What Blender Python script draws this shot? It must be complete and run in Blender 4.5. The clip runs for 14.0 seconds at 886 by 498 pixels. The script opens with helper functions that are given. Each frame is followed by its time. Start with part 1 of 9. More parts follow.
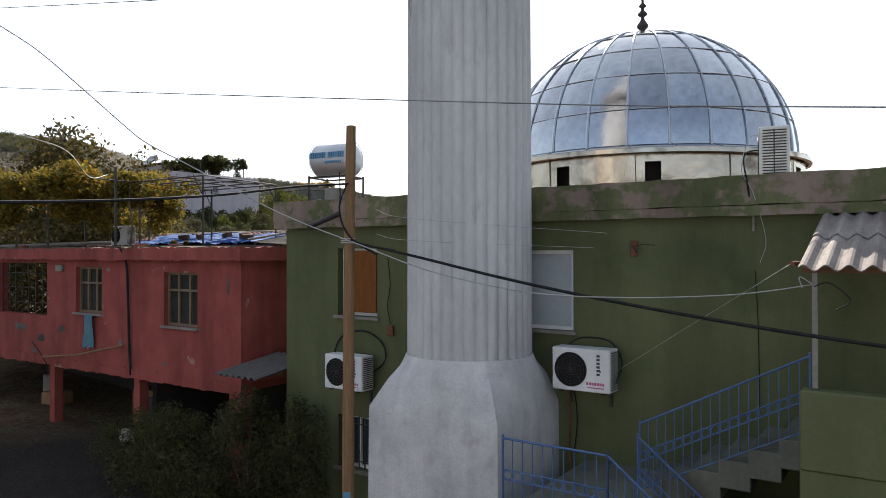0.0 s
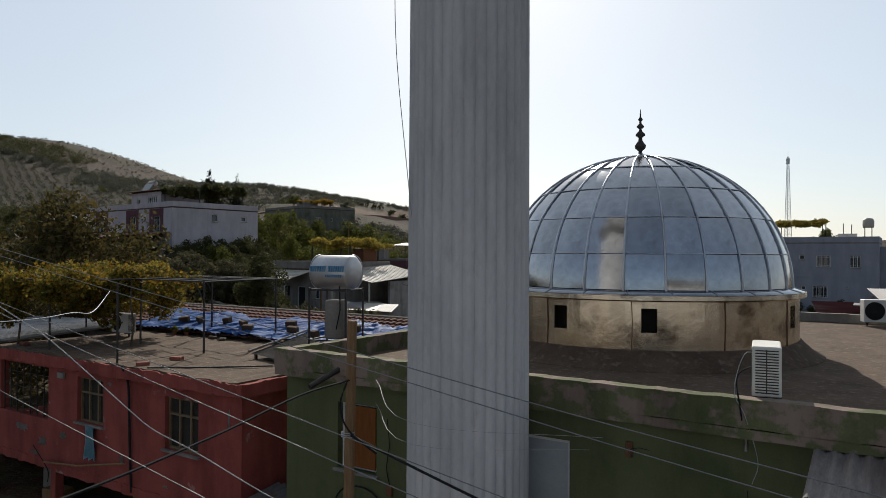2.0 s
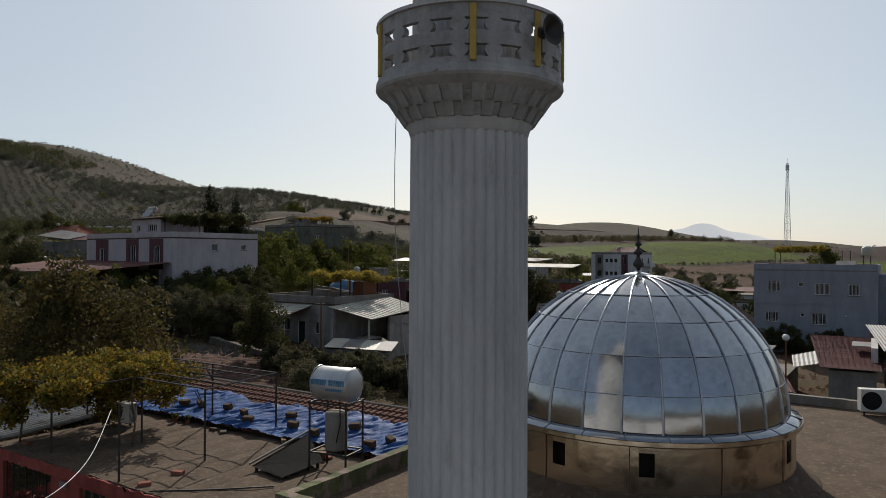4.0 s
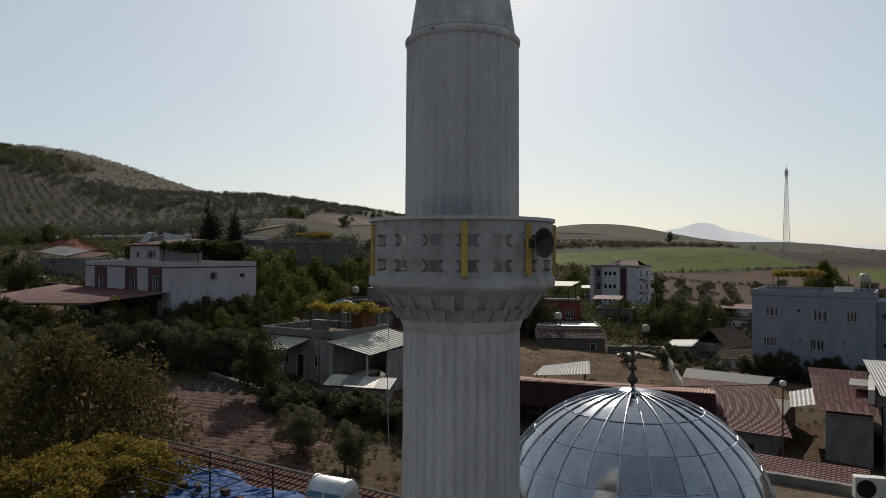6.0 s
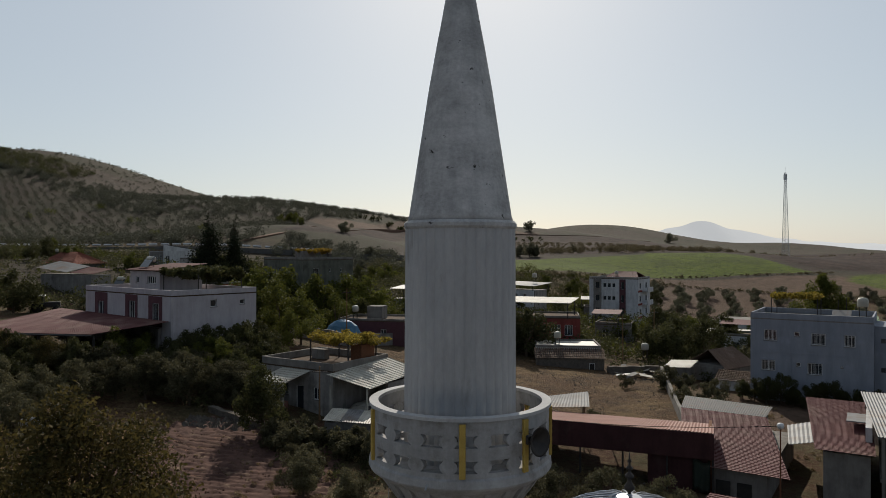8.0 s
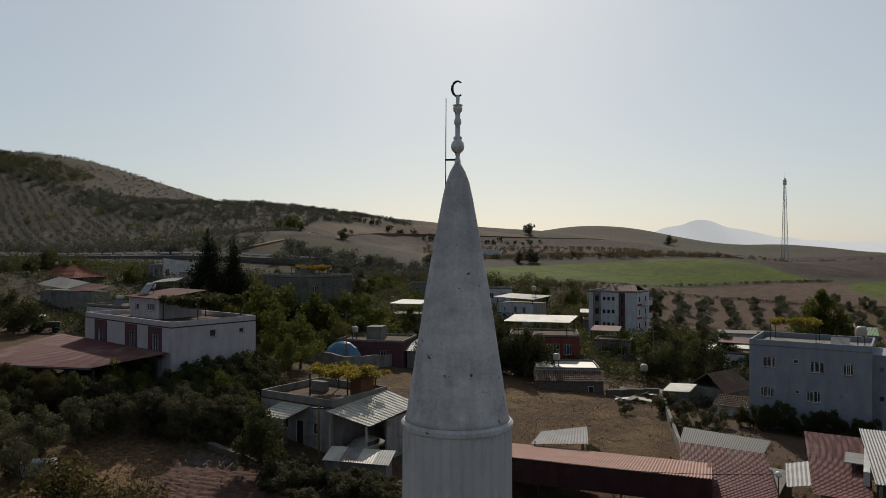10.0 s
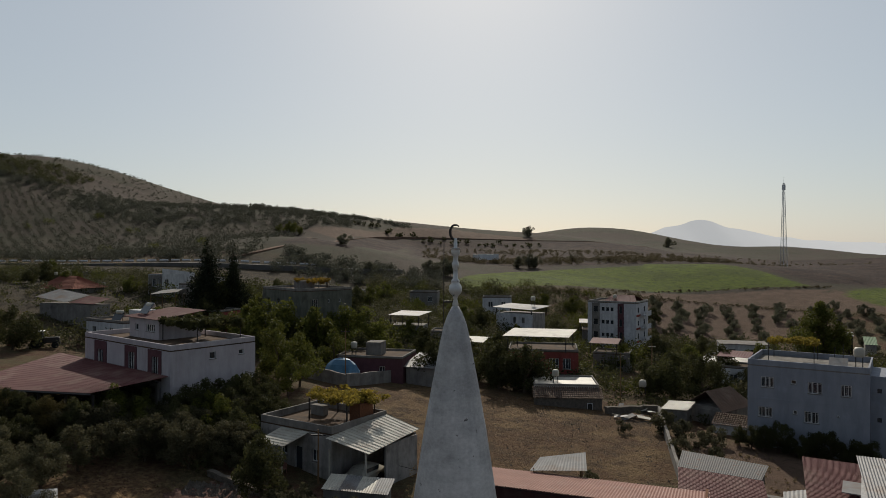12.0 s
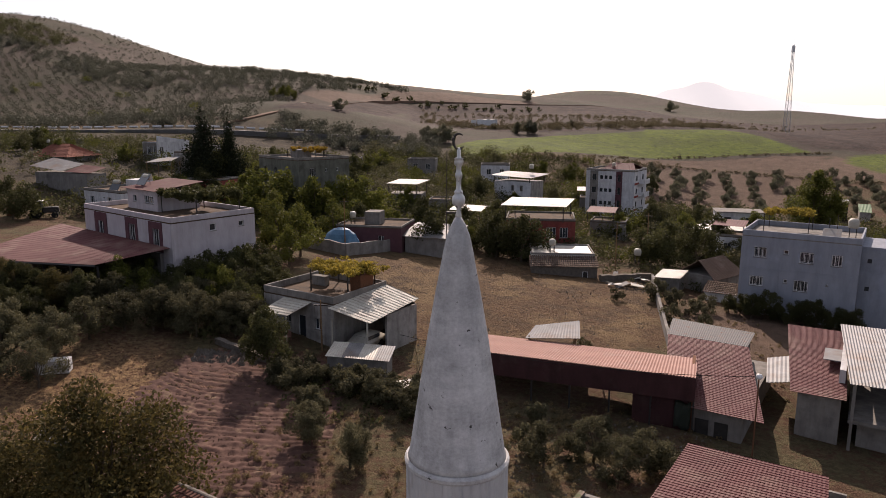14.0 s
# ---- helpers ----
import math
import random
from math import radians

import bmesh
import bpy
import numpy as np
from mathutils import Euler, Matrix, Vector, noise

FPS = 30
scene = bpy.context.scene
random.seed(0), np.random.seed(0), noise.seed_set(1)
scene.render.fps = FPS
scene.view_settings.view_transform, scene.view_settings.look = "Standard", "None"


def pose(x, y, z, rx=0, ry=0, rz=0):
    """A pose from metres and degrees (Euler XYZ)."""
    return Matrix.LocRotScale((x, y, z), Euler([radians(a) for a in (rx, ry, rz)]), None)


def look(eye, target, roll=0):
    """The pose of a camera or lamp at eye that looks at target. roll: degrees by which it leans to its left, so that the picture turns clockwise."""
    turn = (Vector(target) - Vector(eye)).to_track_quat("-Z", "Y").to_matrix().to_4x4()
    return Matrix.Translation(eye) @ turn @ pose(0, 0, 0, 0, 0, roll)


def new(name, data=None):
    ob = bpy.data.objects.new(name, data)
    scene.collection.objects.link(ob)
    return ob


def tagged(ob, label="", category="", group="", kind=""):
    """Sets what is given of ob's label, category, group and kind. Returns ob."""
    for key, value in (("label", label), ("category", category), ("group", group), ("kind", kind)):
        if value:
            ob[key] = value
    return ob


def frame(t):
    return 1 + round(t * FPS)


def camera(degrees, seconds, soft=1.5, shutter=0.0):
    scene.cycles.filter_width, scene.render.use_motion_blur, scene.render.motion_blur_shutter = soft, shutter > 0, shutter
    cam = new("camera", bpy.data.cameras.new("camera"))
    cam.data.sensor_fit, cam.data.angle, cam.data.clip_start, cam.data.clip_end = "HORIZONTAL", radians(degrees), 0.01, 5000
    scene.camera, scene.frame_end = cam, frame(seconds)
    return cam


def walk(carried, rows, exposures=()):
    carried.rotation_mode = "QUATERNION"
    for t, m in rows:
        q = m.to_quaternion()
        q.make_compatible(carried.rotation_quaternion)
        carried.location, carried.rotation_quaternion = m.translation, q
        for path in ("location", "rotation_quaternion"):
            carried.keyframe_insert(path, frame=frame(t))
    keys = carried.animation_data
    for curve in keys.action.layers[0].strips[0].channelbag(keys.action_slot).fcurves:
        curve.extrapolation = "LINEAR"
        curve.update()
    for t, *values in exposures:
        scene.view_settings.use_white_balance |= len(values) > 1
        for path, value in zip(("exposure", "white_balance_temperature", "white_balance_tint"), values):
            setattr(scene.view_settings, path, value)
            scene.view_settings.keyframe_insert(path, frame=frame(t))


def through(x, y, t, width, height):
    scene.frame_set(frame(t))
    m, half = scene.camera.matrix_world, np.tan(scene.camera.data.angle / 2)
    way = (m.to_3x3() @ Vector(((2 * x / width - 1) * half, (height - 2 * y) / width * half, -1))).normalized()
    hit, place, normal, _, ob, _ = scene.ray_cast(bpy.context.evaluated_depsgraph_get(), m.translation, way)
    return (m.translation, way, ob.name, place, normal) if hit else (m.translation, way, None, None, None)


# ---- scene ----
cam = camera(64.2, 14.0, soft=0.8)
PATH = [
    (0, (0.103, 0.195, 5.428), (0.092, 2.195, 5.44), -0.1),
    (0.5, (0.064, 0.173, 6.027), (0.057, 2.173, 6.046), 0.1),
    (1, (0.06, 0.138, 6.796), (0.054, 2.138, 6.813), 0.1),
    (1.5, (0.042, 0.095, 7.488), (0.037, 2.094, 7.504), 0.3),
    (2, (0.082, -0.01, 8.252), (0.076, 1.99, 8.268), 0.3),
    (2.5, (0.059, -0.071, 8.939), (0.054, 1.929, 8.956), 0.4),
    (3, (0.098, -0.138, 9.638), (0.092, 1.862, 9.655), 0.4),
    (3.5, (0.163, -0.161, 10.408), (0.158, 1.839, 10.424), 0.3),
    (4, (0.074, -0.157, 11.141), (0.069, 1.842, 11.157), 0.3),
    (6.5, (0.196, -0.303, 14.746), (0.194, 1.697, 14.758), 0.2),
    (7, (0.215, -0.347, 15.432), (0.214, 1.653, 15.443), 0.12),
    (7.5, (0.165, -0.409, 16.168), (0.164, 1.591, 16.178), 0.12),
    (8, (0.175, -0.491, 16.857), (0.173, 1.509, 16.866), 0.1),
    (10.5, (0.214, -0.645, 20.917), (0.214, 1.355, 20.918), 0.1),
    (11, (0.223, -0.747, 21.78), (0.224, 1.253, 21.778), 0.1),
    (11.5, (0.246, -0.73, 22.138), (0.247, 1.27, 22.136), 0.1),
    (12, (0.228, -0.757, 22.269), (0.229, 1.243, 22.272), 0.1),
    (12.5, (0.187, -0.813, 22.429), (0.188, 1.187, 22.431), 0.1),
    (12.7, (0.17, -0.816, 22.495), (0.172, 1.184, 22.497), 0.1),
    (12.8, (0.16, -0.818, 22.529), (0.163, 1.182, 22.516), 0.1),
    (12.9, (0.152, -0.819, 22.562), (0.156, 1.18, 22.518), 0.1),
    (13, (0.143, -0.821, 22.595), (0.147, 1.177, 22.5), 0.1),
    (13.1, (0.144, -0.782, 22.638), (0.148, 1.213, 22.498), 0.1),
    (13.2, (0.143, -0.743, 22.681), (0.148, 1.248, 22.493), 0.1),
    (13.3, (0.144, -0.703, 22.725), (0.149, 1.283, 22.488), 0.1),
    (13.4, (0.143, -0.664, 22.768), (0.149, 1.315, 22.481), 0.1),
    (13.5, (0.144, -0.625, 22.811), (0.15, 1.348, 22.484), 0.1),
    (13.6, (0.144, -0.591, 22.845), (0.151, 1.378, 22.497), 0.1),
    (13.7, (0.144, -0.557, 22.879), (0.151, 1.409, 22.513), 0.1),
    (13.8, (0.146, -0.523, 22.913), (0.153, 1.442, 22.539), 0.1),
    (14, (0.146, -0.455, 22.981), (0.154, 1.509, 22.604), 0.1),
]
EXPOSURES = [(0, 1.35, 6500, 12), (0.5, 0.93, 6450, 11), (1, 0.62, 6450, 10), (1.5, 0.4, 6450, 10), (2, 0.22, 6450, 10), (3, 0.06, 6500, 10), (4, -0.05, 6500, 10), (7, -0.12, 6550, 9), (11, -0.3, 6600, 9), (12.7, -0.32, 6650, 10), (13, -0.32, 6650, 11), (13.5, -0.16, 6750, 14), (13.6, 0.03, 6800, 16), (13.7, 0.28, 6900, 19), (14, 0.58, 7050, 25)]
walk(cam, [(t, look(eye, target, roll)) for t, eye, target, roll in PATH], EXPOSURES)
# ---- end of camera ----

# ---- light ----
SUN_EL, SUN_AZ = radians(32.5), radians(3)
world = bpy.data.worlds.new("world")
scene.world = world
world.use_nodes = True
wn = world.node_tree
sky = wn.nodes.new("ShaderNodeTexSky")
sky.sky_type = "NISHITA"
sky.sun_disc = False
sky.sun_elevation, sky.sun_rotation = SUN_EL, SUN_AZ
sky.air_density, sky.dust_density, sky.ozone_density, sky.altitude = 1.0, 1.0, 1.0, 100
haze = wn.nodes.new("ShaderNodeMix")
haze.data_type = "RGBA"
haze.inputs[0].default_value = 0.62
tcw = wn.nodes.new("ShaderNodeTexCoord")
toward = wn.nodes.new("ShaderNodeVectorMath")
toward.operation = "DOT_PRODUCT"
toward.inputs[1].default_value = (math.sin(SUN_AZ), math.cos(SUN_AZ), 0)
wn.links.new(tcw.outputs["Generated"], toward.inputs[0])
glow = wn.nodes.new("ShaderNodeMapRange")
glow.interpolation_type = "SMOOTHSTEP"
glow.inputs["From Min"].default_value, glow.inputs["From Max"].default_value = -0.75, 0.72
wn.links.new(toward.outputs["Value"], glow.inputs[0])
air = wn.nodes.new("ShaderNodeMix")
air.data_type = "RGBA"
air.inputs[6].default_value, air.inputs[7].default_value = (2.7, 3.3, 4.2, 1), (6.6, 7.3, 7.9, 1)  # away from and towards the sun
wn.links.new(glow.outputs[0], air.inputs[0])
wn.links.new(air.outputs[2], haze.inputs[7])
wn.links.new(sky.outputs[0], haze.inputs[6])
wn.links.new(haze.outputs[2], wn.nodes["Background"].inputs[0])
wn.nodes["Background"].inputs[1].default_value = 0.09
sun = new("sun", bpy.data.lights.new("sun", "SUN"))
sun.data.energy, sun.data.angle, sun.data.color = 4.8, radians(0.6), (1.0, 0.93, 0.82)
sun.matrix_world = look((0, 0, 0), (-math.sin(SUN_AZ) * math.cos(SUN_EL), -math.cos(SUN_AZ) * math.cos(SUN_EL), -math.sin(SUN_EL)))


# ---- materials ----
def mat(name, a, b, scale=6.0, fine=60.0, rough=0.85, metal=0.0, bump=0.3, dist=0.01, spots=None, spot_at=(0.62, 0.7), spot_scale=2.0, spec=0.5, vary=0.0, coords="Object", stretch=(1, 1, 1), streak=0.0):
    """Two colours mixed by noise at two scales, a grain bump, and stains or spots of a third colour."""
    m = bpy.data.materials.new(name)
    m.use_nodes = True
    a, b = ([c * 0.80 for c in q] for q in (a, b))
    spots = spots and [c * 0.80 for c in spots]
    t = m.node_tree
    p = t.nodes["Principled BSDF"]
    tc = t.nodes.new("ShaderNodeTexCoord")
    mp = t.nodes.new("ShaderNodeMapping")
    mp.inputs["Scale"].default_value = stretch
    t.links.new(tc.outputs[coords], mp.inputs[0])

    def noise_tex(s, detail):
        n = t.nodes.new("ShaderNodeTexNoise")
        n.inputs["Scale"].default_value, n.inputs["Detail"].default_value, n.inputs["Roughness"].default_value = s, detail, 0.6
        t.links.new(mp.outputs[0], n.inputs["Vector"])
        return n

    n1, n2 = noise_tex(scale, 6), noise_tex(fine, 3)
    add = t.nodes.new("ShaderNodeMath")
    add.operation = "MULTIPLY_ADD"
    add.inputs[1].default_value = 0.45
    t.links.new(n2.outputs[0], add.inputs[0])
    t.links.new(n1.outputs[0], add.inputs[2])
    ramp = t.nodes.new("ShaderNodeMapRange")
    ramp.inputs["From Min"].default_value, ramp.inputs["From Max"].default_value = 0.5, 0.95
    t.links.new(add.outputs[0], ramp.inputs[0])
    mix = t.nodes.new("ShaderNodeMix")
    mix.data_type = "RGBA"
    mix.inputs[6].default_value, mix.inputs[7].default_value = (*a, 1), (*b, 1)
    t.links.new(ramp.outputs[0], mix.inputs[0])
    colour = mix.outputs[2]
    if spots:
        n3 = noise_tex(spot_scale, 8)
        r3 = t.nodes.new("ShaderNodeMapRange")
        r3.inputs["From Min"].default_value, r3.inputs["From Max"].default_value = spot_at
        t.links.new(n3.outputs[0], r3.inputs[0])
        m3 = t.nodes.new("ShaderNodeMix")
        m3.data_type = "RGBA"
        m3.inputs[7].default_value = (*spots, 1)
        t.links.new(r3.outputs[0], m3.inputs[0])
        t.links.new(colour, m3.inputs[6])
        colour = m3.outputs[2]
    if streak:
        ms = t.nodes.new("ShaderNodeMapping")
        ms.inputs["Scale"].default_value = (1.1, 1.1, 0.22)
        t.links.new(tc.outputs[coords], ms.inputs[0])
        ns = t.nodes.new("ShaderNodeTexNoise")
        ns.inputs["Scale"].default_value, ns.inputs["Detail"].default_value, ns.inputs["Roughness"].default_value = 1.0, 8, 0.68
        t.links.new(ms.outputs[0], ns.inputs["Vector"])
        rs_ = t.nodes.new("ShaderNodeMapRange")
        rs_.inputs["From Min"].default_value, rs_.inputs["From Max"].default_value = 0.42, 0.68
        rs_.inputs["To Min"].default_value, rs_.inputs["To Max"].default_value = 1.12, 1 - streak
        t.links.new(ns.outputs[0], rs_.inputs[0])
        hs = t.nodes.new("ShaderNodeHueSaturation")
        t.links.new(rs_.outputs[0], hs.inputs["Value"])
        t.links.new(colour, hs.inputs["Color"])
        colour = hs.outputs[0]
    if vary:
        info = t.nodes.new("ShaderNodeObjectInfo")
        geo = t.nodes.new("ShaderNodeNewGeometry")
        both = t.nodes.new("ShaderNodeMath")
        both.operation = "ADD"
        t.links.new(info.outputs["Random"], both.inputs[0])
        t.links.new(geo.outputs["Random Per Island"], both.inputs[1])
        val = t.nodes.new("ShaderNodeMapRange")
        val.inputs["From Min"].default_value, val.inputs["From Max"].default_value = 0.0, 2.0
        val.inputs["To Min"].default_value, val.inputs["To Max"].default_value = 1 - vary, 1 + vary
        t.links.new(both.outputs[0], val.inputs[0])
        hsv = t.nodes.new("ShaderNodeHueSaturation")
        t.links.new(val.outputs[0], hsv.inputs["Value"])
        t.links.new(colour, hsv.inputs["Color"])
        colour = hsv.outputs[0]
    t.links.new(colour, p.inputs["Base Color"])
    p.inputs["Roughness"].default_value, p.inputs["Metallic"].default_value = rough, metal
    p.inputs["Specular IOR Level"].default_value = 0.12 if rough > 0.8 and spec == 0.5 else spec
    if bump:
        bp = t.nodes.new("ShaderNodeBump")
        bp.inputs["Strength"].default_value, bp.inputs["Distance"].default_value = bump, dist
        t.links.new(add.outputs[0], bp.inputs["Height"])
        t.links.new(bp.outputs[0], p.inputs["Normal"])
    return m


def leaf_mat(name, a, b, through=0.35):
    m = mat(name, a, b, scale=1.5, fine=9, rough=0.75, bump=0, vary=0.45, spec=0.1)
    t = m.node_tree
    p, out = t.nodes["Principled BSDF"], t.nodes["Material Output"]
    tr = t.nodes.new("ShaderNodeBsdfTranslucent")
    mx = t.nodes.new("ShaderNodeMixShader")
    mx.inputs[0].default_value = through
    t.links.new(p.inputs["Base Color"].links[0].from_socket, tr.inputs[0])
    t.links.new(p.outputs[0], mx.inputs[1])
    t.links.new(tr.outputs[0], mx.inputs[2])
    t.links.new(mx.outputs[0], out.inputs[0])
    return m


M = {
    "rust_tin": mat("rust_tin", (0.07, 0.068, 0.066), (0.13, 0.12, 0.115), 2, 20, 0.8, spots=(0.10, 0.05, 0.03), spot_at=(0.55, 0.7), spot_scale=2),
    "white_render": mat("white_render", (0.50, 0.49, 0.49), (0.62, 0.61, 0.60), 1.5, 25, 0.9, spots=(0.30, 0.27, 0.25), spot_at=(0.58, 0.84), spot_scale=1.6, streak=0.28),
    "dingy_render": mat("dingy_render", (0.27, 0.245, 0.22), (0.40, 0.37, 0.335), 1.2, 22, 0.95, spots=(0.16, 0.14, 0.12), spot_at=(0.52, 0.78), spot_scale=0.9, streak=0.35),
    "minaret_stone": mat("minaret_stone", (0.41, 0.405, 0.40), (0.53, 0.52, 0.51), 1.2, 18, 0.9, spots=(0.24, 0.22, 0.19), spot_at=(0.6, 0.86), spot_scale=2.3, stretch=(1, 1, 0.35), streak=0.14),
    # brown stains; base also darkened below minaret_stone for the balcony's shaded underside
    "balcony_stone": mat("balcony_stone", (0.30, 0.29, 0.28), (0.44, 0.43, 0.42), 1.6, 20, 0.92, bump=0.5, dist=0.012, spots=(0.15, 0.125, 0.10), spot_at=(0.54, 0.78), spot_scale=2.8, streak=0.3),
    "spire_paint": mat("spire_paint", (0.36, 0.35, 0.34), (0.64, 0.625, 0.605), 1.7, 16, 0.9, bump=0.5, dist=0.015, spots=(0.05, 0.045, 0.04), spot_at=(0.648, 0.70), spot_scale=4.8, stretch=(1, 1, 1.5), streak=0.42),
    "green_wall": mat("green_wall", (0.084, 0.094, 0.044), (0.114, 0.124, 0.060), 0.8, 30, 0.9, spots=(0.05, 0.065, 0.028), spot_at=(0.55, 0.8), spot_scale=0.7, streak=0.2),
    "green_parapet": mat("green_parapet", (0.085, 0.10, 0.045), (0.14, 0.14, 0.072), 2, 30, 0.9, bump=0.6, spots=(0.22, 0.165, 0.135), spot_at=(0.48, 0.56), spot_scale=2.6, streak=0.4),
    "red_wall": mat("red_wall", (0.23, 0.055, 0.045), (0.30, 0.08, 0.064), 1.6, 34, 0.9, bump=0.5, spots=(0.36, 0.24, 0.21), spot_at=(0.64, 0.69), spot_scale=1.5, streak=0.28),
    "concrete": mat("concrete", (0.078, 0.049, 0.031), (0.128, 0.084, 0.054), 1.1, 22, 0.95, bump=0.6, dist=0.03, spots=(0.05, 0.040, 0.032), spot_at=(0.47, 0.68), spot_scale=0.9),
    "grey_plaster": mat("grey_plaster", (0.165, 0.150, 0.132), (0.27, 0.246, 0.220), 1.0, 20, 0.95, spots=(0.12, 0.11, 0.10), spot_at=(0.55, 0.8), spot_scale=0.7, streak=0.28),
    "moss_plaster": mat("moss_plaster", (0.115, 0.118, 0.092), (0.175, 0.172, 0.14), 0.8, 16, 0.95, spots=(0.08, 0.075, 0.06), spot_at=(0.5, 0.75), spot_scale=0.6, streak=0.3),
    "lilac_plaster": mat("lilac_plaster", (0.41, 0.37, 0.38), (0.50, 0.46, 0.465), 0.5, 12, 0.9, spots=(0.45, 0.40, 0.42), spot_at=(0.62, 0.8), spot_scale=0.4, streak=0.12),
    "blue_plaster": mat("blue_plaster", (0.235, 0.25, 0.285), (0.295, 0.307, 0.34), 0.5, 12, 0.9, spots=(0.34, 0.37, 0.44), spot_at=(0.58, 0.8), spot_scale=0.35, streak=0.1),
    "plum_paint": mat("plum_paint", (0.10, 0.045, 0.052), (0.14, 0.065, 0.072), 1, 15, 0.85),
    "dome_metal": mat("dome_metal", (0.29, 0.305, 0.33), (0.52, 0.535, 0.56), 0.7, 7, 0.15, 1.0, 0.12, 0.025, vary=0.3, spots=(0.25, 0.25, 0.255), spot_at=(0.64, 0.80), spot_scale=2.4),
    "dome_seam": mat("dome_seam", (0.36, 0.37, 0.40), (0.55, 0.57, 0.60), 3, 30, 0.4, 1.0),
    "drum_metal": mat("drum_metal", (0.48, 0.41, 0.32), (0.76, 0.67, 0.54), 0.9, 5, 0.27, 1.0, 0.3, 0.05, spots=(0.22, 0.18, 0.14), spot_at=(0.52, 0.66), spot_scale=1.3),
    "finial_paint": mat("finial_paint", (0.55, 0.55, 0.54), (0.68, 0.68, 0.66), 6, 40, 0.4, 0.3, spots=(0.1, 0.1, 0.1), spot_at=(0.6, 0.66), spot_scale=9),
    "worn_tin": mat("worn_tin", (0.22, 0.22, 0.22), (0.38, 0.38, 0.38), 1.2, 20, 0.55, 0.2, 0.3, spots=(0.10, 0.075, 0.06), spot_at=(0.56, 0.74), spot_scale=1.5),
    "steel": mat("steel", (0.38, 0.39, 0.40), (0.58, 0.59, 0.60), 2, 30, 0.46, 0.7, 0.2),
    "tin": mat("tin", (0.15, 0.145, 0.14), (0.25, 0.245, 0.24), 0.8, 14, 0.6, 0.0, 0.3, spec=0.2, spots=(0.18, 0.12, 0.085), spot_at=(0.5, 0.75), spot_scale=0.6),
    "white_sheet": mat("white_sheet", (0.40, 0.37, 0.30), (0.55, 0.51, 0.42), 0.8, 14, 0.6, 0.0, 0.2, spots=(0.30, 0.24, 0.19), spot_at=(0.5, 0.72), spot_scale=0.6),
    "asbestos": mat("asbestos", (0.15, 0.13, 0.12), (0.33, 0.29, 0.255), 1.5, 25, 0.9, spots=(0.14, 0.105, 0.095), spot_at=(0.45, 0.7), spot_scale=1.3, stretch=(2, 0.4, 1)),
    "red_sheet": mat("red_sheet", (0.25, 0.115, 0.085), (0.33, 0.165, 0.125), 0.6, 9, 0.7, 0.0, 0.15, spec=0.2, spots=(0.30, 0.19, 0.15), spot_at=(0.55, 0.8), spot_scale=0.5),
    "brown_sheet": mat("brown_sheet", (0.085, 0.055, 0.042), (0.140, 0.092, 0.070), 0.6, 9, 0.85, 0.0, 0.2, spec=0.15, spots=(0.19, 0.15, 0.12), spot_at=(0.5, 0.75), spot_scale=0.5),
    "leaf_tarp": mat("leaf_tarp", (0.035, 0.048, 0.034), (0.062, 0.076, 0.055), 2, 20, 0.8, spots=(0.10, 0.10, 0.08), spot_at=(0.55, 0.8), spot_scale=2),
    "roof_dust": mat("roof_dust", (0.076, 0.052, 0.036), (0.132, 0.094, 0.066), 1.3, 24, 0.97, bump=0.9, dist=0.03, spots=(0.175, 0.134, 0.10), spot_at=(0.54, 0.68), spot_scale=7.0),
    "base_render": mat("base_render", (0.44, 0.435, 0.43), (0.60, 0.59, 0.58), 2.2, 30, 0.92, bump=0.6, dist=0.02, spots=(0.40, 0.38, 0.36), spot_at=(0.56, 0.76), spot_scale=3.2, streak=0.2),
    "old_tile": mat("old_tile", (0.075, 0.048, 0.036), (0.150, 0.100, 0.074), 1.4, 16, 0.95, bump=0.4, spots=(0.27, 0.21, 0.155), spot_at=(0.54, 0.66), spot_scale=2.4),
    "dark_tile": mat("dark_tile", (0.088, 0.040, 0.030), (0.150, 0.070, 0.050), 1.8, 20, 0.92, bump=0.4, spots=(0.19, 0.12, 0.09), spot_at=(0.56, 0.70), spot_scale=3.0),
    # much darker red than the shed's roof sheet
    "deep_wine_red": mat("deep_wine_red", (0.046, 0.017, 0.017), (0.070, 0.027, 0.026), 0.7, 12, 0.8, spec=0.2, spots=(0.09, 0.055, 0.045), spot_at=(0.55, 0.8), spot_scale=0.6, streak=0.25),
    "plum_sheet": mat("plum_sheet", (0.105, 0.036, 0.035), (0.150, 0.056, 0.052), 0.5, 9, 0.75, 0.0, 0.15, spec=0.15, spots=(0.22, 0.14, 0.11), spot_at=(0.5, 0.8), spot_scale=0.35),
    "clay_tile": mat("clay_tile", (0.17, 0.062, 0.045), (0.27, 0.105, 0.070), 2, 20, 0.9, vary=0.35),
    "dark_metal": mat("dark_metal", (0.025, 0.022, 0.02), (0.05, 0.04, 0.035), 8, 60, 0.6, 0.3),
    "rust": mat("rust", (0.12, 0.055, 0.03), (0.20, 0.09, 0.05), 6, 50, 0.9),
    "blue_paint": mat("blue_paint", (0.03, 0.075, 0.19), (0.05, 0.11, 0.25), 6, 40, 0.5, spots=(0.10, 0.07, 0.06), spot_at=(0.66, 0.72), spot_scale=9),
    "yellow_paint": mat("yellow_paint", (0.42, 0.27, 0.045), (0.52, 0.35, 0.07), 5, 40, 0.7),
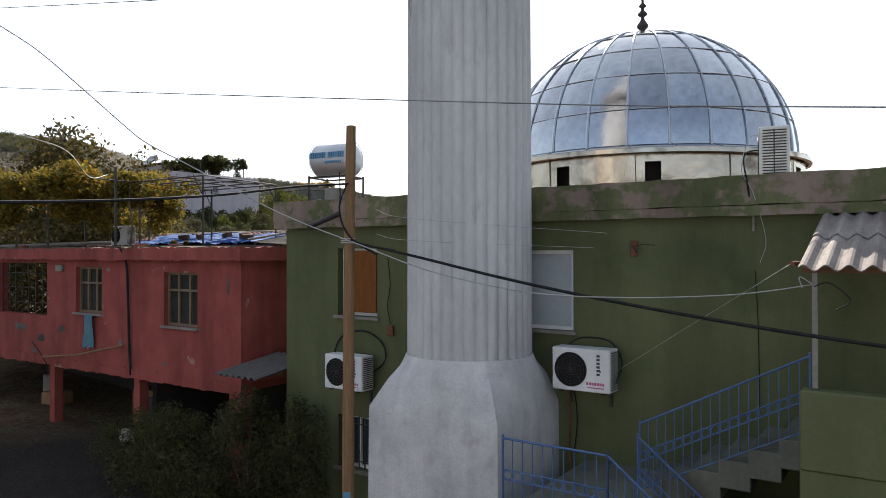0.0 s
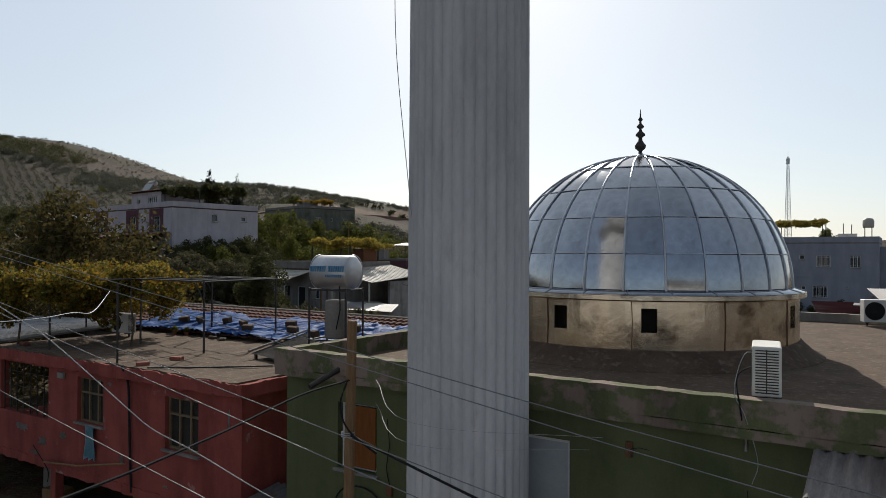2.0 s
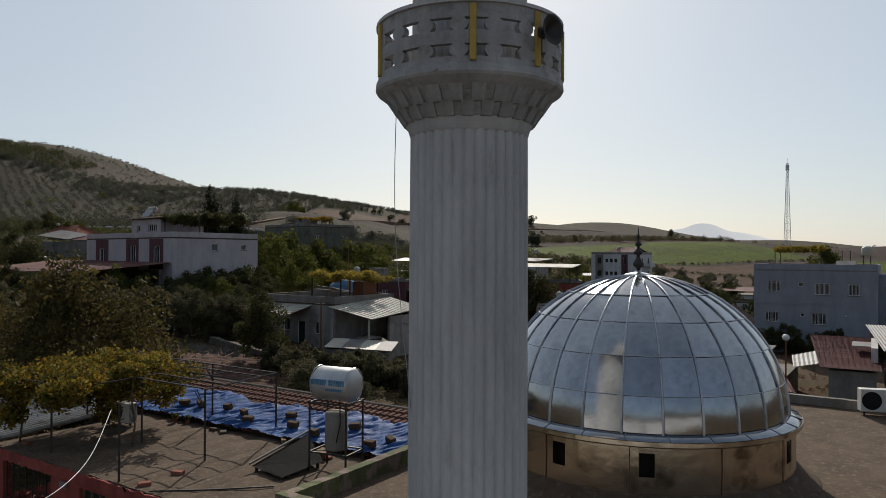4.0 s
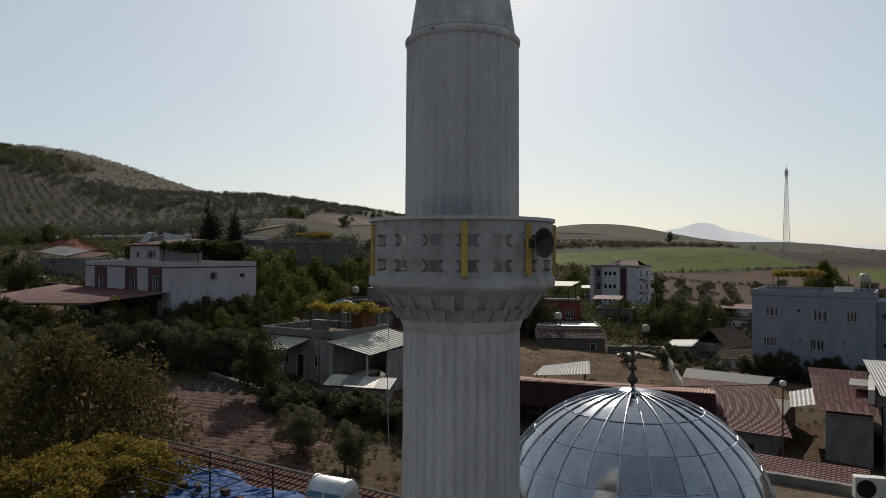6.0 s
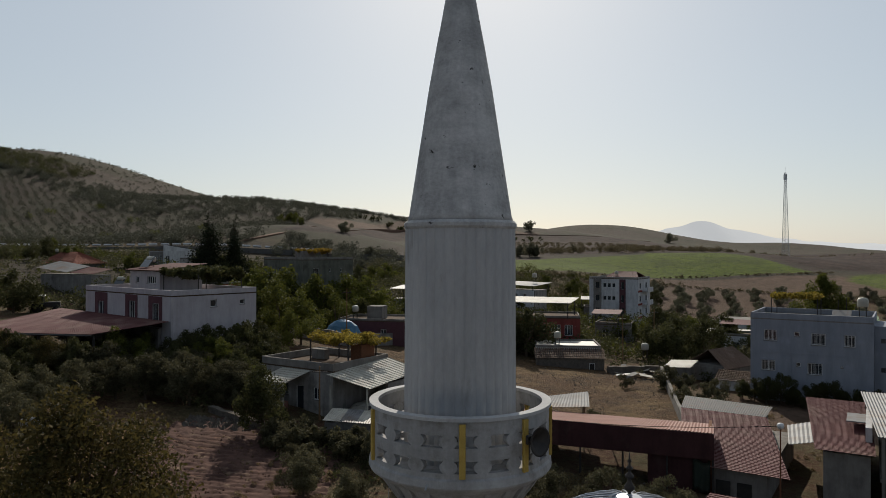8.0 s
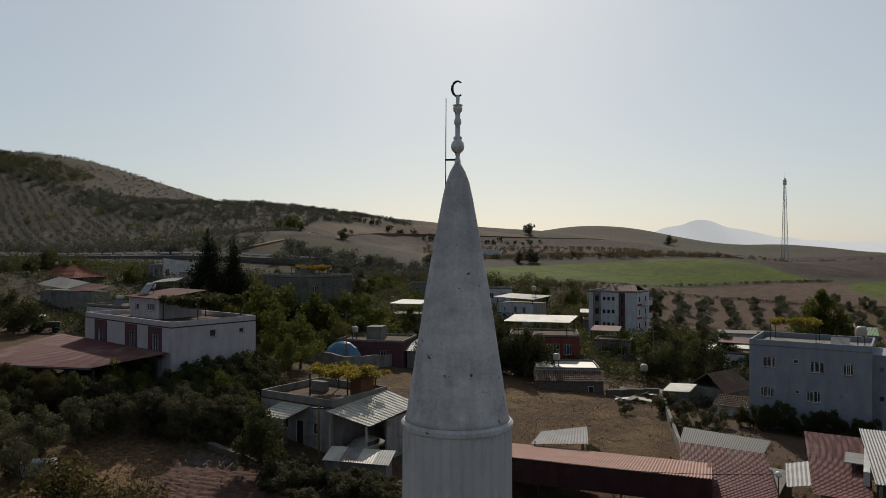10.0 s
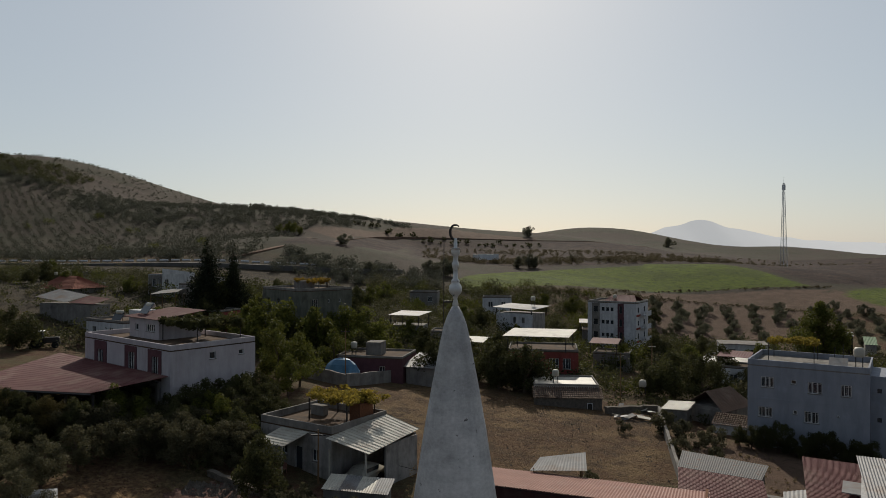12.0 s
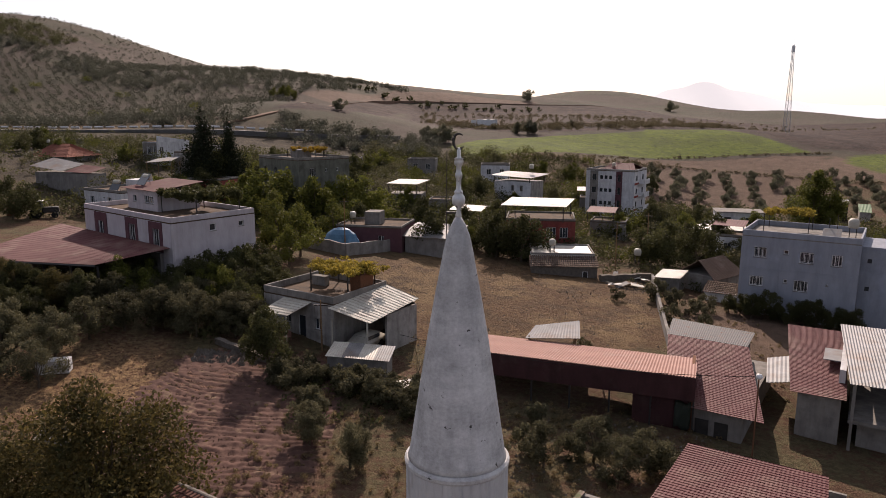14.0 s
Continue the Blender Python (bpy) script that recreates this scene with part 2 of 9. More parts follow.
    "timber": mat("timber", (0.17, 0.10, 0.05), (0.28, 0.17, 0.09), 5, 40, 0.9, stretch=(4, 4, 0.3), bump=0.5),
    "brown_wood": mat("brown_wood", (0.150, 0.054, 0.014), (0.205, 0.076, 0.022), 5, 40, 0.88, stretch=(3, 3, 0.4)),
    "frame_wood": mat("frame_wood", (0.115, 0.075, 0.038), (0.185, 0.125, 0.065), 5, 40, 0.7),
    "white_plastic": mat("white_plastic", (0.58, 0.57, 0.56), (0.70, 0.70, 0.69), 3, 30, 0.45, bump=0.05, streak=0.15),
    "old_plastic": mat("old_plastic", (0.55, 0.53, 0.48), (0.66, 0.64, 0.58), 3, 30, 0.5, bump=0.05),
    "black": mat("black", (0.012, 0.012, 0.012), (0.025, 0.025, 0.025), 8, 60, 0.9),
    # near-black colour that stands in for shade inside rooms and openings
    "interior_shade": mat("interior_shade", (0.03, 0.028, 0.025), (0.05, 0.045, 0.04), 2, 20, 0.95),
    "cable": mat("cable", (0.012, 0.012, 0.013), (0.03, 0.03, 0.03), 10, 90, 0.9),
    "pale_cable": mat("pale_cable", (0.26, 0.26, 0.26), (0.36, 0.36, 0.35), 10, 90, 0.5),
    "bare_wire": mat("bare_wire", (0.16, 0.16, 0.16), (0.24, 0.24, 0.23), 10, 90, 0.5, 0.5, 0),
    "blind": mat("blind", (0.32, 0.355, 0.37), (0.40, 0.43, 0.445), 1, 20, 0.35, spec=0.6, bump=0.05),
    # the pale spots put sun glints on the folds into the colour
    "tarp": mat("tarp", (0.028, 0.10, 0.34), (0.07, 0.19, 0.50), 1.2, 9, 0.66, bump=0.7, dist=0.04, spec=0.22, spots=(0.15, 0.28, 0.54), spot_at=(0.60, 0.78), spot_scale=2.2),
    "teal_tarp": mat("teal_tarp", (0.035, 0.12, 0.21), (0.08, 0.21, 0.33), 1.2, 9, 0.6, bump=0.5, dist=0.05),
    "curtain": mat("curtain", (0.45, 0.40, 0.33), (0.60, 0.54, 0.46), 3, 30, 0.9, stretch=(6, 6, 0.5)),
    "teal_cloth": mat("teal_cloth", (0.14, 0.30, 0.36), (0.22, 0.40, 0.46), 3, 30, 0.95),
    "letter_black": mat("letter_black", (0.015, 0.015, 0.02), (0.03, 0.03, 0.04), 8, 60, 0.5, bump=0),
    "letter_pink": mat("letter_pink", (0.42, 0.06, 0.16), (0.5, 0.1, 0.2), 8, 60, 0.5, bump=0),
    "letter_blue": mat("letter_blue", (0.06, 0.20, 0.34), (0.10, 0.27, 0.42), 8, 60, 0.5, bump=0),
    "bark": mat("bark", (0.07, 0.05, 0.035), (0.13, 0.10, 0.07), 6, 40, 0.95, bump=0.6, stretch=(3, 3, 0.5)),
    "stone_rubble": mat("stone_rubble", (0.10, 0.085, 0.07), (0.20, 0.17, 0.14), 3, 25, 0.95, bump=0.6, vary=0.3),
    "leaf_olive": leaf_mat("leaf_olive", (0.060, 0.057, 0.031), (0.142, 0.128, 0.070)),
    "leaf_dark": leaf_mat("leaf_dark", (0.036, 0.039, 0.016), (0.092, 0.090, 0.034)),
    "leaf_scrub": leaf_mat("leaf_scrub", (0.092, 0.076, 0.043), (0.160, 0.130, 0.074)),
    "leaf_hill": leaf_mat("leaf_hill", (0.070, 0.072, 0.050), (0.128, 0.126, 0.090), 0.25),
    "leaf_grove": leaf_mat("leaf_grove", (0.092, 0.092, 0.058), (0.175, 0.168, 0.108)),
    "furrow_soil": mat("furrow_soil", (0.062, 0.034, 0.028), (0.140, 0.078, 0.060), 1.3, 12, 1.0, bump=0.7, dist=0.05, spots=(0.22, 0.15, 0.10), spot_at=(0.58, 0.70), spot_scale=0.8),
    "green_sheet": mat("green_sheet", (0.10, 0.20, 0.07), (0.16, 0.28, 0.11), 0.8, 14, 0.6),
    "leaf_mid": leaf_mat("leaf_mid", (0.060, 0.075, 0.016), (0.15, 0.145, 0.030)),
    "leaf_yellow": leaf_mat("leaf_yellow", (0.15, 0.125, 0.026), (0.40, 0.29, 0.050), 0.45),
    "leaf_vine": leaf_mat("leaf_vine", (0.085, 0.066, 0.012), (0.33, 0.195, 0.026), 0.5),
    "leaf_walnut": leaf_mat("leaf_walnut", (0.042, 0.046, 0.017), (0.148, 0.106, 0.035), 0.4),
    "leaf_dry": leaf_mat("leaf_dry", (0.17, 0.12, 0.06), (0.28, 0.21, 0.11)),
    "cypress": leaf_mat("cypress", (0.014, 0.018, 0.009), (0.030, 0.036, 0.016), 0.15),
    "soil_stuff": mat("soil_stuff", (0.12, 0.068, 0.048), (0.24, 0.155, 0.11), 3, 25, 1.0, vary=0.5),
}
glass = bpy.data.materials.new("window_glass")
glass.use_nodes = True
gp = glass.node_tree.nodes["Principled BSDF"]
gp.inputs["Base Color"].default_value = (0.03, 0.035, 0.04, 1)
gp.inputs["Roughness"].default_value = 0.06
gp.inputs["Specular IOR Level"].default_value = 0.6
M["glass"] = glass


# ---- mesh helpers ----
def box(bm, x0, x1, y0, y1, z0, z1, bevel=0.0):
    vs = [bm.verts.new((x, y, z)) for z in (z0, z1) for y in (y0, y1) for x in (x0, x1)]
    fs = [bm.faces.new([vs[i] for i in q]) for q in ((0, 2, 3, 1), (4, 5, 7, 6), (0, 1, 5, 4), (2, 6, 7, 3), (0, 4, 6, 2), (1, 3, 7, 5))]
    if bevel:
        es = list({e for f in fs for e in f.edges})
        bmesh.ops.bevel(bm, geom=es, offset=bevel, segments=1, affect="EDGES")
    return bm


def boxes(*many, bevel=0.0):
    bm = bmesh.new()
    for b in many:
        box(bm, *b, bevel=bevel)
    return bm


def ring_tube(bm, points, radius, sides=6, taper=None):
    """A tube along points; taper gives the radius at the far end."""
    pts = [Vector(p) for p in points]
    rings = []
    for i, p in enumerate(pts):
        d = (pts[min(i + 1, len(pts) - 1)] - pts[max(i - 1, 0)]).normalized()
        a = d.cross(Vector((0, 0, 1)) if abs(d.z) < 0.9 else Vector((1, 0, 0))).normalized()
        b = d.cross(a)
        r = radius if taper is None else radius + (taper - radius) * i / (len(pts) - 1)
        rings.append([bm.verts.new(p + r * (math.cos(k * math.tau / sides) * a + math.sin(k * math.tau / sides) * b)) for k in range(sides)])
    for r0, r1 in zip(rings, rings[1:]):
        for k in range(sides):
            bm.faces.new((r0[k], r0[(k + 1) % sides], r1[(k + 1) % sides], r1[k]))
    bm.faces.new(rings[0][::-1])
    bm.faces.new(rings[-1])
    return bm


def tube(points, radius, sides=6, taper=None):
    return ring_tube(bmesh.new(), points, radius, sides, taper)


def lathe(profile, sides=24, flute=0.0, flutes=0, bm=None, centre=(0, 0), a0=0.0):
    """A body of revolution from (radius, z) pairs, closed at both ends; flutes cut hollows round it."""
    bm = bm or bmesh.new()
    rings = []
    for r, z in profile:
        ring = []
        for k in range(sides):
            a = a0 + k * math.tau / sides
            q = r - flute * (1 - abs(math.sin(a * flutes / 2))) if flutes else r
            ring.append(bm.verts.new((centre[0] + q * math.cos(a), centre[1] + q * math.sin(a), z)))
        rings.append(ring)
    for r0, r1 in zip(rings, rings[1:]):
        for k in range(sides):
            bm.faces.new((r0[k], r0[(k + 1) % sides], r1[(k + 1) % sides], r1[k]))
    bm.faces.new(rings[0][::-1])
    bm.faces.new(rings[-1])
    return bm


def part(name, bm, material, parent=None, label="", smooth=False):
    me = bpy.data.meshes.new(name)
    bmesh.ops.recalc_face_normals(bm, faces=bm.faces)
    bm.to_mesh(me)
    bm.free()
    me.materials.append(M[material] if isinstance(material, str) else material)
    if smooth:
        me.polygons.foreach_set("use_smooth", [True] * len(me.polygons))
    ob = new(name, me)
    ob.parent = parent
    if label:
        ob["label"] = label
    return ob


def thing(name, m, label, category, group="", kind=""):
    ob = new(name)
    ob.empty_display_size = 0.3
    ob.matrix_world = m
    return tagged(ob, label, category, group, kind)


def smooth_by_angle(ob, degrees=35):
    me = ob.data
    me.polygons.foreach_set("use_smooth", [True] * len(me.polygons))
    bm = bmesh.new()
    bm.from_mesh(me)
    for e in bm.edges:
        if len(e.link_faces) == 2 and e.calc_face_angle(0) > radians(degrees):
            e.smooth = False
    bm.to_mesh(me)
    bm.free()
    return ob


# ---- the land ----
# bumps and hollows: centre x, y, spread, height
BROAD_HILLS = [
    (-248, 489, 87, 26.6), (-124, 479, 86, -23.8), (7, 499, 89, 19.8), (26, 401, 73, -34), (149, 760, 105, 33.2), (198, 920, 153, 16.3),
    (125, 330, 89, 16.3), (-165, 302, 57, -6.6), (-327, 570, 256, 39.5), (-63, 95, 60, 10), (70, 209, 58, -16.2), (156, 326, 61, -10.7),
    (-33, 89, 23, 10.6), (-36, -6, 15, -3.8), (-37, 96, 29, -13.7), (-8, 57, 74, -5.1), (4, 207, 46, 10.4), (-31, 703, 105, -32.8),
    (-351, 625, 260, 39.6), (420, 582, 130, 19.4), (-85, 390, 71, 18.7), (7, 499, 89, 19.8), (-19, 198, 41, -5.8),
]
RIDGE_HILLS = [
    (-165, 450, 45, -9), (60, 480, 50, -6), (62, 215, 32, -5), (-270, 470, 80, -4), (-301, 481, 48, 0.9), (-276, 505, 49, 1.2),
    (-247, 529, 50, -1.2), (-213, 552, 50, -4.4), (-173, 566, 50, -0.6), (-34, 506, 43, -4.4), (28, 527, 45, -8.0), (72, 535, 46, 1.3),
    (163, 762, 66, -2.0), (220, 748, 66, -0.3), (266, 712, 65, -2.5), (306, 674, 63, -0.4), (339, 635, 61, 3.1), (380, 611, 61, -5.5), (322, 640, 32, 4.5), (185, 735, 45, 2.5),
]
FIELD_RISES = [
    (90, 280, 60, 9.2), (70, 400, 36, 6.1), (60, 210, 28, 3.7), (-60, 260, 28, 5.1), (220, 330, 36, 6.3), (50, 360, 28, 4.2),
    (-10, 200, 46, -4.6), (-20, 420, 28, -4.4), (130, 200, 28, 5.2), (120, 380, 28, 2.1), (130, 270, 28, 1.6), (40, 220, 28, 6.4),
    (30, 260, 28, -2.0), (-50, 280, 28, 3.5), (30, 400, 28, 1.8), (220, 300, 28, 2.0), (160, 210, 28, -3.4), (-20, 160, 36, 2.1),
    (-70, 300, 36, -3.3), (-60, 220, 28, 2.8),
]
# unseen hills added behind the camera to darken the dome's reflection
UNSEEN_HILLS = [(40, -330, 75, 34), (-170, -300, 75, 28), (260, -300, 80, 32), (-420, -160, 80, 30), (460, -140, 80, 30)]
HILLS = BROAD_HILLS + RIDGE_HILLS + FIELD_RISES + UNSEEN_HILLS


def land(x, y):
    """Height of the ground: broad hills and hollows on a level plain."""
    return sum(h * math.exp(-((x - cx) ** 2 + (y - cy) ** 2) / (2 * s * s)) for cx, cy, s, h in HILLS)


def land_sheet():
    xs = sorted({*range(-120, 121, 3), *range(-420, -119, 10), *range(120, 481, 10), *range(-1400, -420, 70), *range(480, 1800, 70), -2600, -4200, 2600, 4200})
    ys = sorted({*range(-40, 131, 3), *range(130, 561, 8), *range(560, 1200, 30), *range(-400, -40, 60), *range(1200, 2400, 200), -1500, 3200, 4500})
    X, Y = np.meshgrid(np.array(xs, float), np.array(ys, float))
    Z = np.zeros_like(X)
    for cx, cy, s, h in HILLS:
        Z += h * np.exp(-((X - cx) ** 2 + (Y - cy) ** 2) / (2 * s * s))
    rng = np.random.default_rng(4)
    near = (Y > 24) & (Y < 130)
    Z += near * rng.normal(0, 0.035, Z.shape)
    verts = np.stack([X.ravel(), Y.ravel(), Z.ravel()], 1).tolist()
    w = len(xs)
    faces = [(j * w + i, j * w + i + 1, (j + 1) * w + i + 1, (j + 1) * w + i) for j in range(len(ys) - 1) for i in range(w - 1)]
    me = bpy.data.meshes.new("ground")
    me.from_pydata(verts, [], faces)
    me.polygons.foreach_set("use_smooth", [True] * len(faces))
    ob = new("ground", me)
    tagged(ob, "brown soil and dry grass rising to hills with fields", "ground", kind="structure")
    return ob


def ground_material():
    m = bpy.data.materials.new("ground")
    m.use_nodes = True
    t = m.node_tree
    p = t.nodes["Principled BSDF"]
    p.inputs["Roughness"].default_value = 1.0
    p.inputs["Specular IOR Level"].default_value = 0.1
    tc = t.nodes.new("ShaderNodeTexCoord")
    sep = t.nodes.new("ShaderNodeSeparateXYZ")
    t.links.new(tc.outputs["Object"], sep.inputs[0])

    def math_node(op, a, b=0.0, c=0.0, clamp=False):
        n = t.nodes.new("ShaderNodeMath")
        n.operation, n.use_clamp = op, clamp
        for i, v in enumerate((a, b, c)):
            if isinstance(v, (int, float)):
                n.inputs[i].default_value = v
            else:
                t.links.new(v, n.inputs[i])
        return n.outputs[0]

    def tex(scale, detail=5, rough=0.6):
        n = t.nodes.new("ShaderNodeTexNoise")
        n.inputs["Scale"].default_value, n.inputs["Detail"].default_value, n.inputs["Roughness"].default_value = scale, detail, rough
        t.links.new(tc.outputs["Object"], n.inputs["Vector"])
        return n.outputs[0]

    def rng(v, lo, hi):
        n = t.nodes.new("ShaderNodeMapRange")
        n.inputs["From Min"].default_value, n.inputs["From Max"].default_value = lo, hi
        t.links.new(v, n.inputs[0])
        return n.outputs[0]

    def mix(f, a, b):
        n = t.nodes.new("ShaderNodeMix")
        n.data_type = "RGBA"
        if isinstance(f, float):
            n.inputs[0].default_value = f
        else:
            t.links.new(f, n.inputs[0])
        for i, v in ((6, a), (7, b)):
            if isinstance(v, tuple):
                n.inputs[i].default_value = (*(c * 0.54 for c in v), 1)
            else:
                t.links.new(v, n.inputs[i])
        return n.outputs[2]

    wobble = math_node("MULTIPLY_ADD", tex(0.08, 4), 16.0, -8.0)
    small = math_node("MULTIPLY_ADD", tex(0.5, 3), 4.0, -2.0)
    edge = math_node("ADD", math_node("MULTIPLY", wobble, 0.35), small)

    def zone(corners, soft=2.0):
        """1 inside a convex field whose corners run anticlockwise."""
        out = None
        for (x0, y0), (x1, y1) in zip(corners, corners[1:] + corners[:1]):
            n = math.hypot(x1 - x0, y1 - y0)
            a, b = -(y1 - y0) / n, (x1 - x0) / n
            d = math_node("MULTIPLY_ADD", sep.outputs[0], a, -a * x0 - b * y0)
            d = math_node("MULTIPLY_ADD", sep.outputs[1], b, d)
            d = math_node("ADD", d, edge)
            k = math_node("MULTIPLY_ADD", d, 1 / soft, 0.5, True)
            out = k if out is None else math_node("MULTIPLY", out, k)
        return out

    big, mid, fine, grit = tex(0.035), tex(0.3), tex(2.2), tex(11.0, 4, 0.7)
    soil = mix(rng(mid, 0.35, 0.65), (0.118, 0.060, 0.037), (0.185, 0.102, 0.060))
    soil = mix(rng(fine, 0.4, 0.7), soil, (0.225, 0.138, 0.083))
    grass = mix(rng(fine, 0.35, 0.65), (0.083, 0.075, 0.034), (0.180, 0.143, 0.075))
    col = mix(rng(math_node("MULTIPLY_ADD", fine, 0.5, math_node("MULTIPLY", mid, 0.7)), 0.52, 0.66), soil, grass)
    # scrub and groves on the far slopes
    slope = mix(rng(big, 0.4, 0.6), (0.074, 0.064, 0.040), (0.112, 0.092, 0.060))
    slope = mix(rng(tex(0.11, 8, 0.72), 0.42, 0.60), slope, (0.084, 0.080, 0.050))
    slope = mix(rng(tex(0.02, 6, 0.65), 0.46, 0.60), slope, (0.105, 0.080, 0.060))
    far = math_node("MULTIPLY_ADD", math_node("ADD", sep.outputs[1], edge), 1 / 20.0, -215 / 20.0, True)
    col = mix(far, col, slope)
    rows = t.nodes.new("ShaderNodeTexWave")
    rows.inputs["Scale"].default_value, rows.inputs["Distortion"].default_value, rows.inputs["Detail Scale"].default_value = 0.42, 7.0, 0.8
    rows.wave_type, rows.rings_direction = "RINGS", "Z"
    mp = t.nodes.new("ShaderNodeMapping")
    mp.inputs["Location"].default_value, mp.inputs["Scale"].default_value = (6.8, -46, 0), (0.36, 1, 0)
    t.links.new(tc.outputs["Object"], mp.inputs[0])
    t.links.new(mp.outputs[0], rows.inputs["Vector"])
    clods = tex(3.6, 7, 0.8)
    straw = mix(rng(fine, 0.35, 0.65), (0.105, 0.054, 0.027), (0.200, 0.120, 0.062))
    straw = mix(rng(tex(0.13, 6, 0.65), 0.46, 0.58), straw, (0.250, 0.165, 0.082))
    straw = mix(rng(tex(0.35, 7, 0.7), 0.48, 0.60), straw, (0.105, 0.066, 0.036))
    straw = mix(rng(clods, 0.54, 0.66), straw, (0.34, 0.215, 0.12))
    straw = mix(rng(clods, 0.44, 0.34), straw, (0.070, 0.042, 0.024))
    tan = mix(rng(mid, 0.35, 0.65), (0.160, 0.103, 0.072), (0.225, 0.147, 0.104))
    tan = mix(rng(tex(0.9, 6, 0.75), 0.52, 0.66), tan, (0.125, 0.088, 0.060))
    dry = mix(rng(fine, 0.38, 0.62), (0.170, 0.092, 0.050), (0.40, 0.255, 0.128))
    dry = mix(rng(clods, 0.46, 0.36), dry, (0.085, 0.045, 0.028))
    plough = mix(rows.outputs[0], (0.120, 0.056, 0.041), (0.285, 0.150, 0.108))
    plough = mix(rng(tex(1.6, 7, 0.7), 0.42, 0.62), plough, (0.115, 0.068, 0.050))
    green = mix(rng(mid, 0.3, 0.7), (0.110, 0.158, 0.012), (0.168, 0.218, 0.018))
    green = mix(rng(tex(0.09, 6, 0.7), 0.45, 0.62), green, (0.098, 0.128, 0.018))
    green = mix(rng(fine, 0.50, 0.70), green, (0.125, 0.140, 0.040))
    green = mix(rng(tex(0.55, 7, 0.8), 0.52, 0.64), green, (0.046, 0.060, 0.014))
    brown = mix(rng(tex(0.12, 8, 0.7), 0.40, 0.60), (0.050, 0.031, 0.025), (0.112, 0.068, 0.052))
    brown = mix(rng(tex(0.7, 6, 0.75), 0.48, 0.60), brown, (0.034, 0.023, 0.020))
    ditch = mix(rng(fine, 0.38, 0.62), (0.040, 0.032, 0.022), (0.090, 0.072, 0.045))
    bare = mix(rng(tex(0.14, 8, 0.7), 0.40, 0.60), (0.092, 0.072, 0.056), (0.150, 0.112, 0.086))
    yard = mix(rng(mid, 0.35, 0.65), (0.060, 0.050, 0.036), (0.105, 0.085, 0.055))
    # darker soil around the street houses
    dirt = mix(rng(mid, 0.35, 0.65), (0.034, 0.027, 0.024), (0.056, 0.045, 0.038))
    street_zone = zone([(-40, -30), (40, -30), (40, 28), (0, 20), (-10, 24), (-40, 36)], 3.0)
    field = [(-17, 38.5), (-7.5, 35), (-8.5, 46), (-12.5, 54), (-17, 56.5), (-20.5, 50.5)]
    ploughed = zone(field, 3.0)
    for corners, colour, soft in (
        ([(-130, 62), (-50, 58), (-14, 57), (-6, 101), (30, 92), (60, 84), (130, 120), (120, 186), (20, 226), (-60, 226), (-140, 190)], yard, 6.0),
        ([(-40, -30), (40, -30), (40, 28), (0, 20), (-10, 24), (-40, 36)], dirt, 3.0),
        ([(-7, 63), (8, 58), (22, 64), (29, 86), (18, 92), (0, 99), (-8, 92)], straw, 3.0),
        ([(-33, 44), (-24, 38), (-16, 38), (-19.5, 51), (-19, 55), (-28, 56)], dry, 4.0),
        (field, plough, 3.0),
        ([(24, 62), (40, 58), (44, 72), (26, 78)], tan, 4.0),
        ([(-67, 347), (-49, 336), (-26, 428), (-28, 456)], tan, 4.0),
        ([(-28, 428), (8, 455), (8, 493), (-28, 456)], tan, 4.0),
        ([(7, 455), (66, 486), (66, 496), (7, 493)], tan, 4.0),
        ([(-58, 246), (-34, 262), (-24, 330), (-12, 420), (-26, 428), (-47, 336)], brown, 4.0),
        ([(-10, 298), (116, 284), (160, 410), (150, 512), (66, 484), (8, 452), (-24, 425)], brown, 8.0),
        ([(116, 284), (130, 241), (153, 243), (210, 250), (420, 300), (420, 560), (160, 480)], brown, 8.0),
        ([(-252, 418), (-205, 404), (-165, 420), (-165, 500), (-215, 470), (-262, 462)], bare, 12.0),
        ([(-167, 420), (-128, 384), (-120, 400), (-150, 500), (-167, 500)], bare, 8.0),
        ([(30, 200), (56, 226), (131, 233), (153, 238), (153, 244), (90, 242), (56, 233), (26, 212)], ditch, 1.5),
        ([(43, 213), (93, 222), (110, 237), (72, 235)], tan, 1.5),
        ([(91, 222), (106, 211), (129, 233), (108, 237)], tan, 1.5),
        ([(105, 212), (125, 194), (135, 208), (130, 233)], tan, 1.5),
        ([(8, 210), (58, 232), (90, 284), (50, 281), (26, 269), (9, 243), (3, 226)], green, 1.5),
        ([(56, 232), (92, 241), (90, 286), (83, 288)], green, 1.5),
        ([(90, 241), (132, 238), (120, 266), (117, 283), (89, 286)], green, 1.5),
        ([(127, 221), (128, 203), (160, 205), (190, 240), (151, 241), (134, 232)], green, 3.0),
        ([(42, 170), (60, 166), (100, 172), (116, 204), (92, 220), (72, 221), (50, 204)], tan, 4.0),
    ):
        col = mix(zone(corners, soft), col, colour)
    # grit thins out on the far slopes and around the street houses
    near = math_node("MULTIPLY", math_node("MULTIPLY_ADD", far, -0.85, 1.0), math_node("MULTIPLY_ADD", street_zone, -0.85, 1.0))
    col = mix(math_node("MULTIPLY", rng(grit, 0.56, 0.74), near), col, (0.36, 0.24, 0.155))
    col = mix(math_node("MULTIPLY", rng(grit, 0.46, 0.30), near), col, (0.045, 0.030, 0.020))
    t.links.new(col, p.inputs["Base Color"])
    bp = t.nodes.new("ShaderNodeBump")
    bp.inputs["Strength"].default_value, bp.inputs["Distance"].default_value = 0.9, 0.25
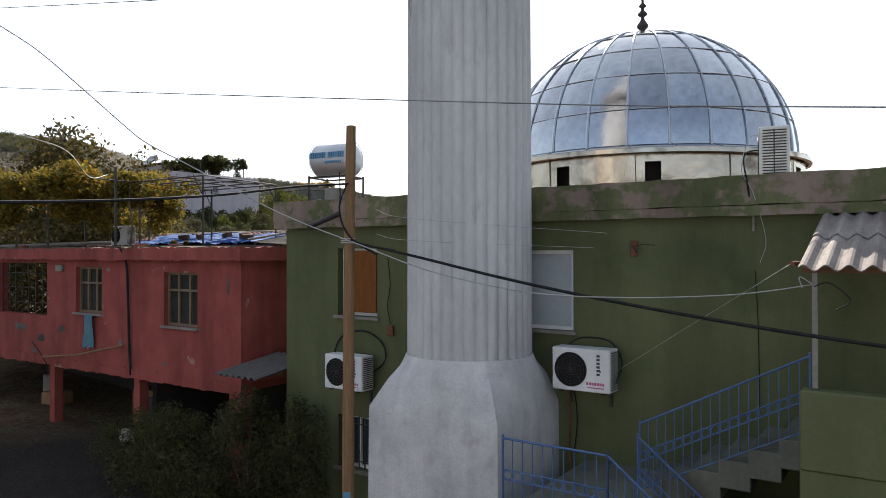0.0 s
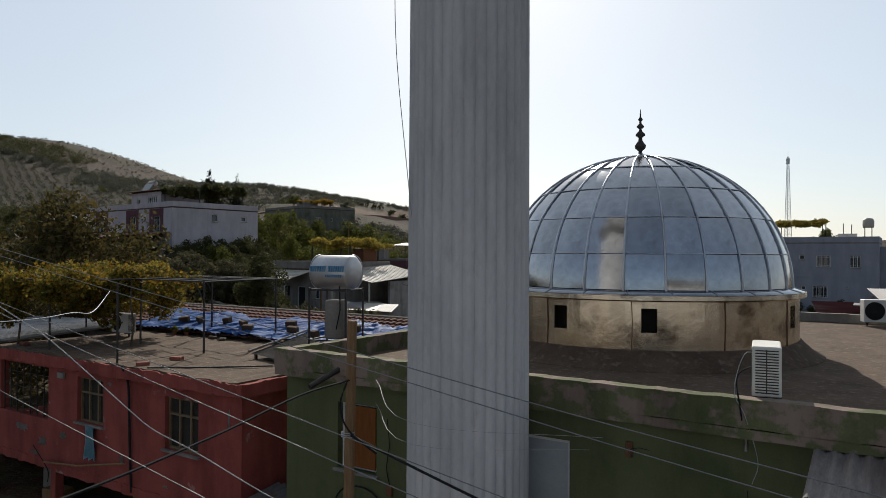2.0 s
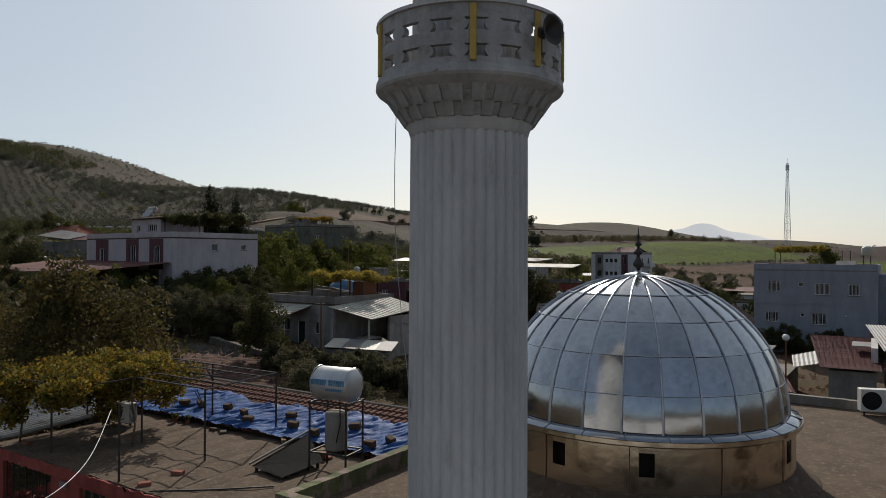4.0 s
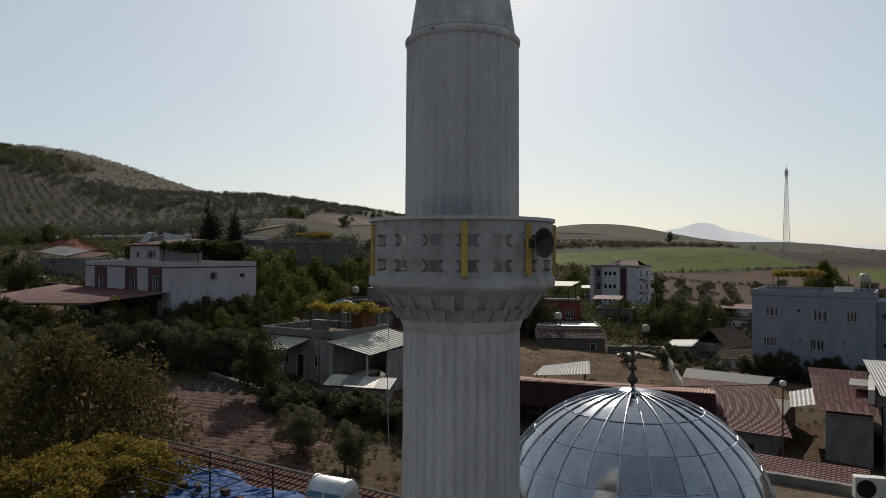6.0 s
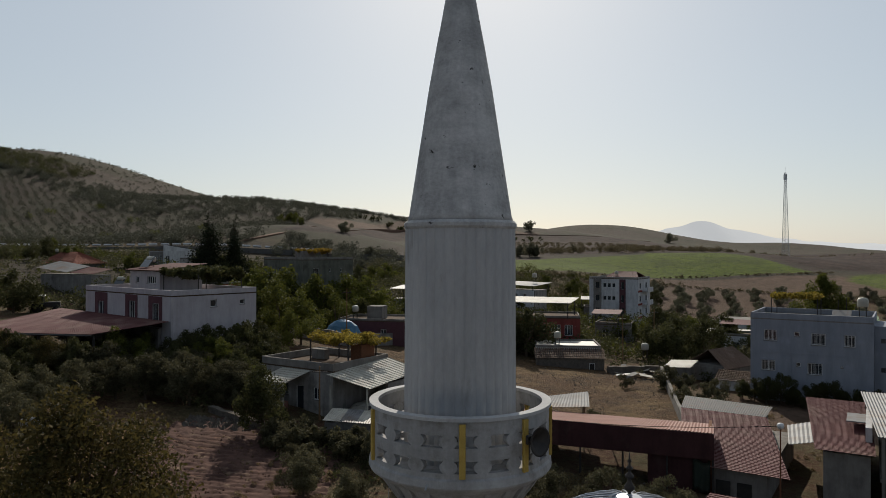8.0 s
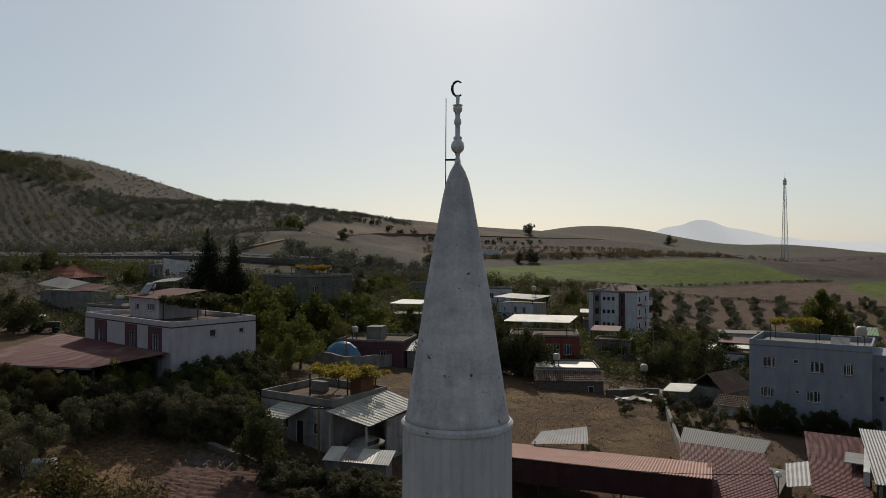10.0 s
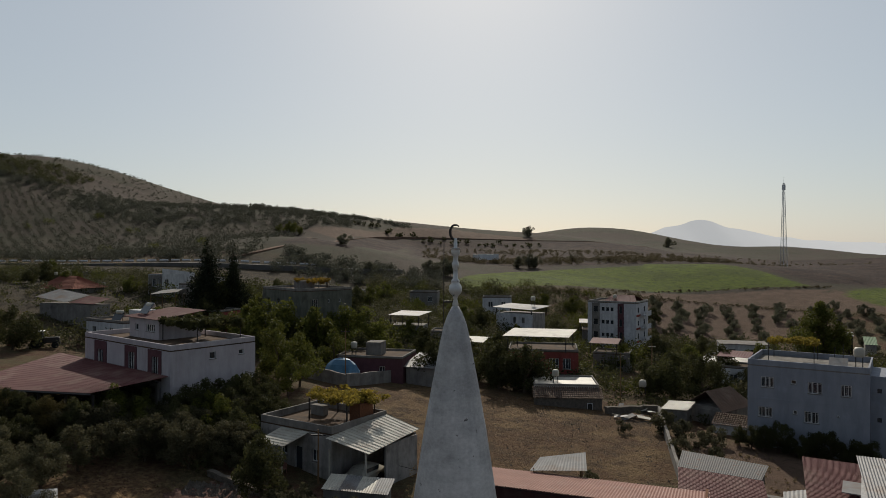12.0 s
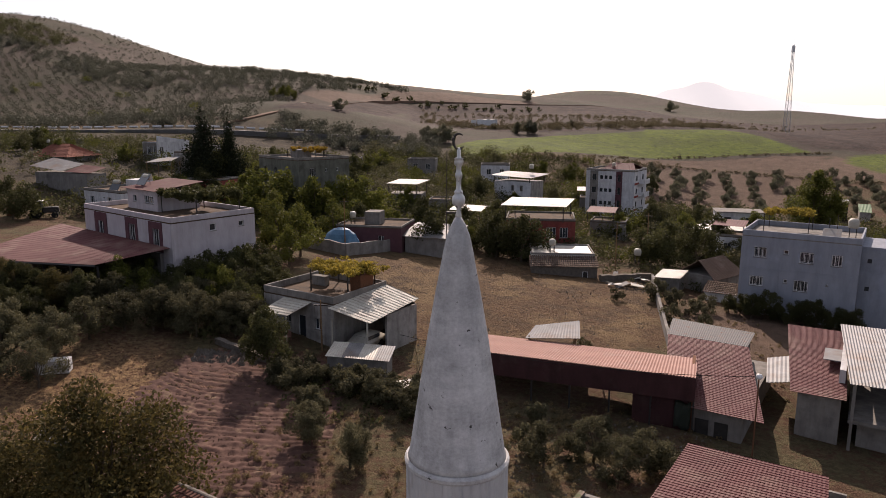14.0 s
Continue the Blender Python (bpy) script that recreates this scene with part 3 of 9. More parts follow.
    t.links.new(math_node("ADD", math_node("MULTIPLY", grit, 0.6), math_node("ADD", fine, math_node("MULTIPLY", rows.outputs[0], math_node("MULTIPLY", ploughed, 0.6)))), bp.inputs["Height"])
    t.links.new(bp.outputs[0], p.inputs["Normal"])
    return m


ground = land_sheet()
ground.data.materials.append(ground_material())


def ploughed_sheet():
    """Curved furrows turned into the field: ridges round one centre, sinking under the soil at the rim."""
    step, x0, y0, nx, ny = 0.13, -21.5, 34.0, 112, 170
    verts, faces = [], []
    for j in range(ny + 1):
        for i in range(nx + 1):
            x, y = x0 + step * i, y0 + step * j
            wob = 0.75 * noise.noise(Vector((x * 0.3, y * 0.3, 1.0))) + 0.22 * noise.noise(Vector((x * 0.9, y * 0.9, 4.0)))
            d = math.hypot(0.62 * (x + 13.4), y - 53.5) + wob
            deep = 0.45 + 0.55 * max(0.0, min(1.0, 0.6 + 1.6 * noise.noise(Vector((x * 0.42, y * 0.42, 11.0)))))
            rim = 1 - math.hypot((x + 14.2) / 6.9, (y - 45.4) / 10.6) + 0.16 * noise.noise(Vector((x * 0.5, y * 0.5, 7)))
            ridge = 0.055 * deep * math.sin(d * math.tau / 0.66) + 0.085 * noise.noise(Vector((x * 2.2, y * 2.2, 3))) + 0.05 * noise.noise(Vector((x * 7, y * 7, 5)))
            verts.append((x, y, land(x, y) + 0.05 + ridge + 0.9 * min(0.0, rim)))
    w = nx + 1
    for j in range(ny):
        for i in range(nx):
            faces.append((j * w + i, j * w + i + 1, (j + 1) * w + i + 1, (j + 1) * w + i))
    me = bpy.data.meshes.new("ploughed_soil")
    me.from_pydata(verts, [], faces)
    me.polygons.foreach_set("use_smooth", [True] * len(faces))
    me.materials.append(M["furrow_soil"])
    return tagged(new("ploughed_soil", me), "reddish ploughed soil in curved furrows", "soil", kind="structure")


ploughed_sheet()


# ---- the mosque ----
STREET = -33.16  # the street front's heading
MOSQUE = pose(-3.0, 13.85, 0, 0, 0, STREET)


def wall_panel(bm, x0, x1, z0, z1, y0, y1, holes=()):
    """One wall between y0 and y1 with rectangular openings (x0, x1, z0, z1) right through it."""
    xs = sorted({x0, x1, *(h[0] for h in holes), *(h[1] for h in holes)})
    zs = sorted({z0, z1, *(h[2] for h in holes), *(h[3] for h in holes)})

    def solid(i, k):
        if not (0 <= i < len(xs) - 1 and 0 <= k < len(zs) - 1):
            return False
        cx, cz = (xs[i] + xs[i + 1]) / 2, (zs[k] + zs[k + 1]) / 2
        return not any(h[0] < cx < h[1] and h[2] < cz < h[3] for h in holes)

    at = {}

    def v(i, k, y):
        if (i, k, y) not in at:
            at[i, k, y] = bm.verts.new((xs[i], y, zs[k]))
        return at[i, k, y]

    for i in range(len(xs) - 1):
        for k in range(len(zs) - 1):
            if not solid(i, k):
                continue
            for y in (y0, y1):
                bm.faces.new((v(i, k, y), v(i + 1, k, y), v(i + 1, k + 1, y), v(i, k + 1, y)))
            for di, dk, p, q in ((-1, 0, (i, k), (i, k + 1)), (1, 0, (i + 1, k), (i + 1, k + 1)), (0, -1, (i, k), (i + 1, k)), (0, 1, (i, k + 1), (i + 1, k + 1))):
                if not solid(i + di, k + dk):
                    bm.faces.new((v(*p, y0), v(*q, y0), v(*q, y1), v(*p, y1)))
    return bm


def window(parent, x0, x1, z0, z1, y=0.0, depth=0.14, frame_mat="white_plastic", pane_mat="glass", bars=0, sill=True, bar_mat="dark_metal", mullions=1, label="", out=-1):
    """A framed window set into an opening of a wall whose outer face is at y; out is the way outdoors."""
    d = -out
    ya, yb = sorted((y + d * depth, y + d * (depth + 0.05)))
    w = 0.055
    cuts = [x0 + w * 0.5] + [x0 + (x1 - x0) * (k + 1) / (mullions + 1) for k in range(mullions)] + [x1 - w * 0.5]
    panes = [(a + w * 0.5, b - w * 0.5, z0 + w, z1 - w) for a, b in zip(cuts, cuts[1:])]
    fr = part("window", wall_panel(bmesh.new(), x0 + 0.001, x1 - 0.001, z0 + 0.001, z1 - 0.001, ya, yb, panes), frame_mat, parent, label)
    yc, yd = sorted((y + d * (depth + 0.06), y + d * (depth + 0.075)))
    part("pane", boxes((x0 + w * 0.5, x1 - w * 0.5, yc, yd, z0 + w * 0.5, z1 - w * 0.5)), pane_mat, fr)
    if sill:
        ys, ye = sorted((y + out * 0.07, y + d * depth))
        part("window_sill", boxes((x0 - 0.06, x1 + 0.06, ys, ye, z0 - 0.05, z0 - 0.002)), "grey_plaster", fr)
    if bars:
        bm = bmesh.new()
        yb2 = y + d * 0.04
        for k in range(bars):
            xx = x0 + (x1 - x0) * (k + 0.5) / bars
            box(bm, xx - 0.008, xx + 0.008, yb2 - 0.008, yb2 + 0.008, z0, z1)
        for q in (0.15, 0.85):
            zz = z0 + (z1 - z0) * q
            box(bm, x0, x1, yb2 - 0.006, yb2 + 0.006, zz - 0.008, zz + 0.008)
        part("window_grille", bm, bar_mat, fr)
    return fr


mosque = thing("mosque", MOSQUE, "green-painted concrete mosque with a flat parapet roof", "mosque")
holes = [(1.32, 2.24, 4.30, 5.52), (4.62, 5.93, 4.28, 5.47), (1.33, 2.12, 1.55, 2.5)]
part("front_wall", wall_panel(bmesh.new(), 0, 14.98, -0.6, 5.93, 0, 0.25, holes), "green_wall", mosque)
part("side_wall", boxes((0, 0.25, 0.252, 17.4, -0.6, 5.93)), "green_wall", mosque)
part("side_wall", boxes((14.73, 14.98, 0.252, 17.4, -0.6, 5.93)), "green_wall", mosque)
part("back_wall", boxes((0.252, 14.728, 17.15, 17.4, -0.6, 5.93)), "green_wall", mosque)
part("roof_slab", boxes((-0.08, 15.06, -0.08, 17.48, 5.932, 6.03)), "roof_dust", mosque, "worn bare concrete flat roof")
bm = bmesh.new()
rp = random.Random(3)


def rough_bar(bm, x0, x1, y0, y1, z0, z1, along, step=0.16, amp=0.008):
    """A long bar with a slightly uneven top and outer edge."""
    n = max(2, int(((x1 - x0) if along == "x" else (y1 - y0)) / step))
    rings = []
    for i in range(n + 1):
        q = i / n
        j = [rp.uniform(-amp, amp) for _ in range(4)]
        if along == "x":
            x = x0 + (x1 - x0) * q
            ring = [(x, y0 + j[0], z0 + j[1]), (x, y1 + j[2] * 0.4, z0), (x, y1 + j[2] * 0.4, z1 + j[3]), (x, y0 + j[0], z1 + j[3])]
        else:
            y = y0 + (y1 - y0) * q
            ring = [(x0 + j[0], y, z0 + j[1]), (x0 + j[0], y, z1 + j[3]), (x1 + j[2] * 0.4, y, z1 + j[3]), (x1 + j[2] * 0.4, y, z0)]
        rings.append([bm.verts.new(c) for c in ring])
    for a, b in zip(rings, rings[1:]):
        for k in range(4):
            bm.faces.new((a[k], a[(k + 1) % 4], b[(k + 1) % 4], b[k]))
    bm.faces.new(rings[0][::-1])
    bm.faces.new(rings[-1])
    return bm


part("parapet", rough_bar(bmesh.new(), -0.18, 15.16, -0.17, 0.08, 6.035, 6.41, "x"), "green_parapet", mosque, "peeling green parapet")
part("parapet", rough_bar(bmesh.new(), -0.18, 15.16, -0.16, -0.085, 5.90, 6.03, "x"), "green_parapet", mosque)
part("parapet", rough_bar(bmesh.new(), -0.17, 0.08, 0.09, 17.5, 5.93, 6.40, "y"), "green_parapet", mosque)
part("parapet", rough_bar(bmesh.new(), 14.9, 15.15, 0.09, 17.5, 5.93, 6.40, "y"), "green_parapet", mosque)
part("parapet", rough_bar(bmesh.new(), 0.09, 14.89, 17.25, 17.5, 6.035, 6.33, "x"), "grey_plaster", mosque)
w1 = window(mosque, 1.32, 2.24, 4.30, 5.52, mullions=0, pane_mat="interior_shade", label="white plastic window frame")
part("shutter", boxes((1.48, 2.20, 0.02, 0.05, 4.37, 5.48), bevel=0.006), "brown_wood", w1, "closed brown wooden panel")
window(mosque, 4.62, 5.93, 4.28, 5.47, mullions=0, depth=0.06, pane_mat="blind", label="white plastic window with a pale closed blind")
window(mosque, 1.33, 2.12, 1.55, 2.5, mullions=1, bars=6, label="barred basement window")
# dark sheet behind the windows in place of the room's shade
part("room_dark", boxes((0.3, 14.6, 0.9, 0.95, -0.3, 5.9)), "interior_shade", mosque)

# drum and dome
dome = thing("dome", pose(4.87, 17.35, 0.257, 0, 0, 0) @ Matrix.Diagonal((1.05, 1.05, 0.975, 1)), "panelled grey metal mosque dome on a sheet-clad drum", "dome")
DR, DZ = 3.2, 7.47
bm = bmesh.new()
N = 72
for z0, z1, open_ in ((5.91, 6.64, False), (6.64, 7.13, True), (7.13, 7.40, False)):
    for k in range(N):
        a0, a1 = k * math.tau / N, (k + 1) * math.tau / N
        if open_ and k % 6 == 3 and k != 57:
            continue
        q = [(3.34 * math.cos(a), 3.34 * math.sin(a), z) for a, z in ((a0, z0), (a1, z0), (a1, z1), (a0, z1))]
        bm.faces.new([bm.verts.new(c) for c in q])
bmesh.ops.remove_doubles(bm, verts=bm.verts, dist=0.001)
bmesh.ops.recalc_face_normals(bm, faces=bm.faces)
bmesh.ops.solidify(bm, geom=bm.faces[:], thickness=0.12)
drum = part("drum", bm, "drum_metal", dome, "buckled sheet-metal drum with small dark openings")
bm = lathe([(3.0, 6.1), (3.0, 7.3)], 36)
part("drum_core", bm, "interior_shade", dome)
part("skirt", lathe([(3.05, 7.395), (3.455, 7.395), (3.46, 7.405), (3.22, 7.485), (3.05, 7.50)], 72), "dome_metal", dome, "sloping metal eaves ring", True)
part("eaves_lip", lathe([(3.40, 7.39), (3.40, 7.285), (3.462, 7.275), (3.478, 7.30), (3.475, 7.392)], 72), "drum_metal", dome, "dull turned-down metal edge under the dome")
for k in range(26):
    a = math.tau * (k + 0.1) / 26
    part("lip_seam", tube([(3.24 * math.cos(a), 3.24 * math.sin(a), 7.486), (3.465 * math.cos(a), 3.465 * math.sin(a), 7.412)], 0.009, 4), "dome_seam", dome)
part("drum_curb", lathe([(3.2, 6.30), (3.39, 6.28), (3.46, 6.20), (3.62, 6.04), (3.80, 5.95), (3.86, 5.90), (3.2, 5.90)], 72), "roof_dust", dome, "sloping dusty concrete bed round the drum", True)
for k in range(12):
    a = radians(12 + 30 * k)
    part("sheet_seam", tube([(3.348 * math.cos(a), 3.348 * math.sin(a), 6.28), (3.35 * math.cos(a + 0.004), 3.35 * math.sin(a + 0.004), 6.8), (3.348 * math.cos(a), 3.348 * math.sin(a), 7.28)], 0.008, 4), "rust", dome)
part("inner_shell", lathe([(DR - 0.06, DZ + 0.06)] + [((DR - 0.06) * math.cos(radians(e)), DZ + (DR - 0.06) * math.sin(radians(e))) for e in range(10, 90, 10)] + [(0.02, DZ + DR - 0.06)], 36), "dark_metal", dome)
RIBS = 26


def dome_at(e, a, r=DR):
    return Vector((r * math.cos(e) * math.cos(a), r * math.cos(e) * math.sin(a), DZ + r * math.sin(e)))


rd = random.Random(8)
for row, (e0, e1) in enumerate(((0.5, 14), (14, 29), (29, 44), (44, 60), (60, 89))):
    kinds = []
    for v in range(5):
        bm = bmesh.new()
        half = math.pi / RIBS
        bulge, tx, tz = rd.uniform(-0.012, 0.006), rd.uniform(-0.012, 0.012), rd.uniform(-0.012, 0.012)
        grid = []
        for i in range(5):
            e = radians(e0 + (e1 - e0) * i / 4)
            line = []
            for j in range(5):
                s, q = j / 2 - 1, i / 2 - 1
                lift = bulge * (1 - s * s) * (1 - q * q) + tx * s * 0.5 + tz * q * 0.5 + rd.uniform(-0.0025, 0.0025)
                line.append(bm.verts.new(dome_at(e, half * s, DR + lift)))
            grid.append(line)
        for i in range(4):
            for j in range(4):
                bm.faces.new((grid[i][j], grid[i][j + 1], grid[i + 1][j + 1], grid[i + 1][j]))
        me = bpy.data.meshes.new("panel")
        bm.to_mesh(me)
        bm.free()
        me.materials.append(M["dome_metal"])
        me.polygons.foreach_set("use_smooth", [True] * len(me.polygons))
        kinds.append(me)
    for k in range(RIBS):
        ob = new("panel", rd.choice(kinds))
        ob.parent = dome
        ob.matrix_local = pose(0, 0, 0, 0, 0, 360 * (k + 0.5) / RIBS)
    if row:
        part("cross_seam", ring_tube(bmesh.new(), [dome_at(radians(e0), k * math.tau / 60, DR + 0.006) for k in range(61)], 0.013, 5), "dome_seam", dome)
rib = tube([dome_at(radians(e), 0, DR + 0.012) for e in range(0, 91, 5)], 0.027, 5, 0.017)
me = bpy.data.meshes.new("rib")
rib.to_mesh(me)
rib.free()
me.materials.append(M["dome_seam"])
for k in range(RIBS):
    ob = new("rib", me)
    ob.parent = dome
    ob.matrix_local = pose(0, 0, 0, 0, 0, 360 * k / RIBS)
part("cap", lathe([(0.34, DZ + DR - 0.01), (0.3, DZ + DR + 0.03), (0.08, DZ + DR + 0.08), (0.05, DZ + DR + 0.12)], 24), "dome_seam", dome)
zf = DZ + DR + 0.1
part("finial", lathe([(0.05, zf), (0.04, zf + 0.06), (0.12, zf + 0.14), (0.13, zf + 0.2), (0.05, zf + 0.33), (0.04, zf + 0.4), (0.11, zf + 0.46), (0.11, zf + 0.49), (0.04, zf + 0.57), (0.03, zf + 0.62), (0.085, zf + 0.67), (0.085, zf + 0.69), (0.03, zf + 0.76), (0.025, zf + 0.82), (0.06, zf + 0.86), (0.02, zf + 0.92), (0.008, zf + 1.12)], 14), "dark_metal", dome, "dark turned metal finial", True)

# ---- the minaret ----
MINARET = pose(-0.045, 0, 0) @ MOSQUE @ pose(4.68, -0.80, 0)
minaret = thing("minaret", MINARET, "tall white fluted concrete minaret with a balcony and conical spire", "minaret")
bm = bmesh.new()
S, HB = 32, 1.05


def square(a, h):
    c, s = math.cos(a), math.sin(a)
    k = h / max(abs(c), abs(s))
    return k * c, k * s


rings = []
for z, q, h in ((-0.6, 0, HB), (1.5, 0, HB + 0.01), (3.1, 0, HB), (3.25, 0.02, HB), (3.62, 0.55, 1.02), (3.86, 0.95, 0.97), (3.97, 1.0, 0.93)):
    ring = []
    for k in range(S):
        a = (k + 0.5) * math.tau / S - math.pi / 4 - math.tau / S / 2
        x, y = square(a, h)
        ring.append(bm.verts.new((x * (1 - q) + h * math.cos(a) * q, y * (1 - q) + h * math.sin(a) * q, z)))
    rings.append(ring)
for r0, r1 in zip(rings, rings[1:]):
    for k in range(S):
        bm.faces.new((r0[k], r0[(k + 1) % S], r1[(k + 1) % S], r1[k]))
bm.faces.new(rings[0][::-1])
bm.faces.new(rings[-1])
smooth_by_angle(part("base", bm, "base_render", minaret, "square rendered base with sloped shoulders"), 25)
FL = 34
prof = [(0.917, 3.93), (0.912, 6), (0.907, 8), (0.902, 10), (0.897, 12), (0.893, 12.92)]
smooth_by_angle(part("shaft", lathe(prof, FL * 10, 0.040, FL), "minaret_stone", minaret, "fluted lower shaft"), 50)
part("collar", lathe([(0.86, 12.9), (0.90, 12.92), (0.93, 13.02), (0.97, 13.10), (0.97, 13.16), (0.90, 13.17)], 56), "minaret_stone", minaret, "", True)
part("corbel", lathe([(0.9, 13.08), (0.99, 13.10), (1.06, 13.25), (1.17, 13.40), (1.30, 13.49), (1.40, 13.56), (1.425, 13.60), (1.415, 13.70), (1.385, 13.73), (0.8, 13.73)], 56), "balcony_stone", minaret, "flared balcony underside")
for row, (r0, r1, z0, z1, off) in enumerate(((0.97, 1.07, 13.08, 13.27, 0), (1.10, 1.22, 13.26, 13.48, 0.5))):
    n = 24
    w = math.tau / n * 0.3
    bm = bmesh.new()
    vs = [bm.verts.new((r * math.cos(a), r * math.sin(a), z)) for r, z in ((0.9, z0), (r0 + 0.03, z0), (r1 + 0.06, z1), (0.9, z1)) for a in (-w, w)]
    for i in range(4):
        a, b = 2 * i, 2 * ((i + 1) % 4)
        bm.faces.new((vs[a], vs[a + 1], vs[b + 1], vs[b]))
    bm.faces.new([vs[i] for i in (0, 2, 4, 6)])
    bm.faces.new([vs[i] for i in (1, 7, 5, 3)])
    bmesh.ops.recalc_face_normals(bm, faces=bm.faces)
    me = bpy.data.meshes.new("bracket")
    bm.to_mesh(me)
    bm.free()
    me.materials.append(M["balcony_stone"])
    for k in range(n):
        ob = new("bracket", me)
        ob.parent = minaret
        ob.matrix_local = pose(0, 0, 0, 0, 0, 360 * (k + off) / n)
# balcony wall with spool-shaped openings
bm = bmesh.new()
RB, COLS = 1.385, 18
face_cam = -90 - STREET
levels = [(13.70, 0), (13.80, 6.9), (13.84, 5.2), (13.885, 4.6), (13.93, 5.2), (13.97, 6.9), (14.15, 6.9), (14.19, 5.2), (14.235, 4.6), (14.28, 5.2), (14.32, 6.9), (14.52, 0)]
for c in range(COLS):
    mid = face_cam + 2 + c * 20
    lines = []
    for z, half in levels:
        h = half or 6.9
        lines.append([bm.verts.new((RB * math.cos(radians(mid + a)), RB * math.sin(radians(mid + a)), z)) for a in (-10, -h, 0, h, 10)])
    for i in range(len(levels) - 1):
        hole = i in (1, 2, 3, 4, 6, 7, 8, 9)
        for j in range(4):
            if hole and j in (1, 2):
                continue
            bm.faces.new((lines[i][j], lines[i][j + 1], lines[i + 1][j + 1], lines[i + 1][j]))
bmesh.ops.remove_doubles(bm, verts=bm.verts, dist=0.001)
bmesh.ops.recalc_face_normals(bm, faces=bm.faces)
bmesh.ops.solidify(bm, geom=bm.faces[:], thickness=0.09)
rail = part("balcony_wall", bm, "balcony_stone", minaret, "pierced white balcony wall")
bm = bmesh.new()
for r0, r1, z0, z1 in ((1.28, 1.42, 14.522, 14.57),):
    n = 54
    vs = [[bm.verts.new((r * math.cos(k * math.tau / n), r * math.sin(k * math.tau / n), z)) for k in range(n)] for r, z in ((r0, z0), (r1, z0), (r1, z1), (r0, z1))]
    for i in range(4):
        for k in range(n):
            bm.faces.new((vs[i][k], vs[i][(k + 1) % n], vs[(i + 1) % 4][(k + 1) % n], vs[(i + 1) % 4][k]))
part("balcony_coping", bm, "minaret_stone", minaret)
for a in (-70, 0, 40, 82, 125, 170, 215, 255):
    w = 0.045
    b = part("yellow_strip", boxes((RB + 0.0, RB + 0.045, -w, w, 13.74, 14.49), bevel=0.005), "yellow_paint", minaret, "ochre-yellow painted upright strip")
    b.matrix_local = pose(0, 0, 0, 0, 0, face_cam + a)
part("upper_shaft", lathe([(0.876, 13.71), (0.873, 15), (0.868, 16), (0.863, 17.22)], FL * 10, 0.026, FL), "minaret_stone", minaret, "fluted upper shaft")
part("spire_ring", lathe([(0.80, 17.21), (0.865, 17.215), (0.885, 17.25), (0.885, 17.30), (0.85, 17.34), (0.8, 17.34)], 48), "spire_paint", minaret)
part("spire", lathe([(0.84, 17.32), (0.805, 17.42), (0.715, 18.0), (0.607, 18.7), (0.50, 19.4), (0.376, 20.1), (0.314, 20.42), (0.245, 20.8), (0.185, 21.07), (0.12, 21.24), (0.05, 21.37)], 40), "spire_paint", minaret, "weathered conical white spire", True)
part("spire_finial", lathe([(0.045, 21.34), (0.05, 21.40), (0.03, 21.48), (0.045, 21.53), (0.095, 21.58), (0.108, 21.64), (0.095, 21.70), (0.06, 21.74), (0.07, 21.76), (0.07, 21.78), (0.04, 21.81), (0.04, 21.97), (0.055, 22.0), (0.06, 22.03), (0.055, 22.06), (0.04, 22.09), (0.042, 22.17), (0.07, 22.2), (0.075, 22.25), (0.06, 22.29), (0.085, 22.295), (0.03, 22.31), (0.03, 22.42), (0.02, 22.46)], 18), "finial_paint", minaret, "pale painted finial with stacked balls", True)
bm = bmesh.new()
arc = [(0.095 * math.cos(a) * 0.92, 0, 22.555 + 0.12 * math.sin(a)) for a in (radians(d) for d in range(50, 311, 13))]
ring_tube(bm, arc[:11], 0.012, 6, 0.026)
ring_tube(bm, arc[10:], 0.026, 6, 0.012)
cres = part("crescent", bm, "dark_metal", minaret, "dark metal crescent")
cres.matrix_local = pose(0, 0, 0, 0, 0, -STREET)
rod = part("lightning_rod", tube([(-0.2, 0.05, 20.3), (-0.19, 0.05, 21.2), (-0.185, 0.05, 22.42)], 0.011, 6, 0.007), "dark_metal", minaret)
rod.matrix_local = pose(0, 0, 0, 0, 0, -STREET)
part("rod_clamp", boxes((-0.2, -0.02, 0.04, 0.06, 21.42, 21.45)), "dark_metal", minaret).matrix_local = pose(0, 0, 0, 0, 0, -STREET)

for a in (-20,):
    sp = part("drain_spout", tube([(1.36, 0, 13.66), (1.44, 0, 13.62), (1.49, 0, 13.58)], 0.016, 8), "steel", minaret)
    sp.matrix_local = pose(0, 0, 0, 0, 0, face_cam + a)

# loudspeaker on the balcony
horn = thing("loudspeaker", MINARET @ pose(0, 0, 14.2, 0, 0, face_cam + 42) @ pose(1.46, 0, 0), "grey horn loudspeaker fixed to the balcony wall", "loudspeaker")
bm = lathe([(0.03, -0.02), (0.05, 0.05), (0.10, 0.16), (0.19, 0.24), (0.22, 0.26), (0.215, 0.245), (0.09, 0.15), (0.02, 0.06)], 24)
bm.transform(Matrix.Rotation(radians(88), 4, "Y") @ Matrix.Diagonal((0.95, 0.95, 0.7, 1)))
part("horn", bm, "dark_metal", horn, "flared metal horn", True)
part("driver", boxes((-0.12, 0.0, -0.07, 0.07, -0.07, 0.07), bevel=0.02), "dark_metal", horn)
part("bracket", boxes((-0.06, -0.03, -0.02, 0.02, -0.3, -0.05)), "dark_metal", horn)


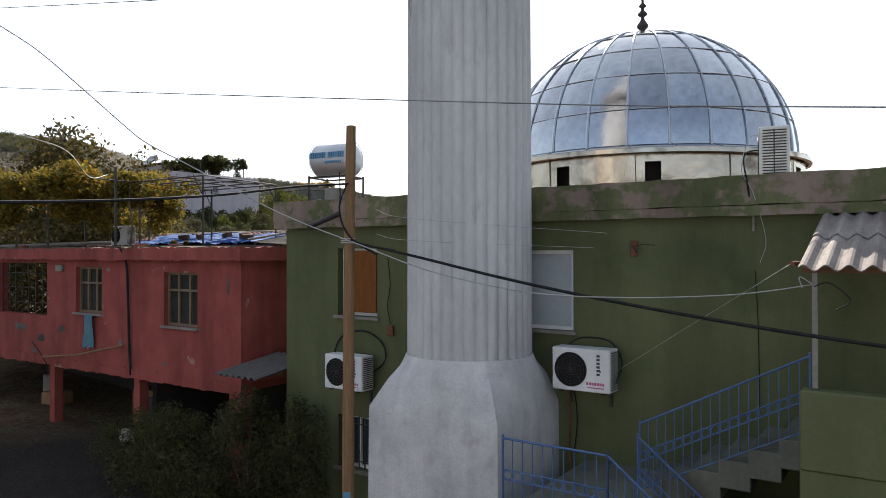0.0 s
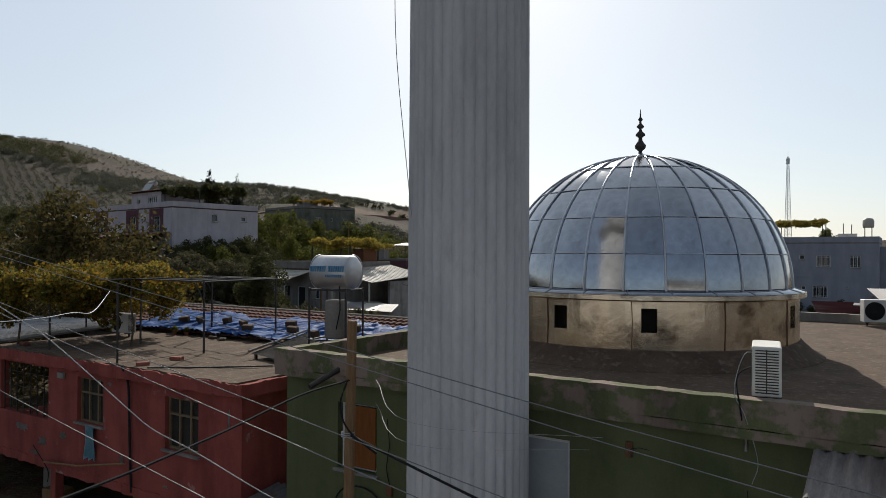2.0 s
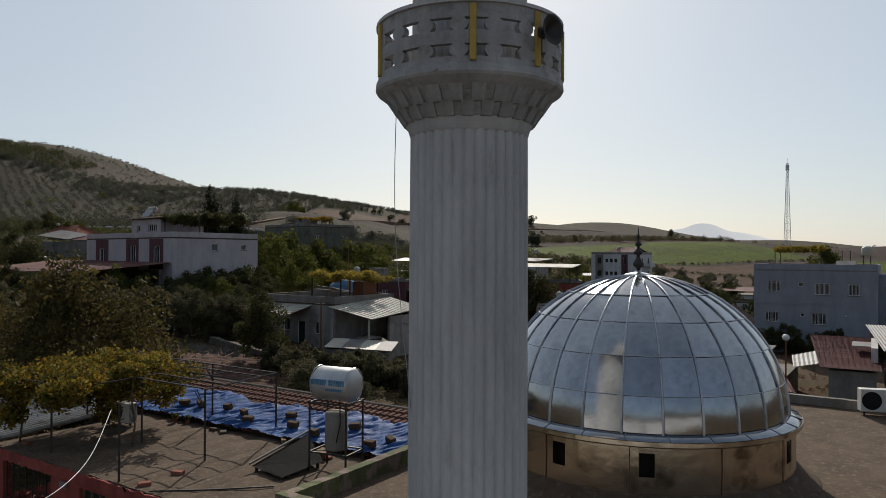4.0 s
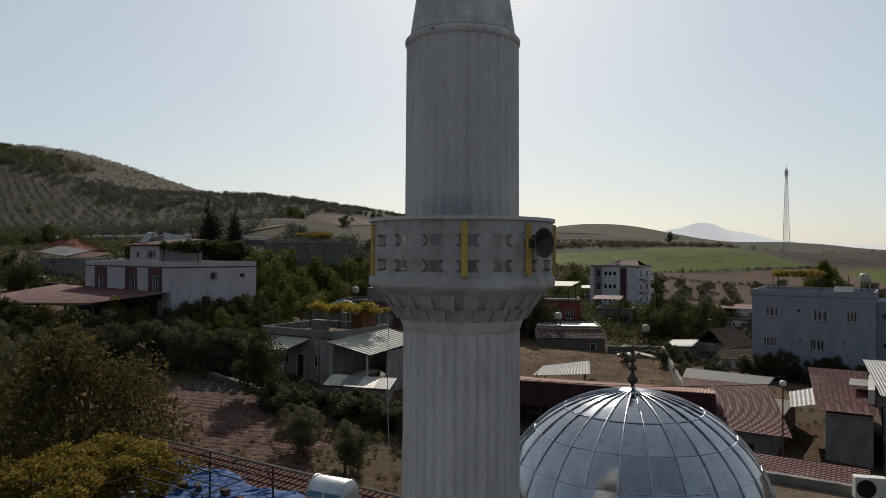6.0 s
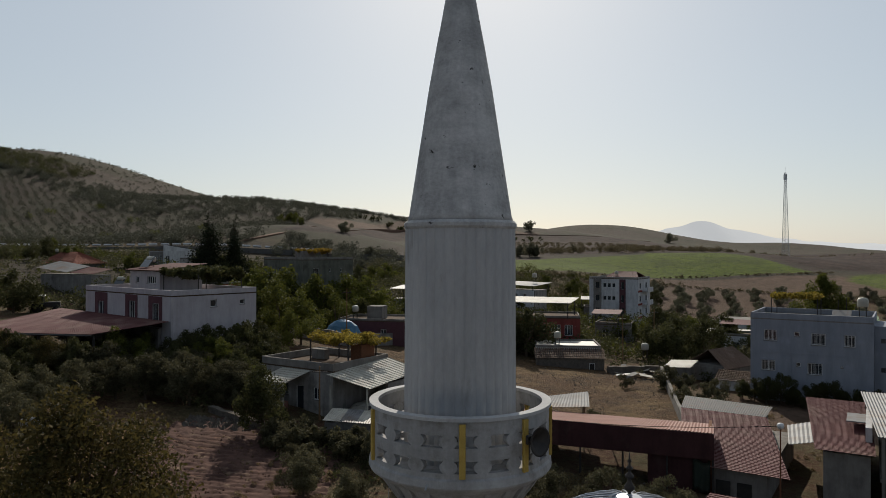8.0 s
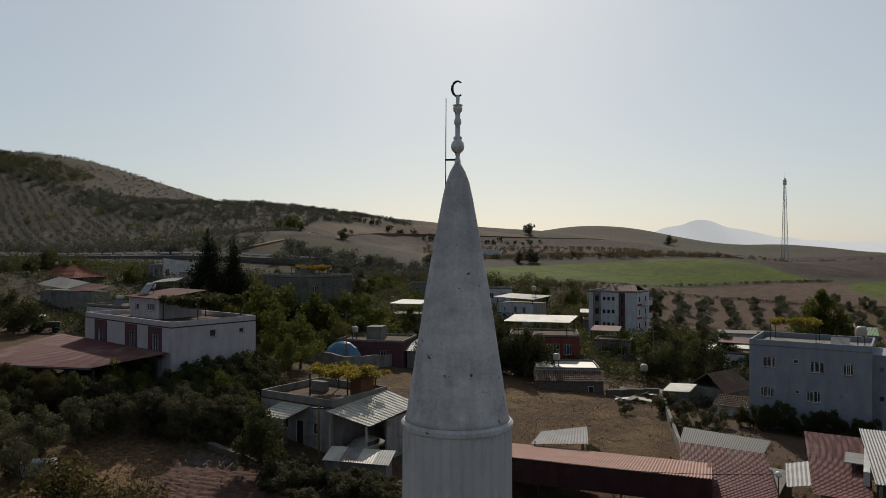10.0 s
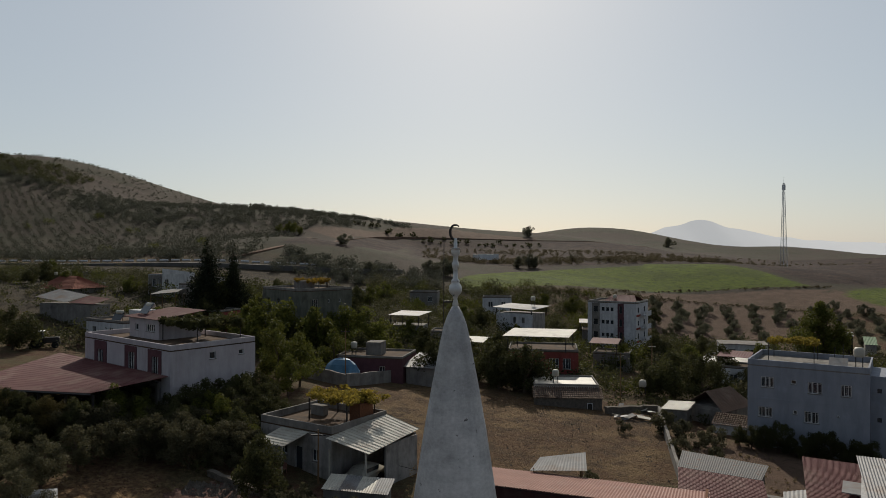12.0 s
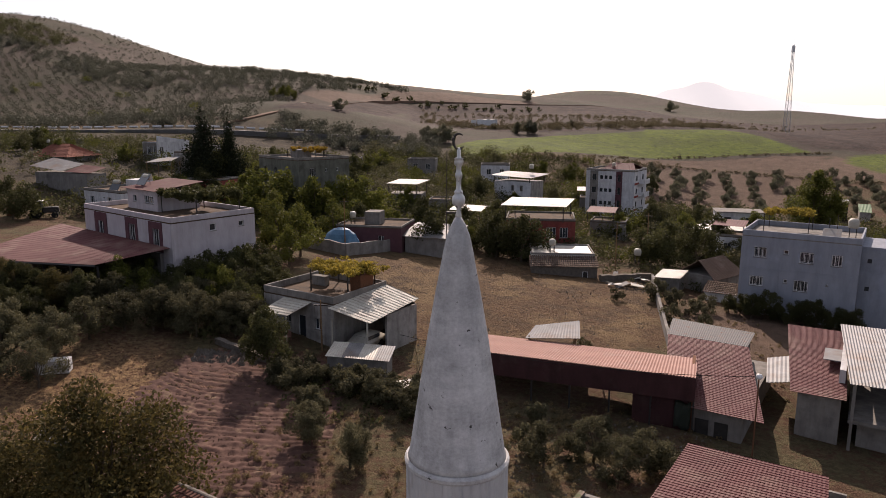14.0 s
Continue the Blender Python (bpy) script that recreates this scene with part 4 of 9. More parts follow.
# ---- helpers for plants and sheets ----
def leaf_cloud(centres, count, size, seed, stretch=(1, 1, 1), shell=0.55):
    """A mesh of many small leaves, two triangles each, scattered in clumps (centre, radius)."""
    rng = np.random.default_rng(seed)
    weights = np.array([r**2.2 for _, r in centres])
    pick = rng.choice(len(centres), count, p=weights / weights.sum())
    d = rng.normal(size=(count, 3))
    d /= np.linalg.norm(d, axis=1, keepdims=True)
    rad = shell + (1 - shell) * rng.random((count, 1)) ** 0.6
    rad *= np.where(rng.random((count, 1)) < 0.14, 1.22, 1.0)
    c = np.array([tuple(c) for c, _ in centres])[pick]
    r = np.array([r for _, r in centres])[pick][:, None]
    pos = c + d * rad * r * np.array(stretch)
    a = rng.normal(size=(count, 3))
    a /= np.linalg.norm(a, axis=1, keepdims=True)
    b = np.cross(a, rng.normal(size=(count, 3)))
    b /= np.linalg.norm(b, axis=1, keepdims=True) + 1e-9
    s = size * rng.uniform(0.6, 1.4, (count, 1))
    q = np.stack([pos - a * s, pos + b * s * 0.55, pos + a * s, pos - b * s * 0.55], 1).reshape(-1, 3)
    me = bpy.data.meshes.new("crown")
    me.from_pydata(q.tolist(), [], np.arange(count * 4).reshape(-1, 4).tolist())
    return me


def trunk_mesh(height, radius, tips, seed, lean=0.1):
    rg = random.Random(seed)
    bm = bmesh.new()
    top = Vector((rg.uniform(-lean, lean) * height, rg.uniform(-lean, lean) * height, height))
    mid = top * 0.5 + Vector((rg.uniform(-0.08, 0.08), rg.uniform(-0.08, 0.08), 0)) * height
    ring_tube(bm, [(0, 0, -0.25), mid * 0.4, mid, top], radius, 7, radius * 0.65)
    for tip in tips:
        tip = Vector(tip)
        s = mid.lerp(top, rg.uniform(0.2, 1.0))
        bend = s.lerp(tip, 0.5) + Vector((rg.uniform(-0.1, 0.1), rg.uniform(-0.1, 0.1), 0.06)) * height
        ring_tube(bm, [s, bend, tip], radius * 0.45, 5, radius * 0.1)
    me = bpy.data.meshes.new("trunk")
    bm.to_mesh(me)
    bm.free()
    me.materials.append(M["bark"])
    return me


PLANTS = {}


def plant_kind(kind, leaf, label, category, height, width, trunk, leaves, size, variants=3, clumps=12, low=0.35, tall=1.0, shell=0.3, taper=0.0):
    """Some individuals of one kind of plant, of unit scale in metres."""
    out = []
    for v in range(variants):
        rg = random.Random(kind + str(v))
        cs = []
        for i in range(clumps):
            h = low + (1 - low) * (i + rg.random()) / clumps
            w = width * 0.5 * (1.02 - h) ** 0.85 if taper else width * 0.5 * (math.sin(math.pi * min(1, max(0.08, (h - low) / (1 - low) * 0.9 + 0.12))) ** 0.6)
            a = rg.uniform(0, math.tau)
            q = rg.uniform(0.25, 1.05) * w if taper == 0 else rg.uniform(0.1, 0.5) * w
            cs.append((Vector((q * math.cos(a), q * math.sin(a), h * height * 0.93)), max(0.12 * width, rg.uniform(0.22, 0.46) * w) if taper == 0 else max(0.03 * width, rg.uniform(0.42, 0.6) * w)))
        crown = leaf_cloud(cs, leaves, size, hash_seed(kind, v), (1, 1, tall), shell)
        crown.materials.append(M[leaf])
        out.append((trunk_mesh(height * max(low, 0.25), trunk, [c for c, _ in cs[::2]], v + 11), crown))
    PLANTS[kind] = (out, label, category)


def hash_seed(kind, v):
    return sum(ord(c) * (i + 3) for i, c in enumerate(kind)) + 97 * v


plant_count = [0]


def plant(kind, x, y, scale=1.0, z=None, name=None, label="", sz=1.0, group=""):
    made, text, category = PLANTS[kind]
    i = plant_count[0]
    plant_count[0] += 1
    trunk, crown = made[i % len(made)]
    rg = random.Random(i * 7 + 1)
    root = thing(name or category.replace(" ", "_"), pose(x, y, land(x, y) if z is None else z, 0, 0, rg.uniform(0, 360)) @ Matrix.Diagonal((scale, scale, scale * sz, 1)), label or text, category, group)
    for n, me in (("trunk", trunk), ("crown", crown)):
        ob = new(n, me)
        ob.parent = root
    return root


plant_kind("olive", "leaf_olive", "grey-green olive tree with an uneven crown", "olive tree", 3.6, 3.6, 0.12, 4600, 0.075, 4, 16, 0.26)
plant_kind("shrub", "leaf_olive", "dusty grey-green shrub on dry soil", "shrub", 1.7, 2.1, 0.04, 1500, 0.075, 3, 9, 0.1)
plant_kind("broad", "leaf_dark", "dark green broadleaf tree", "tree", 5.0, 4.6, 0.16, 6500, 0.10, 4, 20, 0.18)
plant_kind("autumn", "leaf_mid", "tree with green and yellowing leaves", "tree", 5.6, 4.8, 0.15, 4200, 0.11, 3, 16, 0.2)
plant_kind("walnut", "leaf_walnut", "large leafy tree turning yellow and rust", "tree", 6.5, 7.0, 0.2, 22000, 0.085, 2, 46, 0.12, shell=0.25)
plant_kind("poplar", "leaf_mid", "tall narrow yellowing poplar tree", "tree", 13.0, 6.4, 0.25, 20000, 0.15, 2, 90, 0.05, 1.3, 0.2)
plant_kind("cypress", "cypress", "dark conical cypress tree", "cypress", 16.0, 15.0, 0.3, 15000, 0.2, 2, 46, 0.04, 1.3, 0.2, 0.9)
plant_kind("farbroad", "leaf_dark", "dark green leafy village tree", "tree", 6.0, 6.4, 0.2, 4200, 0.16, 3, 18, 0.12)
plant_kind("fargrove", "leaf_grove", "round grey-green grove tree", "tree", 5.0, 6.4, 0.2, 4200, 0.16, 3, 18, 0.12)
plant_kind("farmid", "leaf_mid", "leafy green village garden tree", "tree", 6.0, 6.2, 0.2, 4200, 0.16, 3, 18, 0.12)
plant_kind("streetbush", "leaf_dark", "dark feathery bush", "bush", 3.0, 2.6, 0.05, 11000, 0.034, 3, 26, 0.05, 1.35, 0.2)
plant_kind("bare", "leaf_dry", "half-bare small tree with dry twigs", "tree", 3.4, 2.4, 0.06, 420, 0.05, 2, 10, 0.3)


def corrugated(x0, x1, y0, y1, period, depth, thick=0.012, per=6, along="y", zf=None):
    """A wavy sheet; its waves run along the named axis. zf gives the height at (x, y)."""
    bm = bmesh.new()
    if along == "y":
        n, length = max(1, round((x1 - x0) / period)), (y0, y1)
    else:
        n, length = max(1, round((y1 - y0) / period)), (x0, x1)
    lines = []
    for side in (0, 1):
        for k in range(n * per + 1):
            s = k / (n * per)
            wave = depth * 0.5 * math.sin(s * n * math.tau) - side * thick
            row = []
            for q in length:
                x, y = (x0 + (x1 - x0) * s, q) if along == "y" else (q, y0 + (y1 - y0) * s)
                row.append(bm.verts.new((x, y, (zf(x, y) if zf else 0) + wave)))
            lines.append(row)
    m = n * per + 1
    for k in range(m - 1):
        bm.faces.new((lines[k][0], lines[k + 1][0], lines[k + 1][1], lines[k][1]))
        bm.faces.new((lines[m + k][0], lines[m + k][1], lines[m + k + 1][1], lines[m + k + 1][0]))
        for e in (0, 1):
            bm.faces.new((lines[k][e], lines[m + k][e], lines[m + k + 1][e], lines[k + 1][e]))
    for k in (0, m - 1):
        bm.faces.new((lines[k][0], lines[k][1], lines[m + k][1], lines[m + k][0]))
    return bm


def bars_text(parent, rows, y, material, label=""):
    """Plain bars that stand for lettering: (x0, x1, z0, z1) on the plane y."""
    for x0, x1, z0, z1 in rows:
        part("lettering", boxes((x0, x1, y - 0.003, y, z0, z1)), material, parent)


def ac_unit(m, label, brand=True, w=0.86, h=0.60, d=0.32, wall=True, group="air conditioners"):
    """An outdoor air conditioner: its front is at y = 0, facing -y, its base at z = 0."""
    ac = thing("air_conditioner", m, label, "air conditioner", group)
    part("casing", boxes((0, w, 0.0, d, 0, h), bevel=0.015), "white_plastic" if brand else "old_plastic", ac)
    cx, cz, r = w * 0.33, h * 0.5, h * 0.40
    bm = bmesh.new()
    disc = [bm.verts.new((cx + r * math.cos(k * math.tau / 28), -0.004, cz + r * math.sin(k * math.tau / 28))) for k in range(28)]
    back = [bm.verts.new((v.co.x, 0.02, v.co.z)) for v in disc]
    bm.faces.new(disc)
    for k in range(28):
        bm.faces.new((disc[k], disc[(k + 1) % 28], back[(k + 1) % 28], back[k]))
    part("fan_opening", bm, "black", ac)
    guard = part("fan_guard", ring_tube(bmesh.new(), [(cx + 0.05 * r * math.cos(a), -0.012, cz + 0.05 * r * math.sin(a)) for a in (k * math.tau / 12 for k in range(13))], 0.008, 4), "dark_metal", ac)
    for q in range(1, 7):
        rr = r * q / 6
        part("ring", ring_tube(bmesh.new(), [(cx + rr * math.cos(a), -0.012, cz + rr * math.sin(a)) for a in (k * math.tau / 24 for k in range(25))], 0.004, 4), "dark_metal", guard)
    for k in range(8):
        a = k * math.pi / 8
        part("spoke", ring_tube(bmesh.new(), [(cx - r * math.cos(a), -0.010, cz - r * math.sin(a)), (cx + r * math.cos(a), -0.010, cz + r * math.sin(a))], 0.003, 4), "dark_metal", guard)
    if brand:
        bars_text(ac, [(w * 0.775, w * 0.83, h * (0.40 + 0.085 * k), h * (0.455 + 0.085 * k)) for k in range(6)] + [(w * 0.83, w * 0.845, h * 0.47, h * 0.53)], -0.001, "letter_black")
        bars_text(ac, [(w * (0.60 + 0.045 * k), w * (0.635 + 0.045 * k), h * 0.17, h * 0.235) for k in range(7)], -0.001, "letter_pink")
        bars_text(ac, [(w * 0.62, w * 0.90, h * 0.10, h * 0.125)], -0.001, "letter_pink")
    bm = bmesh.new()
    for k in range(16):
        z = h * (0.08 + 0.84 * k / 15)
        box(bm, w + 0.001, w + 0.006, d * 0.12, d * 0.9, z - 0.008, z + 0.008)
    box(bm, w + 0.0005, w + 0.004, d * 0.48, d * 0.52, h * 0.06, h * 0.94)
    part("side_louvre", bm, "dark_metal", ac)
    for x in (w * 0.15, w * 0.85):
        part("wall_bracket" if wall else "foot", boxes((x - 0.02, x + 0.02, 0.0, d + (0.1 if wall else 0), -0.03, -0.002), *([(x - 0.02, x + 0.02, d + 0.06, d + 0.09, -0.25, 0.1)] if wall else [(x - 0.02, x + 0.02, d * 0.4, d * 0.6, -0.12, -0.03)])), "dark_metal", ac)
    return ac


# ---- things on and round the mosque ----
ac_unit(MOSQUE @ pose(1.38, -0.42, 3.05), "white outdoor air conditioner on the green wall under a window")
ac_unit(MOSQUE @ pose(5.78, -0.42, 3.49), "white outdoor air conditioner on the green wall beside the minaret")
ac_unit(MOSQUE @ pose(8.55, 0.60, 6.40, 0, 0, -81) @ pose(-0.4, -0.18, 0), "old yellowed air conditioner standing on the roof parapet", False, 0.82, 0.66, 0.36, False)
ac_unit(MOSQUE @ pose(9.0, 16.4, 6.16, 0, 0, 20), "white air conditioner on legs at the back of the roof", False, 0.95, 0.72, 0.36, False)


def cable(name, pts, r, label, material="cable", sag=0.0, steps=10, category="cable"):
    """A cable through points; sag hangs a single span."""
    if len(pts) == 2 and sag:
        a, b = Vector(pts[0]), Vector(pts[1])
        pts = [a.lerp(b, k / steps) - Vector((0, 0, sag * 4 * (k / steps) * (1 - k / steps))) for k in range(steps + 1)]
    elif len(pts) > 2:
        ps = [Vector(p) for p in pts]
        ps = [ps[0] * 2 - ps[1], *ps, ps[-1] * 2 - ps[-2]]
        pts = []
        for i in range(1, len(ps) - 2):
            p0, p1, p2, p3 = ps[i - 1 : i + 3]
            for k in range(5):
                t = k / 5
                pts.append(0.5 * (2 * p1 + (p2 - p0) * t + (2 * p0 - 5 * p1 + 4 * p2 - p3) * t * t + (3 * p1 - p0 - 3 * p2 + p3) * t**3))
        pts.append(ps[-2])
    ob = part(name, tube(pts, r, 5), material)
    return tagged(ob, label, category)


def at_wall(u, v, z):
    return tuple(MOSQUE @ Vector((u, v, z)))


# hoses of the air conditioners, pipes and drains on the front
cable("refrigerant_hose", [at_wall(2.15, -0.1, 3.3), at_wall(2.45, -0.06, 3.55), at_wall(2.4, -0.05, 3.85), at_wall(2.0, -0.05, 4.05), at_wall(1.5, -0.05, 3.95), at_wall(1.28, -0.05, 3.6), at_wall(1.3, -0.05, 3.1)], 0.016, "black hose looped over the air conditioner")
cable("refrigerant_hose", [at_wall(6.64, -0.2, 3.6), at_wall(6.7, -0.1, 3.9), at_wall(6.5, -0.06, 4.17), at_wall(6.1, -0.05, 4.2), at_wall(5.9, -0.1, 4.1)], 0.012, "grey hose looped over the air conditioner", "cable")
cable("drain_hose", [at_wall(5.86, -0.05, 3.5), at_wall(5.9, -0.05, 3.0), at_wall(5.88, -0.06, 2.5), at_wall(6.0, -0.2, 2.3)], 0.018, "rusty hose down the green wall", "rust")
cable("drain_hose", [at_wall(5.95, -0.04, 3.5), at_wall(6.0, -0.04, 3.0), at_wall(5.95, -0.05, 2.45)], 0.009, "thin black hose down the green wall")
cable("wall_cable", [at_wall(2.5, -0.03, 5.35), at_wall(2.55, -0.03, 4.9), at_wall(2.5, -0.04, 4.5), at_wall(2.56, -0.03, 4.2)], 0.008, "thin black cable hanging on the green wall")
tagged(part("socket_box", boxes((2.5, 2.62, -0.06, -0.002, 4.0, 4.18), bevel=0.01), "rust"), "small rusty box on the green wall", "junction box").matrix_world = MOSQUE
tagged(part("roof_spout", tube([(1.51, 0.0, 6.2), (1.42, -0.35, 6.06), (1.32, -0.75, 5.9)], 0.05, 12), "dark_metal"), "dark metal rain spout poking out of the parapet", "rain spout").matrix_world = MOSQUE
tagged(part("downpipe", boxes((8.385, 8.42, -0.04, -0.002, 5.7, 6.0), bevel=0.008), "grey_plaster"), "white plastic cable duct on the green wall", "cable duct").matrix_world = MOSQUE
cable("wall_cable", [at_wall(8.42, -0.03, 5.2), at_wall(8.45, -0.02, 4.5), at_wall(8.46, -0.02, 3.6), at_wall(8.44, -0.02, 2.9)], 0.006, "black cable running down the green wall")
cable("wall_cable", [at_wall(8.5, 0.5, 6.9), at_wall(8.35, 0.15, 6.95), at_wall(8.28, -0.15, 6.5), at_wall(8.42, -0.19, 6.2), at_wall(8.55, -0.05, 5.6), at_wall(8.48, -0.05, 5.3)], 0.005, "pale cables from the roof air conditioner over the parapet", "pale_cable")
cable("wall_cable", [at_wall(8.55, 0.5, 6.8), at_wall(8.3, 0.0, 6.7), at_wall(8.36, -0.2, 6.3), at_wall(8.40, -0.06, 5.9)], 0.012, "dark cable from the roof air conditioner")
hook = thing("lamp_bracket", MOSQUE @ pose(6.85, -0.02, 5.5), "old rusty lamp bracket with loose wires on the green wall", "lamp bracket")
part("plate", boxes((-0.05, 0.05, -0.03, 0.015, -0.12, 0.1), bevel=0.008), "rust", hook)
part("arm", tube([(0, -0.03, 0), (0.02, -0.12, 0.02), (0.08, -0.16, -0.06)], 0.014, 6), "dark_metal", hook)
part("wire", tube([(0.04, -0.1, 0.02), (0.16, -0.06, 0.05), (0.3, -0.04, 0.03)], 0.005, 4), "cable", hook)

# ---- the canopy, landing and stairs ----
canopy = thing("canopy", MOSQUE, "old wavy fibre-cement canopy on rusty posts", "canopy")
for k in range(2):
    a, b = 0.05 - 1.24 * k, -1.28 - 1.2 * k

    def slope(x, y, lift=0.02 * (1 - k)):
        return 5.90 + (y / 2.45) * 0.60 + lift
    for i in range(3):
        part("sheet", corrugated(9.2 + i * 1.06, 9.2 + i * 1.06 + 1.1, b, a, 0.177, 0.055, 0.012, 8, "y", lambda x, y, i=i: slope(x, y) + 0.012 * (i % 2)), "asbestos", canopy)
part("post", boxes((9.30, 9.345, -2.32, -2.275, 4.16, 5.27)), "grey_plaster", canopy, "pale painted canopy post")
part("post", boxes((12.1, 12.16, -2.33, -2.27, 4.16, 5.27)), "rust", canopy)
part("beam", boxes((9.22, 12.3, -2.34, -2.26, 5.24, 5.29)), "rust", canopy)
part("beam", boxes((9.1, 9.15, -2.25, -0.05, 5.30, 5.34)), "rust", canopy)
cable("loose_wire", [at_wall(9.3, -2.3, 5.1), at_wall(9.45, -2.4, 5.15), at_wall(9.62, -2.42, 5.0), at_wall(9.5, -2.4, 4.9)], 0.006, "loose wire ends at the canopy post")
cable("loose_wire", [at_wall(9.32, -2.3, 5.12), at_wall(9.2, -2.35, 5.2), at_wall(9.22, -2.35, 5.1)], 0.006, "loose wire ends at the canopy post", "pale_cable")

stairs = thing("entrance_stairs", MOSQUE, "concrete stairs with a landing at the mosque wall", "stairs")
part("upper_landing", boxes((9.2, 13.0, -2.4, -0.01, -0.4, 3.40)), "green_wall", stairs)
part("landing_wall", boxes((9.2, 13.0, -2.42, -2.22, 3.402, 4.15), bevel=0.02), "green_wall", stairs)
part("lower_landing", boxes((6.15, 7.28, -2.75, -0.01, -0.4, 2.44)), "moss_plaster", stairs)
n = 6
for k in range(n):
    u0 = 7.28 + 1.9 * k / n
    part("step", boxes((u0 + 0.002, u0 + 1.9 / n + (0.03 if k < n - 1 else 0.01), -1.3, -0.01, -0.4 if k == 0 else 2.44 + 0.16 * (k - 1), 2.44 + 0.16 * (k + 1)), bevel=0.01), "moss_plaster", stairs)
part("stair_wall", wall_panel(bmesh.new(), 7.29, 9.19, -0.4, 2.42, -1.31, -1.305, [(7.95, 8.9, 1.4, 2.15)]), "green_wall", stairs)
sw = window(stairs, 7.95, 8.9, 1.4, 2.15, y=-1.29, bars=8, mullions=1, label="barred window under the stairs", bar_mat="white_plastic")
for k in range(8):
    u0 = 7.28 + 2.0 * k / 8
    part("step", boxes((u0 + 0.002, u0 + 0.249, -2.75, -1.42, -0.4, 2.44 - 0.17 * (k + 1)), bevel=0.01), "moss_plaster", stairs)


def railing(name, pts, label, spacing=0.115, height=0.88):
    """A blue railing along floor points, with bars and a band of rings."""
    rl = thing(name, MOSQUE, label, "railing", "stair railings")
    for (u0, v0, z0), (u1, v1, z1) in zip(pts, pts[1:]):
        a, b = Vector((u0, v0, z0)), Vector((u1, v1, z1))
        for h, r in ((height, 0.014), (0.1, 0.010), (0.42, 0.007), (0.53, 0.007)):
            part("rail", tube([a + Vector((0, 0, h)), b + Vector((0, 0, h))], r, 6), "blue_paint", rl)
        n = max(2, int((b - a).length / spacing))
        for k in range(n + 1):
            p = a.lerp(b, k / n)
            thick = 0.014 if k in (0, n) else 0.0065
            part("post" if thick > 0.01 else "bar", tube([p + Vector((0, 0, 0.0 if thick > 0.01 else 0.1)), p + Vector((0, 0, height + (0.04 if thick > 0.01 else 0)))], thick, 5), "blue_paint", rl)
            if k < n:
                c = a.lerp(b, (k + 0.5) / n) + Vector((0, 0, 0.475))
                d = (b - a).normalized()
                part("ring", tube([c + 0.05 * (math.cos(q) * d + math.sin(q) * Vector((0, 0, 1))) for q in (i * math.tau / 12 for i in range(13))], 0.006, 4), "blue_paint", rl)
    return rl


railing("stair_railing", [(7.33, -1.28, 2.48), (9.17, -1.28, 3.44)], "blue-painted metal railing up the stairs")
railing("stair_railing", [(6.22, -2.7, 2.46), (7.45, -2.7, 2.45), (9.2, -2.7, 1.05)], "blue-painted metal railing round the lower landing")
railing("stair_railing", [(7.36, -1.45, 2.36), (9.2, -1.45, 0.88)], "blue-painted metal railing down the lower stairs")

# ---- the timber pole and the wires ----
pole = thing("utility_pole", pose(-1.33, 10.38, 0.3), "weathered round timber utility pole beside the mosque", "utility pole")
part("pole", tube([(0, 0, -0.6), (0.01, 0, 2.5), (0.02, 0.01, 5), (0.05, 0.02, 6.97)], 0.095, 12, 0.07), "timber", pole)
part("plate", boxes((-0.05, 0.05, -0.105, -0.095, 1.62, 1.72)), "letter_blue", pole, "small blue metal tag")
part("splice", tube([(0.06, -0.09, 5.32), (0.3, -0.22, 5.2), (0.45, -0.32, 5.12)], 0.022, 6), "cable", pole, "taped black cable splice")
for k in range(3):
    part("tie", tube([(0.06 * math.cos(a) * 1.6, 0.06 * math.sin(a) * 1.6, 5.28 + 0.03 * k) for a in (i * math.tau / 10 for i in range(11))], 0.008, 4), "pale_cable", pole)
P0 = (-1.2, 10.28, 5.58)
cable("supply_cable", [P0, (-0.45, 9.6, 5.42), (1.0, 8.5, 5.08), (2.4, 7.45, 4.82), (3.9, 6.2, 4.62), (6.5, 4.2, 4.4)], 0.019, "thick black supply cable across the street")
cable("supply_cable", [(-1.3, 10.25, 6.42), (-1.9, 9.6, 6.32), (-2.7, 8.2, 6.08), (-3.8, 6.3, 5.88), (-6.0, 3.0, 5.7)], 0.016, "black supply cable from the timber pole")
cable("supply_cable", [(-1.33, 10.3, 6.42), (-1.42, 10.2, 6.1), (-1.36, 10.22, 5.8), (-1.2, 10.24, 5.6), (-0.9, 9.95, 5.52), (-0.6, 9.75, 5.47)], 0.014, "black cable looping down the timber pole")
cable("service_wire", [(-5.0, 7.0, 8.12), (-4.16, 7.0, 7.60), (-3.82, 7.0, 7.37), (-3.39, 7.0, 7.0), (-3.05, 7.0, 6.70), (-2.80, 7.0, 6.50), (-2.38, 7.0, 6.28), (-1.5, 6.9, 5.82), (-0.7, 6.9, 5.5), (0.0, 6.95, 5.24), (0.9, 6.95, 5.05), (1.8, 6.98, 5.0), (2.7, 6.95, 5.02), (3.2, 6.92, 5.07), (3.58, 6.9, 5.13)], 0.006, "pale service wire sagging to the canopy post", "pale_cable")
